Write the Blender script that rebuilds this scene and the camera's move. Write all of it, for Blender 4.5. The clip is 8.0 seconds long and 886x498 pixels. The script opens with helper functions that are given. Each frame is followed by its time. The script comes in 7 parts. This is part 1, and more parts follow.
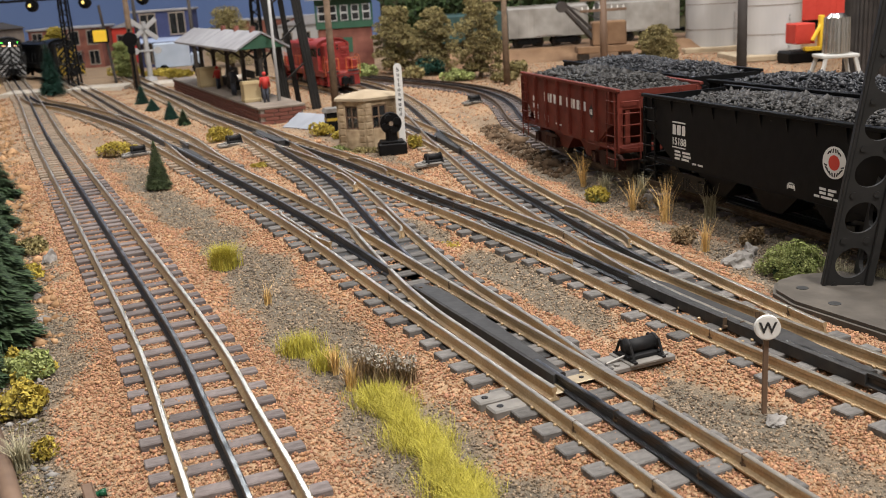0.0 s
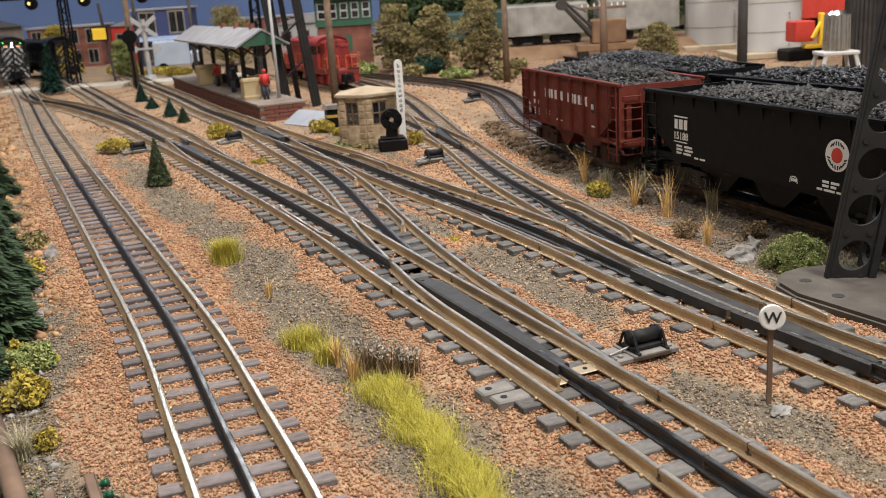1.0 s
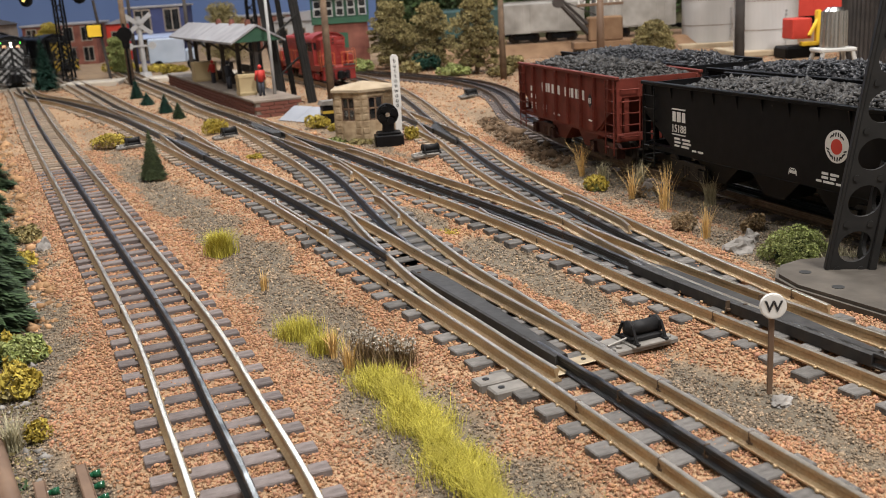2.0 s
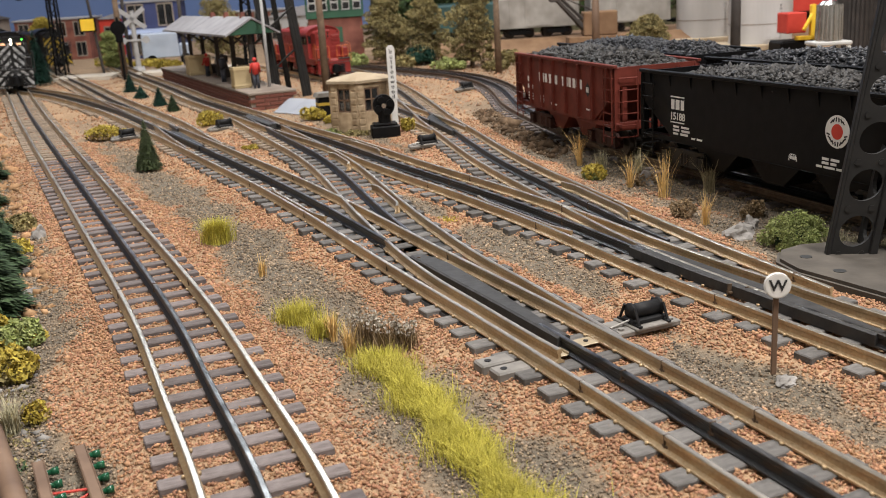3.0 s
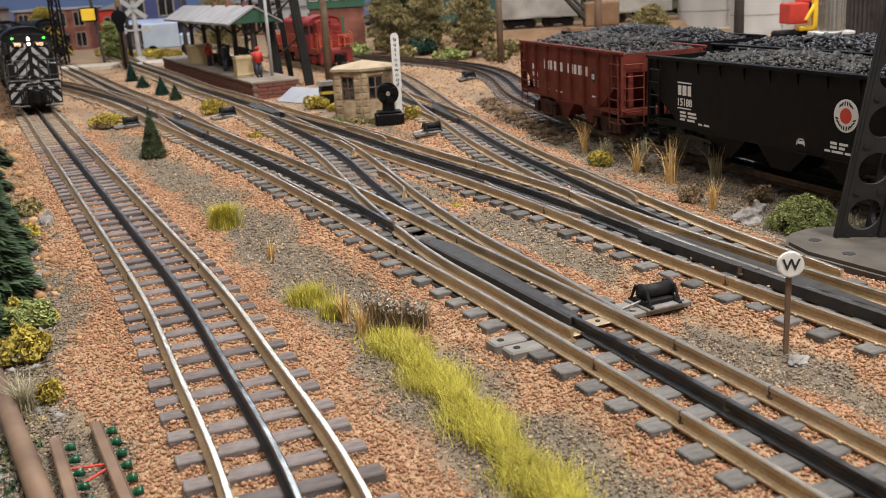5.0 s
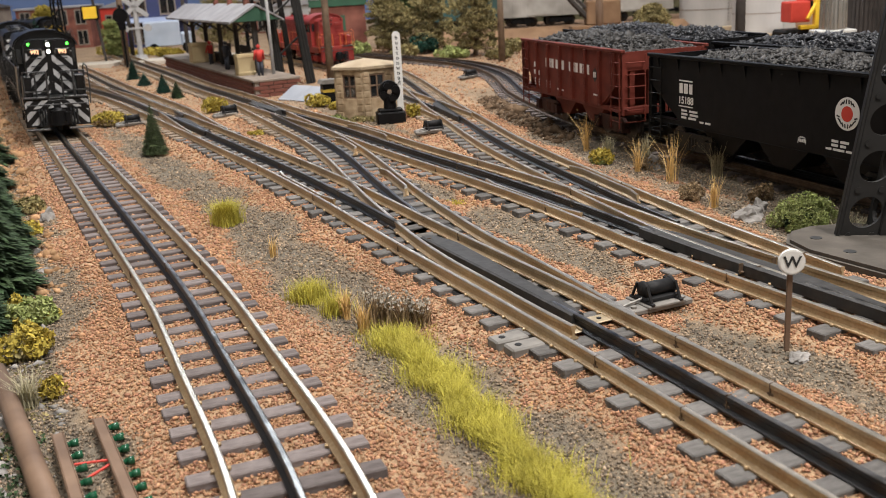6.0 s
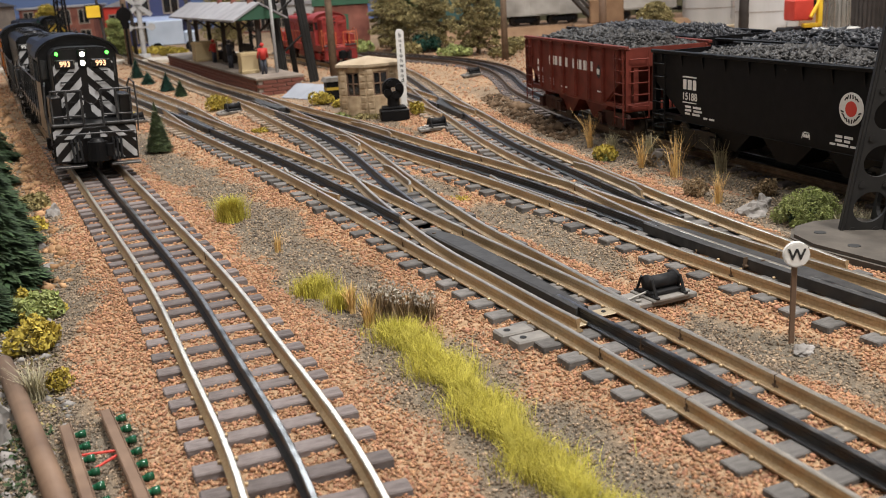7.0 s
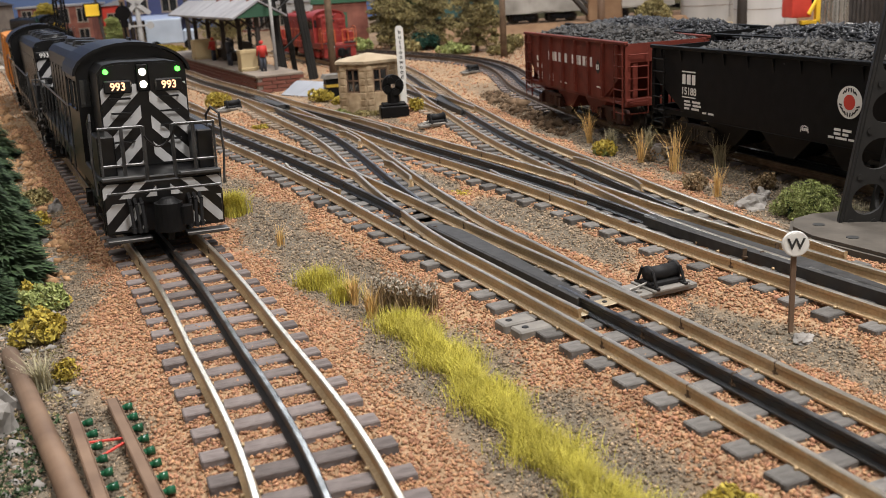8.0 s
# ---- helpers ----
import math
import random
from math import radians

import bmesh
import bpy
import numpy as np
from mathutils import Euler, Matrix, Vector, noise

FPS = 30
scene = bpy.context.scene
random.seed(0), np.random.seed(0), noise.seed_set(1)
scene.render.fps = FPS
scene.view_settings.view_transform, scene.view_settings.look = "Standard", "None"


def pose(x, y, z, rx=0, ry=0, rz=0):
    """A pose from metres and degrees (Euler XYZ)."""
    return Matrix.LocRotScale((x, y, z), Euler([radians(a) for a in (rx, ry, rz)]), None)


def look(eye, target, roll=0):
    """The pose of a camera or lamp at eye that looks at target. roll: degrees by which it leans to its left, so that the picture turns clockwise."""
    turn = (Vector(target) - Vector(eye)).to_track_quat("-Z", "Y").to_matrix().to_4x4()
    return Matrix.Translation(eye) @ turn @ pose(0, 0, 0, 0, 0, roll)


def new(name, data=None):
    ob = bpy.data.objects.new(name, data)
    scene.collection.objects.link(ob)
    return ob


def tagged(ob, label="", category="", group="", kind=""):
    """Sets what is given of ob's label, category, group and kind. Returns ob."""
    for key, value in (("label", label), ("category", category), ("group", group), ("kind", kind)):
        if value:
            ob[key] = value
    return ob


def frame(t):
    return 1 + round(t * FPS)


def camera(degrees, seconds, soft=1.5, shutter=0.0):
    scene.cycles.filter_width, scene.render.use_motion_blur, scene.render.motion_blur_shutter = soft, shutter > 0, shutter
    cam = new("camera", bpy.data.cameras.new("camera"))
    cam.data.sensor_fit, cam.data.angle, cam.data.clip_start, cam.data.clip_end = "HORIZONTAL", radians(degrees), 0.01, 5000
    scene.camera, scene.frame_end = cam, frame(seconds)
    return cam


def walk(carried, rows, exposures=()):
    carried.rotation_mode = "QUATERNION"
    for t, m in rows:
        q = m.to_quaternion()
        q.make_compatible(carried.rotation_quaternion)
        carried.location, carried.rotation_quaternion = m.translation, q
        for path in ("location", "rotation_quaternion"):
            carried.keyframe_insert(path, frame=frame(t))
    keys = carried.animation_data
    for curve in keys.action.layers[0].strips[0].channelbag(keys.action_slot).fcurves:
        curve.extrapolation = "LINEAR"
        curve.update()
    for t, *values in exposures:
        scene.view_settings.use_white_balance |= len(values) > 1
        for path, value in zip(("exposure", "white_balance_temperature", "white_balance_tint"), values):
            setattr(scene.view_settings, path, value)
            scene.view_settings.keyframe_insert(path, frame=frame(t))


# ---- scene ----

U = 0.03175  # the track gauge in metres; all plans below are in gauges

# ---- camera ----
cam = camera(49.57, 8.0, 0.85)
cam.data.dof.use_dof, cam.data.dof.focus_distance, cam.data.dof.aperture_fstop = True, 0.44, 34.0
PATH = [
    (0, (0.01276, 0.00026, 0.13889), (0.00885, 0.38631, 0.03426), -3.70),
    (0.5, (0.01156, 0.00041, 0.13686), (0.00771, 0.38646, 0.03219), -3.69),
    (1, (0.01089, 0.00046, 0.13543), (0.00745, 0.38650, 0.03074), -3.69),
    (1.5, (0.01110, 0.00206, 0.13413), (0.00818, 0.38811, 0.02947), -3.65),
    (3, (0.00686, 0.00439, 0.12399), (0.00789, 0.39017, 0.01829), -3.50),
    (3.5, (0.00535, 0.00395, 0.12479), (0.00703, 0.38953, 0.01837), -3.43),
    (4, (0.00348, 0.00326, 0.12135), (0.00494, 0.38868, 0.01436), -3.41),
    (4.5, (0.00165, 0.00269, 0.12005), (0.00327, 0.38785, 0.01211), -3.40),
    (6, (0.00112, 0.00163, 0.11966), (0.00218, 0.38648, 0.01063), -3.36),
    (6.5, (-0.00009, -0.00010, 0.11865), (0.00041, 0.38466, 0.00931), -3.39),
    (7, (0.00005, -0.00001, 0.11774), (0.00004, 0.38484, 0.00870), -3.41),
    (7.5, (-0.00117, -0.00096, 0.11727), (-0.00105, 0.38384, 0.00804), -3.46),
    (8, (-0.00163, -0.00363, 0.11578), (-0.00095, 0.38111, 0.00635), -3.49),
]
walk(cam, [(t, look(eye, target, roll)) for t, eye, target, roll in PATH])

# ---- light: a room with ceiling lamps over the layout ----
world = bpy.data.worlds.new("room_air")
scene.world = world
world.use_nodes = True
world.node_tree.nodes["Background"].inputs[0].default_value = (1.0, 0.93, 0.85, 1)
world.node_tree.nodes["Background"].inputs[1].default_value = 0.05
scene.view_settings.exposure = 0.0


def ceiling_lamp(x, y, w, h, watts, tint, aim=None, z=2.3):
    d = bpy.data.lights.new("ceiling_lamp", "AREA")
    d.shape, d.size, d.size_y, d.energy, d.color = "RECTANGLE", w, h, watts, tint
    ob = new("ceiling_lamp", d)
    ob.matrix_world = look((x, y, z), aim or (x, y, 0))
    return ob


ceiling_lamp(0.7, -0.3, 0.3, 0.25, 35, (1.0, 0.965, 0.94), (0.1, 0.9, 0), 1.6)
ceiling_lamp(-0.45, -0.32, 0.4, 0.25, 28, (1.0, 0.965, 0.94), (0.25, 1.2, 0))
ceiling_lamp(0.2, 1.15, 0.6, 0.3, 57, (1.0, 0.955, 0.92))
ceiling_lamp(-0.6, 2.8, 1.2, 0.4, 20, (0.86, 0.93, 1.0), (-0.3, 1.2, 0), 1.8)
ceiling_lamp(1.3, 3.0, 0.9, 0.4, 2.0, (1.0, 0.95, 0.9))


# ---- materials ----
def mat(name, c1, c2, scale=60.0, rough=0.75, metal=0.0, bump=0.25, bscale=None, big=6.0, dirt=0.25,
        island=0.0, chance=0.0, c3=None, spec=0.5, stretch=None, dist=0.0006):
    """Two colours mixed by grain, a slow stain over them, bump; island and chance vary it piece by piece."""
    m = bpy.data.materials.new(name)
    m.use_nodes = True
    n, ln = m.node_tree.nodes, m.node_tree.links
    b = n["Principled BSDF"]
    b.inputs["Roughness"].default_value, b.inputs["Metallic"].default_value = rough, metal
    b.inputs["Specular IOR Level"].default_value = spec
    tc = n.new("ShaderNodeTexCoord")
    src = tc.outputs["Object"]
    if stretch:
        mp = n.new("ShaderNodeMapping")
        mp.inputs["Scale"].default_value = stretch
        ln.new(src, mp.inputs[0])
        src = mp.outputs[0]

    def grain(s, detail=4):
        t = n.new("ShaderNodeTexNoise")
        t.inputs["Scale"].default_value, t.inputs["Detail"].default_value = s, detail
        ln.new(src, t.inputs["Vector"])
        r = n.new("ShaderNodeMapRange")
        r.inputs[1].default_value, r.inputs[2].default_value = 0.32, 0.68
        ln.new(t.outputs[0], r.inputs[0])
        return r.outputs[0]

    def mix(f, a, c, mode="MIX"):
        x = n.new("ShaderNodeMix")
        x.data_type, x.blend_type = "RGBA", mode
        for sock, v in ((x.inputs[0], f), (x.inputs[6], a), (x.inputs[7], c)):
            if isinstance(v, bpy.types.NodeSocket):
                ln.new(v, sock)
            elif isinstance(v, (int, float)):
                sock.default_value = v
            else:
                sock.default_value = (*v, 1)
        return x.outputs[2]

    g1 = grain(scale)
    col = mix(g1, c1, c2)
    if island or chance:
        if island:
            src_r = n.new("ShaderNodeNewGeometry").outputs["Random Per Island"]
        else:
            src_r = n.new("ShaderNodeObjectInfo").outputs["Random"]
        ramp = n.new("ShaderNodeValToRGB")
        e = ramp.color_ramp.elements
        lo, hi = (1 - (island or chance)), (1 + (island or chance) * 0.6)
        e[0].color, e[1].color = (lo, lo, lo, 1), (hi, hi, hi, 1)
        ln.new(src_r, ramp.inputs[0])
        if c3:
            w = n.new("ShaderNodeTexWhiteNoise")
            w.noise_dimensions = "1D"
            ln.new(src_r, w.inputs["W"])
            col = mix(w.outputs[0], col, c3)
        col = mix(1.0, col, ramp.outputs[0], "MULTIPLY")
    if dirt:
        g2 = grain(big, 3)
        dk = tuple(max(0, 1 - dirt * k) for k in (1.0, 1.05, 1.1))
        col = mix(1.0, col, mix(g2, dk, (1, 1, 1)), "MULTIPLY")
    ln.new(col, b.inputs["Base Color"])
    if bump:
        t = n.new("ShaderNodeTexNoise")
        t.inputs["Scale"].default_value, t.inputs["Detail"].default_value = bscale or scale * 2, 5
        ln.new(src, t.inputs["Vector"])
        bp = n.new("ShaderNodeBump")
        bp.inputs["Strength"].default_value, bp.inputs["Distance"].default_value = bump, dist
        ln.new(t.outputs[0], bp.inputs["Height"])
        ln.new(bp.outputs[0], b.inputs["Normal"])
    return m


def glow(name, colour, power):
    m = bpy.data.materials.new(name)
    m.use_nodes = True
    b = m.node_tree.nodes["Principled BSDF"]
    b.inputs["Base Color"].default_value = (*colour, 1)
    b.inputs["Emission Color"].default_value = (*colour, 1)
    b.inputs["Emission Strength"].default_value = power
    return m


RAIL = mat("rail_nickel", (0.46, 0.32, 0.17), (0.6, 0.44, 0.26), 900, 0.42, 0.35, 0.1, dirt=0.35, big=40)
RAIL_TOP = mat("rail_worn_top", (0.6, 0.55, 0.47), (0.78, 0.71, 0.6), 300, 0.36, 1.0, 0.05, dirt=0.2, big=30)
RAIL_RUST = mat("rusty_rail", (0.09, 0.06, 0.04), (0.17, 0.12, 0.08), 250, 0.5, 0.5, 0.1, dirt=0.35, big=40)
RAIL_BLACK = mat("rail_blackened", (0.012, 0.012, 0.013), (0.03, 0.03, 0.03), 200, 0.4, 0.3, 0.1, dirt=0.2)
# Top colour raised to paint the bright highlight along the blackened rail.
RAIL_BTOP = mat("rail_black_glint_top", (0.1, 0.098, 0.095), (0.5, 0.49, 0.47), 90, 0.32, 1.0, 0.05, dirt=0.3)
TIE = mat("weathered_tie", (0.125, 0.105, 0.1), (0.2, 0.172, 0.165), 500, 0.85, 0, 0.6, chance=0.3, stretch=(0.4, 1, 1), spec=0.25)
TIE_S = mat("sandy_weathered_tie", (0.2, 0.155, 0.115), (0.31, 0.25, 0.19), 500, 0.9, 0, 0.5, chance=0.25, spec=0.2)
TIE_G = mat("grey_turnout_tie", (0.1, 0.094, 0.088), (0.175, 0.165, 0.155), 500, 0.85, 0, 0.5, chance=0.35, stretch=(0.4, 1, 1), spec=0.25)
PLASTIC = mat("black_plastic", (0.011, 0.011, 0.012), (0.022, 0.022, 0.023), 200, 0.6, 0, 0.1, dirt=0.3, spec=0.22)
PLATE = mat("grey_plastic", (0.15, 0.14, 0.125), (0.22, 0.205, 0.185), 150, 0.7, 0, 0.2)
PLASTIC_M = mat("matte_dark_plastic", (0.028, 0.027, 0.027), (0.05, 0.049, 0.048), 200, 0.6, 0, 0.2, dirt=0.3, spec=0.3)
BALLAST = mat("ballast_bed", (0.28, 0.175, 0.095), (0.45, 0.3, 0.175), 420, 0.95, 0, 1.0, bscale=700, big=14, dirt=0.3, dist=0.0015)
STONE = mat("ballast_stone", (0.4, 0.225, 0.115), (0.47, 0.29, 0.165), 500, 0.95, 0, 0.2, island=0.42, c3=(0.36, 0.185, 0.12), spec=0.08, dirt=0.2, big=12)
GRIT = mat("grey_grit", (0.3, 0.215, 0.135), (0.41, 0.305, 0.2), 500, 0.95, 0, 0.2, island=0.6, c3=(0.16, 0.13, 0.1), dirt=0.2, big=12)
WALL = mat("painted_wall", (0.42, 0.41, 0.39), (0.47, 0.455, 0.43), 20, 0.9, 0, 0.1)
BLACK = mat("black_paint", (0.0035, 0.0035, 0.004), (0.007, 0.007, 0.0075), 150, 0.5, 0, 0.1, dirt=0.3, spec=0.14)
OXIDE = mat("oxide_red_paint", (0.125, 0.024, 0.015), (0.16, 0.032, 0.021), 120, 0.6, 0, 0.1, dirt=0.3, big=30, spec=0.25)


def two_zone(m, dirt_dark, dirt_light):
    """Mixes grey dirt into a ballast material by the ground's zone attribute."""
    n, ln = m.node_tree.nodes, m.node_tree.links
    b = n["Principled BSDF"]
    old = b.inputs["Base Color"].links[0].from_socket
    a = n.new("ShaderNodeAttribute")
    a.attribute_name = "zone"
    t = n.new("ShaderNodeTexNoise")
    t.inputs["Scale"].default_value, t.inputs["Detail"].default_value = 300, 5
    ln.new(n["Texture Coordinate"].outputs["Object"], t.inputs["Vector"])
    d = n.new("ShaderNodeMix")
    d.data_type = "RGBA"
    d.inputs[6].default_value, d.inputs[7].default_value = (*dirt_dark, 1), (*dirt_light, 1)
    ln.new(t.outputs[0], d.inputs[0])
    x = n.new("ShaderNodeMix")
    x.data_type = "RGBA"
    ln.new(a.outputs["Fac"], x.inputs[0])
    ln.new(old, x.inputs[6])
    ln.new(d.outputs[2], x.inputs[7])
    ln.new(x.outputs[2], b.inputs["Base Color"])
    return m


GROUND = two_zone(BALLAST, (0.075, 0.062, 0.045), (0.18, 0.148, 0.105))


# ---- building helpers ----
def thing(name, x=0, y=0, z=0, rz=0, label="", category="", group="", kind=""):
    ob = new(name)
    ob.empty_display_size = 0.01
    ob.matrix_world = pose(x * U, y * U, z * U, 0, 0, rz)
    return tagged(ob, label, category, group, kind)


def part(name, bm, material, parent=None, label="", smooth=False):
    """Links a bmesh, drawn in gauges, as one mesh under parent."""
    me = bpy.data.meshes.new(name)
    bmesh.ops.scale(bm, vec=(U, U, U), verts=bm.verts)
    bm.normal_update()
    bm.to_mesh(me)
    bm.free()
    mats = material if isinstance(material, (list, tuple)) else [material]
    for m in mats:
        me.materials.append(m)
    if smooth:
        for p in me.polygons:
            p.use_smooth = True
    ob = new(name, me)
    if parent:
        ob.parent = parent
    return tagged(ob, label)


def solid(name, verts, faces, material, parent=None, label="", smooth=False):
    """The same from numpy arrays, for large meshes; faces all of one size."""
    me = bpy.data.meshes.new(name)
    verts, faces = np.asarray(verts, np.float32) * U, np.asarray(faces, np.int32)
    k = faces.shape[1]
    me.vertices.add(len(verts))
    me.vertices.foreach_set("co", verts.ravel())
    me.loops.add(faces.size)
    me.loops.foreach_set("vertex_index", faces.ravel())
    me.polygons.add(len(faces))
    me.polygons.foreach_set("loop_start", np.arange(0, faces.size, k, dtype=np.int32))
    me.update(calc_edges=True)
    me.validate()
    me.materials.append(material)
    if smooth:
        me.polygons.foreach_set("use_smooth", np.ones(len(faces), bool))
    ob = new(name, me)
    if parent:
        ob.parent = parent
    return tagged(ob, label)


def box(bm, x0, x1, y0, y1, z0, z1, bevel=0.0, mi=0, m=None):
    r = bmesh.ops.create_cube(bm, size=1)
    vs = r["verts"]
    for v in vs:
        v.co = Vector((x0 + (v.co.x + 0.5) * (x1 - x0), y0 + (v.co.y + 0.5) * (y1 - y0), z0 + (v.co.z + 0.5) * (z1 - z0)))
    if m:
        for v in vs:
            v.co = m @ v.co
    fs = {f for v in vs for f in v.link_faces}
    if bevel:
        es = {e for v in vs for e in v.link_edges}
        r2 = bmesh.ops.bevel(bm, geom=list(es), offset=bevel, segments=1, affect="EDGES")
        fs = {f for f in set(r2["faces"]) | fs if f.is_valid}
    for f in fs:
        f.material_index = mi
    return vs


def tube(bm, a, b, r, r2=None, seg=8, mi=0):
    a, b = Vector(a), Vector(b)
    d = b - a
    m = Matrix.Translation((a + b) / 2) @ d.to_track_quat("Z", "Y").to_matrix().to_4x4()
    r0 = bmesh.ops.create_cone(bm, cap_ends=True, segments=seg, radius1=r, radius2=r if r2 is None else r2, depth=d.length, matrix=m)
    for f in {f for v in r0["verts"] for f in v.link_faces}:
        f.material_index = mi
    return r0["verts"]


def prism(bm, outline, y0, y1, mi=0, axis="y"):
    """An outline (x, z) drawn out along y, or (x, y) along z, or (y, z) along x."""
    put = {"y": lambda a, b, t: (a, t, b), "z": lambda a, b, t: (a, b, t), "x": lambda a, b, t: (t, a, b)}[axis]
    lo = [bm.verts.new(put(a, b, y0)) for a, b in outline]
    hi = [bm.verts.new(put(a, b, y1)) for a, b in outline]
    n = len(outline)
    fs = [bm.faces.new(lo), bm.faces.new(hi)] + [bm.faces.new((lo[i], lo[(i + 1) % n], hi[(i + 1) % n], hi[i])) for i in range(n)]
    for f in fs:
        f.material_index = mi
    bmesh.ops.recalc_face_normals(bm, faces=fs)
    return lo + hi


def curve(points, step=0.1):
    """A smooth line through plan points, resampled evenly: places and headings."""
    p = np.array(points, float)
    p = np.vstack([2 * p[0] - p[1], p, 2 * p[-1] - p[-2]])
    out = []
    for i in range(1, len(p) - 2):
        t = np.linspace(0, 1, 24, endpoint=False)[:, None]
        a, b, c, d = p[i - 1 : i + 3]
        out.append(0.5 * (2 * b + (c - a) * t + (2 * a - 5 * b + 4 * c - d) * t**2 + (3 * b - a - 3 * c + d) * t**3))
    q = np.vstack(out + [p[-2:-1]])
    for _ in range(12):
        q[1:-1] = 0.25 * q[:-2] + 0.5 * q[1:-1] + 0.25 * q[2:]
    s = np.r_[0, np.cumsum(np.linalg.norm(np.diff(q, axis=0), axis=1))]
    u = np.arange(0, s[-1], step)
    q = np.stack([np.interp(u, s, q[:, 0]), np.interp(u, s, q[:, 1])], 1)
    k = np.exp(-0.5 * (np.arange(-30, 31) * step / 0.9) ** 2)
    pad = [np.r_[2 * c[0] - c[30:0:-1], c, 2 * c[-1] - c[-2:-32:-1]] for c in q.T] if len(q) > 64 else None
    if pad:
        q = np.stack([np.convolve(c, k / k.sum(), "valid") for c in pad], 1)
    d = np.gradient(q, axis=0)
    return q, d / np.linalg.norm(d, axis=1)[:, None]


# ---- plan of the tracks, in gauges ----
ROUTE = dict(
    A=[(0.6, 0.5), (0.1, 2.4), (-0.55, 4.6), (-1.06, 6.5), (-1.36, 7.35), (-1.76, 8.35), (-2.32, 9.65), (-3.05, 11.5), (-4.0, 13.6), (-5.07, 15.89), (-6.95, 19.9),
       (-8.5, 23.2), (-10.93, 28.35), (-13.2, 33.2), (-15.8, 38.8), (-21.7, 51.8), (-25.35, 59.5), (-30.5, 70.5), (-35.0, 80), (-40, 90)],
    B=[(5.72, 0.86), (4.62, 3.06), (3.87, 4.75), (3.28, 6.3), (2.89, 7.15), (2.43, 8.31), (1.89, 9.56), (0.99, 11.61), (0.09, 13.53), (-0.61, 15.12), (-1.61, 17.41), (-2.49, 19.32),
       (-3.67, 21.76), (-4.95, 24.25), (-7.15, 28.6), (-9.08, 32.3), (-12.5, 38.7), (-17.2, 46.2), (-20.6, 50.6), (-23, 55)],
    C=[(9.35, 0.58), (7.35, 4.37), (6.36, 6.67), (5.71, 8.17), (5.15, 9.42), (4.64, 10.46), (4.02, 11.78), (3.27, 13.48), (2.53, 15.45), (1.75, 17.27), (0.82, 19.3), (0.14, 20.65),
       (-0.98, 23.02), (-1.79, 24.88), (-2.93, 27.26), (-4.1, 29.47), (-5.95, 33.3), (-7.7, 37), (-9.65, 41), (-12.5, 47.6), (-17, 57.5), (-21.5, 68)],
    D=[(13.0, 3.0), (11.0, 7.0), (9.6, 10.2), (8.35, 13.0), (7.3, 15.6), (6.05, 19.2), (5.05, 22.0), (4.12, 25.5), (3.38, 29.9), (3.08, 33.0), (3.05, 36.3), (2.75, 40.0),
       (1.9, 43.6), (0.6, 46.5), (-1.1, 49.3), (-3.2, 52.6), (-6.0, 57.0), (-9.0, 63.0)],
)
BRANCH = dict(
    crossover=[(2.44, 8.31), (1.88, 9.55), (1.36, 11.04), (1.01, 12.17), (0.35, 13.67), (-0.16, 15.32), (-0.71, 17.13), (-1.34, 19.51), (-1.97, 21.95), (-2.75, 24.4), (-3.6, 26.6), (-4.7, 29.4),
       (-5.9, 32.5), (-7.3, 36)],
    siding=[(5.18, 9.42), (4.8, 10.58), (4.45, 11.82), (3.87, 13.53), (3.27, 15.7), (2.85, 17.3), (2.53, 18.65), (2.04, 20.5), (1.48, 23.1), (0.95, 26.3), (0.4, 29.3), (0, 32.2),
       (-0.85, 38), (-1.65, 42.3), (-2.6, 46.5), (-4.2, 51.2), (-6.5, 56.5)],
    spur=[(0.95, 26.3), (0.3, 28.8), (-0.65, 32.2), (-1.75, 36.0), (-2.85, 41.0), (-4.3, 46.6), (-6.7, 52.5), (-9.5, 58.5)],
    middle=[(-4.95, 24.25), (-6.9, 28.5), (-8.65, 32.6), (-10.9, 37.1), (-13.7, 42.6), (-18.0, 51.6), (-22.6, 61.0), (-27.0, 70.0)],
)
LINE = {k: curve(v) for k, v in {**ROUTE, **BRANCH}.items()}


def near_track(xy):
    """Distance from each plan point to the nearest centre line."""
    best = np.full(len(xy), 99.0)
    for q, _ in LINE.values():
        for p in q[::4]:
            best = np.minimum(best, np.hypot(xy[:, 0] - p[0], xy[:, 1] - p[1]))
    return best


def smooth_noise(xy, s, seed):
    """Value noise on a plan grid, from -1 to 1."""
    r = np.random.default_rng(seed).uniform(-1, 1, (256, 256))
    p = np.asarray(xy) * s + 900.0
    i = np.floor(p).astype(int)
    f = p - i
    f = f * f * (3 - 2 * f)
    a, b = i[:, 0] % 255, i[:, 1] % 255
    top = r[a, b] * (1 - f[:, 0]) + r[a + 1, b] * f[:, 0]
    low = r[a, b + 1] * (1 - f[:, 0]) + r[a + 1, b + 1] * f[:, 0]
    return top * (1 - f[:, 1]) + low * f[:, 1]


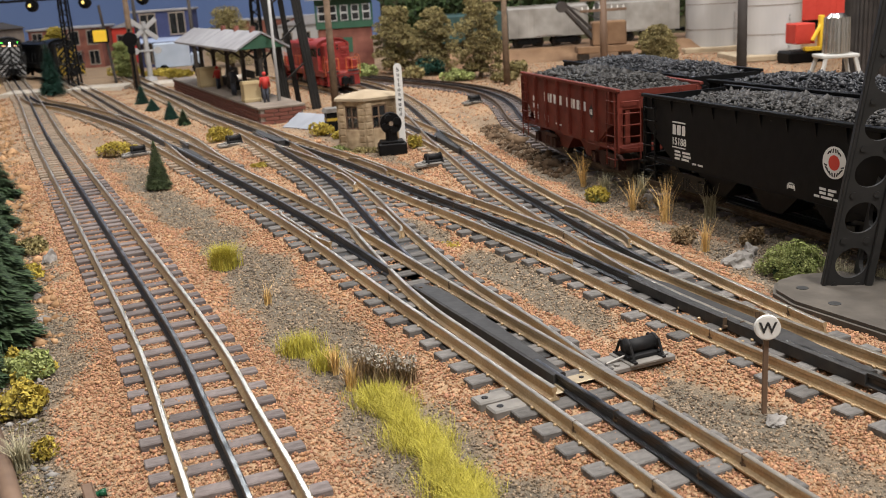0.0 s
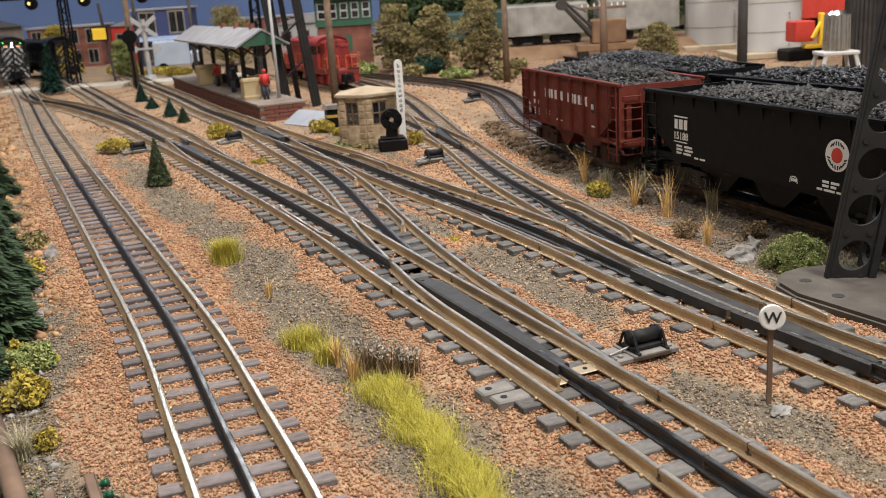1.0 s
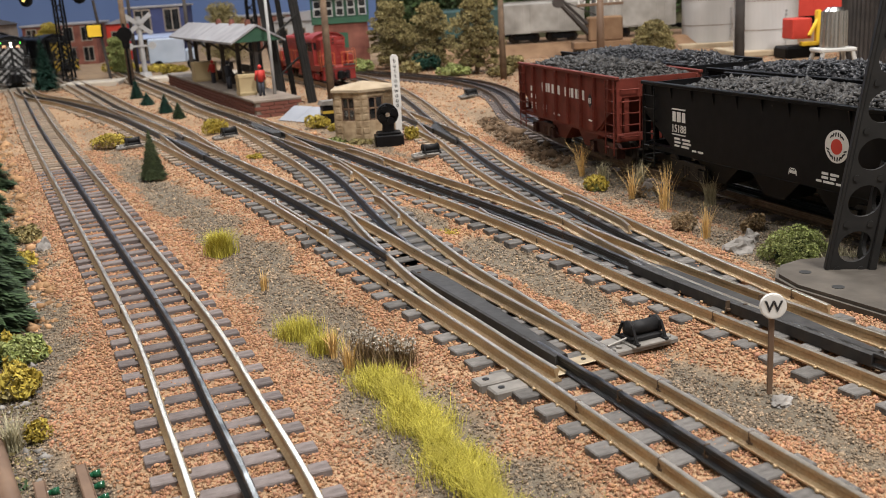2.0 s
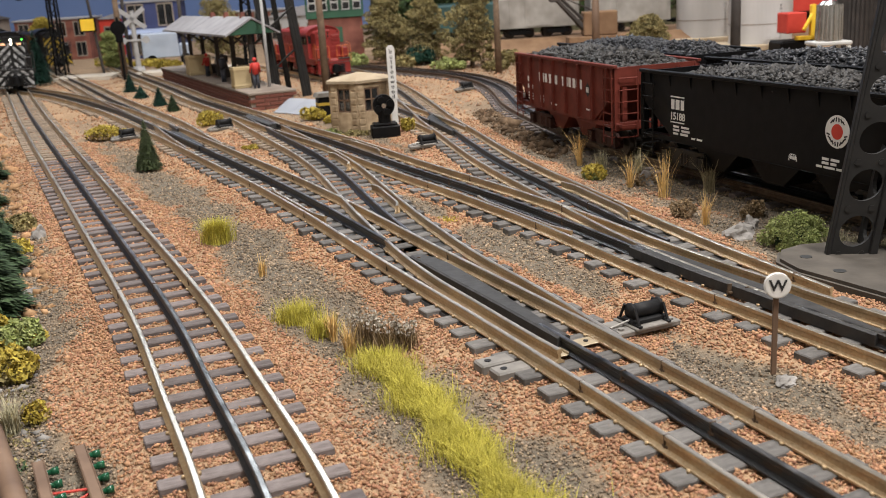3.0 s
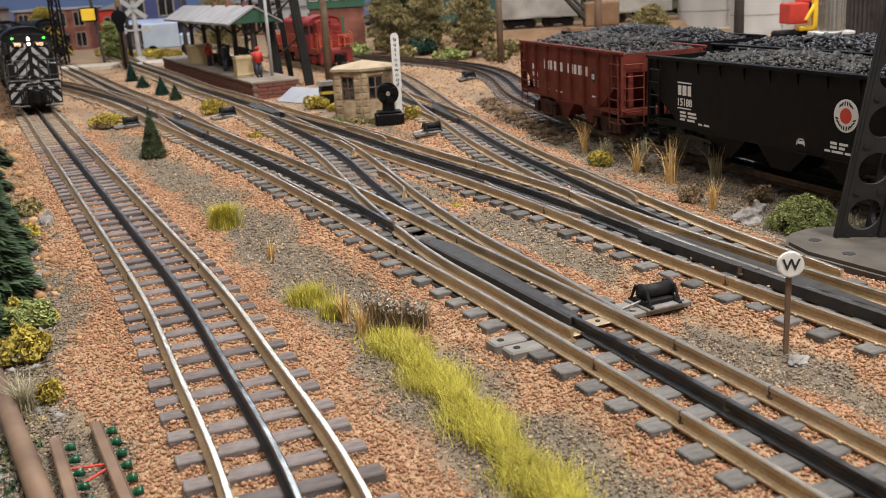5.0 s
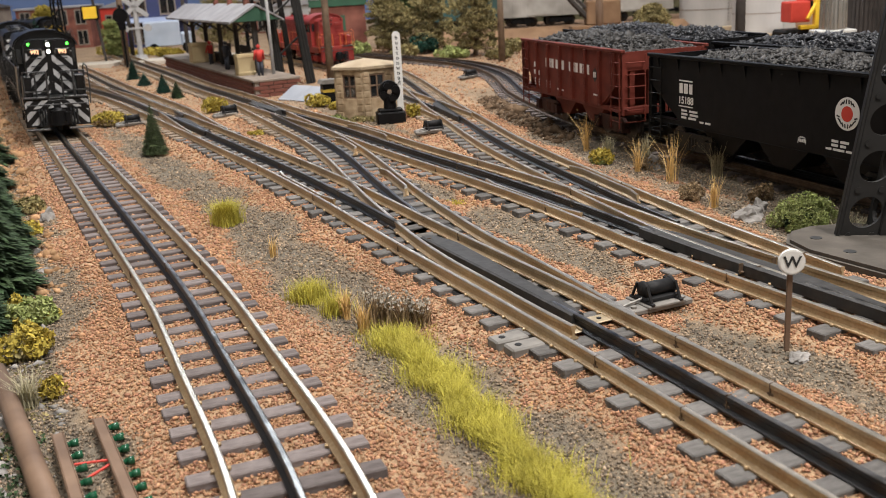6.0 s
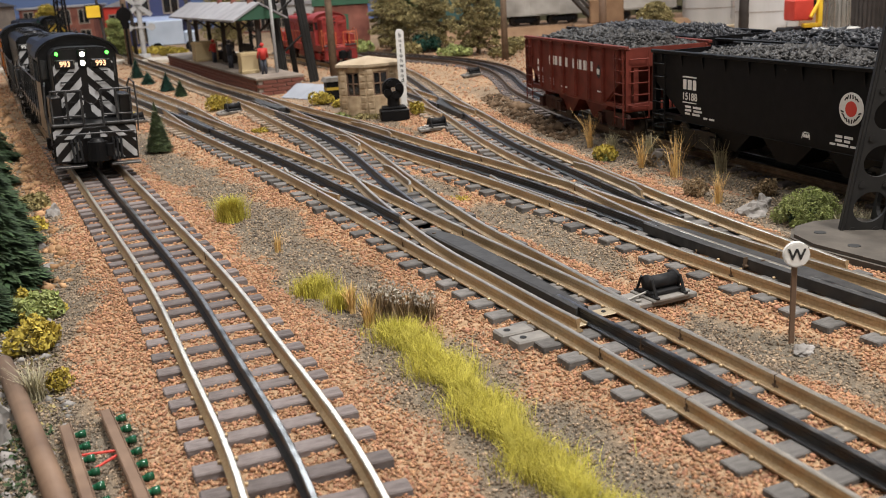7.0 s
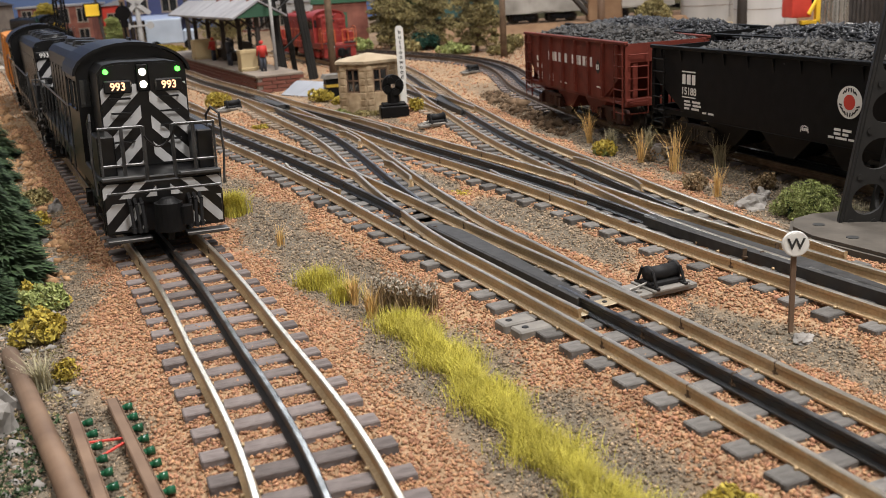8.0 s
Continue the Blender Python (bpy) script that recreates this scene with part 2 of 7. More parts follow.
def zone_of(xy):
    """0 where tan ballast lies, 1 where grey grit and dirt lie."""
    d = near_track(xy) + 0.3 * smooth_noise(xy, 0.7, 1) + 0.22 * smooth_noise(xy, 2.3, 2)
    q = LINE["D"][0][::5]
    yard = np.sqrt(((xy[:, None, :] - q[None]) ** 2).sum(2)).min(1) if len(xy) < 4000 else np.concatenate([np.sqrt(((c[:, None, :] - q[None]) ** 2).sum(2)).min(1) for c in np.array_split(xy, len(xy) // 2000)])
    d = np.where((yard < 1.5) & (xy[:, 1] < 36), 1.6, d)
    for px, py, rx, ry in ((1.55, 14.9, 0.7, 2.4), (3.25, 9.6, 0.75, 1.0), (2.75, 9.35, 0.6, 0.8), (-0.2, 18.6, 0.5, 1.2)):
        e = ((xy[:, 0] - px + 0.42 * (xy[:, 1] - py)) / rx) ** 2 + ((xy[:, 1] - py) / ry) ** 2
        d = d + 0.8 * np.clip(1.25 - e, 0, 1)
    side = -(xy[:, 0] + 0.455 * (xy[:, 1] - 13.6) + 4.0)
    bank = np.clip((side - 1.75 - 0.1 * np.clip(12 - xy[:, 1], 0, 6) + 0.35 * smooth_noise(xy, 1.1, 12)) / 0.4, 0, 1)
    d = np.where(xy[:, 1] < 24, np.maximum(d, 0.9 + 0.8 * bank), d)
    far = np.clip((xy[:, 1] - 26) / 14, 0, 1)
    return np.clip((d - 1.16) / 0.4, 0, 1) * (1 - 0.75 * far)


def ground_z(xy):
    d = near_track(xy)
    z = -0.225 - 0.115 * np.clip((d - 0.68) / 0.8, 0, 1)
    z += 0.03 * smooth_noise(xy, 0.9, 5) + 0.018 * smooth_noise(xy, 3.0, 6)
    side = xy[:, 0] + 0.455 * (xy[:, 1] - 13.6) + 4.0  # right of the incoming track, roughly
    left = np.clip(-side - 1.6, 0, 8)
    z -= 0.05 * left
    return z


# ---- ground ----
def ground():
    xs = np.r_[np.linspace(-75, -14, 50), np.linspace(-13.6, 12, 130), np.linspace(12.5, 70, 45)]
    ys = np.r_[np.linspace(-14, 3, 16), np.linspace(3.2, 32, 150), np.linspace(32.5, 112, 110)]
    gx, gy = np.meshgrid(xs, ys)
    xy = np.stack([gx.ravel(), gy.ravel()], 1)
    z = ground_z(xy)
    n = len(xs)
    i = (np.arange(len(ys) - 1)[:, None] * n + np.arange(n - 1)).ravel()
    zone = zone_of(xy)
    ob = solid("ground", np.c_[xy, z], np.stack([i, i + 1, i + n + 1, i + n], 1), GROUND, None, smooth=True)
    at = ob.data.attributes.new("zone", "FLOAT", "POINT")
    at.data.foreach_set("value", zone.astype(np.float32))
    tagged(ob, "tan ballast and grey grit ground of a model railway", "ground", kind="structure")
    return ob


ground()


# ---- tracks ----
PROFILE = [(-0.075, -0.165), (0.075, -0.165), (0.075, -0.145), (0.02, -0.12), (0.02, -0.06), (0.038, -0.045), (0.038, -0.008), (0.026, 0.0),
           (-0.026, 0.0), (-0.038, -0.008), (-0.038, -0.045), (-0.02, -0.06), (-0.02, -0.12), (-0.075, -0.145)]


def rail(q, d, off, name, mats, parent, z=0.0, label="", wide=1.0):
    """A rolled rail along the line q at a sideways offset."""
    nrm = np.stack([d[:, 1], -d[:, 0]], 1)
    c = q + nrm * off
    bm = bmesh.new()
    prev = None
    for p, w in zip(c, nrm):
        ring = [bm.verts.new((p[0] + w[0] * a * wide, p[1] + w[1] * a * wide, z + b)) for a, b in PROFILE]
        if prev:
            for i in range(14):
                f = bm.faces.new((prev[i], prev[(i + 1) % 14], ring[(i + 1) % 14], ring[i]))
                f.material_index = 1 if i in (6, 7, 8) else 0
        else:
            bm.faces.new(ring)
        prev = ring
    bm.faces.new(prev[::-1])
    bmesh.ops.recalc_face_normals(bm, faces=bm.faces)
    return part(name, bm, mats, parent, label)


def tie_mesh(half, m, wide):
    bm = bmesh.new()
    box(bm, -half, half, -wide, wide, -0.3, -0.165, 0.012)
    bmesh.ops.scale(bm, vec=(U, U, U), verts=bm.verts)
    me = bpy.data.meshes.new("tie")
    bm.to_mesh(me)
    bm.free()
    me.materials.append(m)
    return me


TIE_MESH = {}


def tie(parent, p, d, lo, hi, rng, m):
    half = round((hi - lo) / 2, 1)
    if (half, m.name) not in TIE_MESH:
        TIE_MESH[half, m.name] = tie_mesh(half, m, 0.1 if m is TIE else 0.125)
    ob = new("tie", TIE_MESH[half, m.name])
    ob.parent = parent
    nrm = np.array((d[1], -d[0]))
    c = p + nrm * (lo + hi) / 2
    ang = math.degrees(math.atan2(nrm[1], nrm[0])) + rng.uniform(-1.5, 1.5)
    ob.matrix_basis = pose(c[0] * U, c[1] * U, rng.uniform(-0.012, 0.004) * U, 0, 0, ang)


def sep(q, other):
    """Sideways offset of the line other seen from each place of q, and its distance."""
    p, d = q
    o = other[0]
    k = ((p[:, None, 0] - o[None, ::2, 0]) ** 2 + (p[:, None, 1] - o[None, ::2, 1]) ** 2).argmin(1) * 2
    v = o[k] - p
    return v[:, 0] * d[:, 1] - v[:, 1] * d[:, 0], np.hypot(v[:, 0], v[:, 1])


TRACKS = {}


def track(key, label, branches=(), start=0.0, stop=1e9, centre=((0, 1e9),), ties=True, skip=(), z=0.0, blade=None):
    """blade: plan y of the tip of the left switch blade, which stands open there."""
    rng = random.Random(key)
    q, d = LINE[key]
    s = np.arange(len(q)) * 0.1
    keep = (s >= start) & (s <= stop)
    q, d, s = q[keep], d[keep], s[keep]
    t = TRACKS[key] = thing("track", 0, 0, 0, 0, label, "railway track", "tracks", "")
    kinds = [RAIL_RUST, RAIL_RUST] if key == "D" else [RAIL, RAIL_TOP]
    gap = 0 * s if blade is None else 0.22 * np.clip((blade + 3.0 - q[:, 1]) / 3.0, 0, 1) ** 1.5
    left = q + np.stack([d[:, 1], -d[:, 0]], 1) * gap[:, None]
    rail(left, d, -0.5, "running_rail", kinds, t, z, "", 0.78)
    rail(q, d, 0.5, "running_rail", kinds, t, z, "", 0.78)
    for a, b in centre:
        k = (s >= a) & (s <= b)
        if k.sum() > 2:
            rail(q[k], d[k], 0.0, "centre_rail", [RAIL_BLACK, RAIL_BTOP], t, z - 0.006, "blackened third rail", 0.78)
    if ties:
        offs = [sep((q, d), LINE[b]) for b in branches]
        skips = [sep((q, d), LINE[b])[1] for b in skip]
        pos = 0.2
        while pos < s[-1] - s[0]:
            i = int(pos / 0.1)
            lo, hi = -0.8, 0.8
            for o, dist in offs:
                if dist[i] < 1.25:
                    lo, hi = min(lo, o[i] - 0.8), max(hi, o[i] + 0.8)
            if not any(k[i] < 1.25 for k in skips):
                tie(t, q[i], d[i], lo, hi, rng, TIE_S if q[i][1] > 27 and key != "D" else TIE if key in "AD" else TIE_G)
            pos += (0.485 if key == "A" else 0.52) * rng.uniform(0.97, 1.03)
        # spikes and tie plates along both running rails
        k = np.arange(2, len(q), 4.85 if key == "A" else 5.2).astype(int)
        k = k[q[k, 1] < 24]
        nn = np.stack([d[:, 1], -d[:, 0]], 1)
        cs = np.concatenate([q[k] + nn[k] * o for o in (-0.57, -0.43, 0.43, 0.57)])
        if len(cs):
            cube = np.array([(x, y, h) for x in (-0.016, 0.016) for y in (-0.016, 0.016) for h in (-0.168, -0.136)])
            fq = np.array([(0, 1, 3, 2), (4, 6, 7, 5), (0, 4, 5, 1), (2, 3, 7, 6), (0, 2, 6, 4), (1, 5, 7, 3)])
            v = (np.c_[cs, np.zeros(len(cs))][:, None, :] + cube[None]).reshape(-1, 3)
            tagged(solid("spike", v, (np.arange(len(cs))[:, None, None] * 8 + fq[None]).reshape(-1, 4), RAIL_RUST if key == "D" else RAIL, t), kind="stuff")
    return t


def s_at(key, y):
    q, _ = LINE[key]
    return float(np.abs(q[:, 1] - y).argmin()) * 0.1


track("A", "incoming three-rail track with nickel rails on weathered ties", ("B",))
track("B", "three-rail main track with nickel rails and turnouts", ("crossover", "middle"), centre=((0, s_at("B", 10.8)), (s_at("B", 15.2), 1e9)), skip=("A",))
track("crossover", "three-rail crossover track between two mains", ("C",), s_at("crossover", 10.1), s_at("crossover", 33.5), ((s_at("crossover", 15.4), 1e9),), skip=("B", "C"), z=-0.006, blade=10.1)
track("C", "three-rail main track running past the station platform", ("crossover", "siding"), centre=((0, s_at("C", 11.0)), (s_at("C", 13.7), 1e9)))
track("siding", "three-rail siding curving behind the shanty", ("spur",), s_at("siding", 11.3), 1e9, ((s_at("siding", 14.2), 1e9),), skip=("C",), z=-0.006, blade=11.3)
track("spur", "short three-rail spur behind the shanty", (), s_at("spur", 27.4), 1e9, ((s_at("spur", 29.5), 1e9),), skip=("siding",), z=-0.012)
track("middle", "three-rail track between the mains towards the road crossing", (), s_at("middle", 27.0), 1e9, ((s_at("middle", 31.0), 1e9),), skip=("B",), z=-0.012)
track("D", "hopper car storage track curving away behind the shanty", ())


# ---- turnout details ----
def wedge(a, b, y0, y1, label):
    """The black plate that carries the third rail through a turnout: it narrows towards the points."""
    qa, da = LINE[a]
    t = thing("turnout_plate", 0, 0, 0, 0, label, "turnout plate", "turnout plates")
    bm = bmesh.new()
    ia, ib = int(s_at(a, y0) / 0.1), int(s_at(a, y1) / 0.1)
    qb = LINE[b][0]
    prev = None
    for i in range(min(ia, ib), max(ia, ib) + 1, 3):
        p, d = qa[i], da[i]
        n = np.array((d[1], -d[0]))
        o = qb[((qb - p) ** 2).sum(1).argmin()] - p
        w = float(o @ n)
        span = min(abs(w) * 0.7, 0.22) * min(1.0, (max(ia, ib) - i) / 9 + 0.3)
        lo, hi = (-0.06, span + 0.06) if w > 0 else (-span - 0.06, 0.06)
        ring = [bm.verts.new((*(p + n * e), h)) for e, h in ((lo, -0.17), (hi, -0.17), (hi, -0.03), (hi - 0.03, -0.012), (lo + 0.03, -0.012), (lo, -0.03))]
        if prev:
            for k in range(6):
                bm.faces.new((prev[k], prev[(k + 1) % 6], ring[(k + 1) % 6], ring[k]))
        else:
            bm.faces.new(ring)
        prev = ring
    bm.faces.new(prev[::-1])
    bmesh.ops.recalc_face_normals(bm, faces=bm.faces)
    part("plate", bm, PLASTIC_M, t)


wedge("B", "crossover", 10.4, 14.25, "black plastic centre plate of a turnout")
wedge("C", "siding", 9.9, 14.0, "black plastic centre plate of the far turnout")
wedge("siding", "spur", 27.0, 30.5, "black plastic centre plate of a small turnout")
wedge("B", "middle", 27.0, 30.5, "black plastic centre plate of a worn turnout")
wedge("C", "crossover", 30.8, 33.8, "black plastic centre plate by the platform track")


def turnout_web(key, y0, y1):
    """A dark sheet added for the shade in the gaps between a turnout's ties."""
    q, d = LINE[key]
    i0, i1 = sorted((int(s_at(key, y0) / 0.1), int(s_at(key, y1) / 0.1)))
    bm = bmesh.new()
    prev = None
    for i in range(i0, i1 + 1, 4):
        n = np.array((d[i][1], -d[i][0]))
        ring = [bm.verts.new((*(q[i] + n * e), h)) for e, h in ((-0.62, -0.28), (-0.58, -0.198), (0.58, -0.198), (0.62, -0.28))]
        if prev:
            for k in range(3):
                bm.faces.new((prev[k], prev[k + 1], ring[k + 1], ring[k]))
        prev = ring
    bmesh.ops.recalc_face_normals(bm, faces=bm.faces)
    part("turnout_web", bm, PLASTIC_M, TRACKS[key], "dark sheet for the shade between turnout ties")


turnout_web("B", 11.2, 18.6)
turnout_web("crossover", 12.2, 20.5)
turnout_web("C", 12.4, 19.0)
turnout_web("siding", 13.0, 19.0)


def guard_rail(key, side, y0, y1):
    """A short check rail beside a running rail, bent away at both ends."""
    q, d = LINE[key]
    i0, i1 = sorted((int(s_at(key, y0) / 0.1), int(s_at(key, y1) / 0.1)))
    q, d = q[i0:i1], d[i0:i1]
    k = np.linspace(-1, 1, len(q))
    flare = 0.09 * np.clip((np.abs(k) - 0.7) / 0.3, 0, 1)
    n = np.stack([d[:, 1], -d[:, 0]], 1)
    q2 = q - n * (flare * side)[:, None]
    t = thing("guard_rail", 0, 0, 0, 0, "short brass guard rail flared at its ends", "guard rail", "guard rails")
    rail(q2, d, side * 0.39, "rail", [RAIL, RAIL_TOP], t, -0.012, wide=0.7)


guard_rail("crossover", 1, 17.6, 20.0)
guard_rail("B", -1, 17.3, 20.5)
guard_rail("siding", 1, 16.0, 19.0)
guard_rail("C", -1, 15.3, 18.4)
guard_rail("C", 1, 24.0, 26.6)
guard_rail("crossover", 1, 22.5, 24.5)


def joiners():
    """Dark rail joiners along the mains, a pair at each place."""
    for key, ys in (("A", (13.5, 5.2)), ("B", (9.3, 8.0, 14.0, 17.9, 21.3)), ("C", (11.7, 19.9, 15.9)), ("siding", (12.0, 17.0))):
        q, d = LINE[key]
        for y in ys:
            i = int(np.abs(q[:, 1] - y).argmin())
            for o in (-0.5, 0, 0.5):
                n = np.array((d[i][1], -d[i][0]))
                c = q[i] + n * o
                t = thing("rail_joiner", c[0], c[1], 0, math.degrees(math.atan2(d[i][1], d[i][0])), "dark steel rail joiner at a rail joint", "rail joiner", "rail joiners")
                bm = bmesh.new()
                box(bm, -0.006, 0.006, -0.032, 0.032, -0.15, 0.002, 0.002)
                box(bm, -0.04, 0.04, -0.024, 0.024, -0.125, -0.1, 0.004)
                part("clip", bm, RAIL_RUST, t)


joiners()


# ---- switch machines ----
STEEL = mat("dull_steel", (0.3, 0.29, 0.27), (0.42, 0.4, 0.37), 200, 0.45, 0.8, 0.1)


def switch_machine(x, y, rz, s=1.0, label="black switch motor on a grey plastic base"):
    t = thing("switch_machine", x, y, -0.2, rz, label, "switch machine", "switch machines")
    bm = bmesh.new()
    box(bm, -0.62, 0.5, -0.12, 0.12, -0.06, 0.02, 0.015)
    box(bm, -0.55, 0.45, 0.18, 0.4, -0.06, 0.02, 0.015)
    box(bm, -0.3, 0.35, -0.15, 0.42, 0.0, 0.045, 0.01)
    for px, py in ((0.38, -0.02), (-0.45, 0.0), (0.35, 0.3)):
        tube(bm, (px, py, 0.0), (px, py, 0.05), 0.045, seg=10)
    part("base", bm, PLATE, t)
    bm = bmesh.new()
    tube(bm, (-0.2, 0.12, 0.21), (0.26, 0.12, 0.21), 0.105, seg=18)
    tube(bm, (-0.22, 0.12, 0.21), (-0.18, 0.12, 0.21), 0.13, seg=18)
    tube(bm, (0.25, 0.12, 0.21), (0.29, 0.12, 0.21), 0.13, seg=18)
    part("motor_coil", bm, PLASTIC, t, "glossy black motor coil", True)
    bm = bmesh.new()
    box(bm, -0.26, 0.32, -0.02, 0.28, 0.04, 0.12, 0.02)
    for sx in (-0.22, 0.27):
        tube(bm, (sx, -0.12, 0.05), (sx, 0.0, 0.3), 0.022, seg=6)
        tube(bm, (sx, 0.36, 0.05), (sx, 0.24, 0.3), 0.022, seg=6)
        box(bm, sx - 0.03, sx + 0.03, -0.16, 0.4, 0.04, 0.075, 0.008)
    part("bracket", bm, PLASTIC, t)
    bm = bmesh.new()
    tube(bm, (-0.6, 0.05, 0.06), (-0.22, 0.1, 0.1), 0.02, seg=6)
    part("throw_rod", bm, STEEL, t)
    t.scale = (s, s, s)
    return t


switch_machine(2.66, 11.05, 24, 0.85)
switch_machine(-9.6, 31.0, 28, 0.85)
switch_machine(-6.65, 31.9, 30, 0.9)
switch_machine(0.05, 25.8, 20, 0.85)
switch_machine(1.7, 39.6, 25, 0.85)


def tie_plate(x, y, rz):
    t = thing("throw_bar_tie", x, y, -0.16, rz, "grey plastic turnout tie with a pivot hole", "turnout tie", "turnout ties")
    bm = bmesh.new()
    box(bm, -0.3, 0.12, -0.12, 0.12, -0.12, 0.005, 0.02)
    part("block", bm, PLATE, t)
    bm = bmesh.new()
    tube(bm, (-0.17, 0, 0.0), (-0.17, 0, 0.012), 0.04, seg=12)
    part("pivot", bm, PLASTIC, t)


tie_plate(0.82, 10.2, 24)
tie_plate(0.98, 9.95, 24)
BRASS = mat("pale_brass_sheet", (0.42, 0.34, 0.22), (0.52, 0.43, 0.3), 200, 0.4, 0.5, 0.05, dirt=0.2)


def slide_plate(x, y, rz, w, d, label):
    """A thin bent plate under a switch blade, with its rivet."""
    t = thing("slide_plate", x, y, -0.15, rz, label, "turnout plate", "slide plates")
    bm = bmesh.new()
    box(bm, -w / 2, w / 2, -d / 2, d / 2, -0.016, 0.0, 0.006)
    box(bm, w / 2 - 0.02, w / 2, -d / 2, d / 2, -0.01, 0.03, 0.006)
    part("plate", bm, BRASS, t)
    bm = bmesh.new()
    tube(bm, (-w * 0.1, 0, 0.0), (-w * 0.1, 0, 0.01), 0.03, seg=10)
    part("rivet", bm, PLASTIC, t)


slide_plate(1.86, 10.55, 24, 0.36, 0.22, "pale brass slide plate under a switch blade")
slide_plate(1.47, 10.22, 24, 0.16, 0.2, "small bright metal plate at a blade tip")
slide_plate(4.45, 11.75, 24, 0.26, 0.2, "pale brass slide plate under the far switch blade")


# ---- lettering ----
WHITE = mat("white_lettering", (0.66, 0.65, 0.62), (0.75, 0.74, 0.71), 80, 0.7, 0, 0.05, dirt=0.15)
RED = mat("red_disc_paint", (0.5, 0.035, 0.02), (0.56, 0.05, 0.03), 80, 0.6, 0, 0.05, dirt=0.1)
INK = mat("black_ink", (0.012, 0.012, 0.012), (0.02, 0.02, 0.02), 80, 0.7, 0, 0, dirt=0)


def letters(text, size, m, material, parent, name="lettering", label=""):
    """Words as a thin mesh in the plane x, z of m."""
    cu = bpy.data.curves.new("words", "FONT")
    cu.body, cu.size, cu.extrude, cu.align_x, cu.align_y = text, size * U, 0.002 * U, "CENTER", "CENTER"
    cu.offset = size * U * 0.02
    tmp = new("words", cu)
    me = bpy.data.meshes.new_from_object(tmp.evaluated_get(bpy.context.evaluated_depsgraph_get()))
    bpy.data.objects.remove(tmp)
    me.name = name
    me.materials.clear()
    me.materials.append(material)
    ob = new(name, me)
    ob.parent = parent
    mm = m.copy()
    mm.translation = m.translation * U
    ob.matrix_basis = mm
    return tagged(ob, label)


def facing(x, y, z, heading):
    """A pose whose text plane stands upright and looks along heading (degrees, 0 looks to -y)."""
    return pose(x, y, z) @ pose(0, 0, 0, 0, 0, heading) @ pose(0, 0, 0, 90, 0, 0)


def bars(bm, x, y0, z, widths, h, gap=0.03, flip=1):
    """Letter-sized upright blocks in the plane at x, running along y."""
    y = y0
    for w in widths:
        if w > 0:
            box(bm, x - 0.004, x + 0.004, min(y, y + flip * w), max(y, y + flip * w), z, z + h)
        y += flip * (abs(w) + gap)


# ---- loose stones ----
def stones(pos, size, rng, squash=0.75, jag=0.52):
    """Octahedra with uneven corners: 6 corners and 8 faces each."""
    n = len(pos)
    base = np.array([(1, 0, 0), (0, 1, 0), (-1, 0, 0), (0, -1, 0), (0, 0, 1), (0, 0, -1)], float)
    tri = np.array([(0, 1, 4), (1, 2, 4), (2, 3, 4), (3, 0, 4), (1, 0, 5), (2, 1, 5), (3, 2, 5), (0, 3, 5)])
    v = base[None] * (1 + rng.uniform(-jag, jag, (n, 6, 1))) + rng.uniform(-jag, jag, (n, 6, 3)) * 0.5
    v[:, :, 2] *= squash
    a = rng.uniform(0, 6.28, n)
    b = rng.uniform(-0.7, 0.7, n)
    x, y, z = v[:, :, 0], v[:, :, 1], v[:, :, 2]
    y, z = y * np.cos(b)[:, None] - z * np.sin(b)[:, None], y * np.sin(b)[:, None] + z * np.cos(b)[:, None]
    x, y = x * np.cos(a)[:, None] - y * np.sin(a)[:, None], x * np.sin(a)[:, None] + y * np.cos(a)[:, None]
    v = np.stack([x, y, z], 2) * np.asarray(size)[:, None, None] + np.asarray(pos)[:, None, :]
    f = (np.arange(n)[:, None, None] * 6 + tri[None]).reshape(-1, 3)
    return v.reshape(-1, 3), f


def scatter():
    rng = np.random.default_rng(4)
    for y0, y1, per, size in ((3.6, 9, 1250, 0.0172), (9, 14, 1000, 0.0185), (14, 21, 520, 0.0235), (21, 31, 210, 0.029), (31, 62, 16, 0.045)):
        n = int(per * (y1 - y0) * (1.1 * y1 + 3))
        xy = np.stack([rng.uniform(-0.56 * y1 - 1.5, 0.54 * y1 + 1.5, n), rng.uniform(y0, y1, n)], 1)
        xy = xy[(xy[:, 0] > -0.56 * xy[:, 1] - 1.2) & (xy[:, 0] < 0.53 * xy[:, 1] + 1.2)]
        zone = zone_of(xy)
        z = ground_z(xy) + rng.uniform(-0.007, 0.018, len(xy))
        rim = np.exp(rng.normal(0, 0.28, len(xy))) * size
        grit = zone > rng.uniform(0.2, 0.8, len(xy))
        rim[grit] *= 0.84
        for pick, m, nm, lb in ((~grit, STONE, "ballast_stones", "loose tan and salmon ballast stones"), (grit, GRIT, "grey_gravel", "fine grey and olive gravel with dirt")):
            v, f = stones(np.c_[xy, z][pick], rim[pick], rng)
            tagged(solid(nm, v, f, m), lb, "ballast", kind="stuff")


scatter()


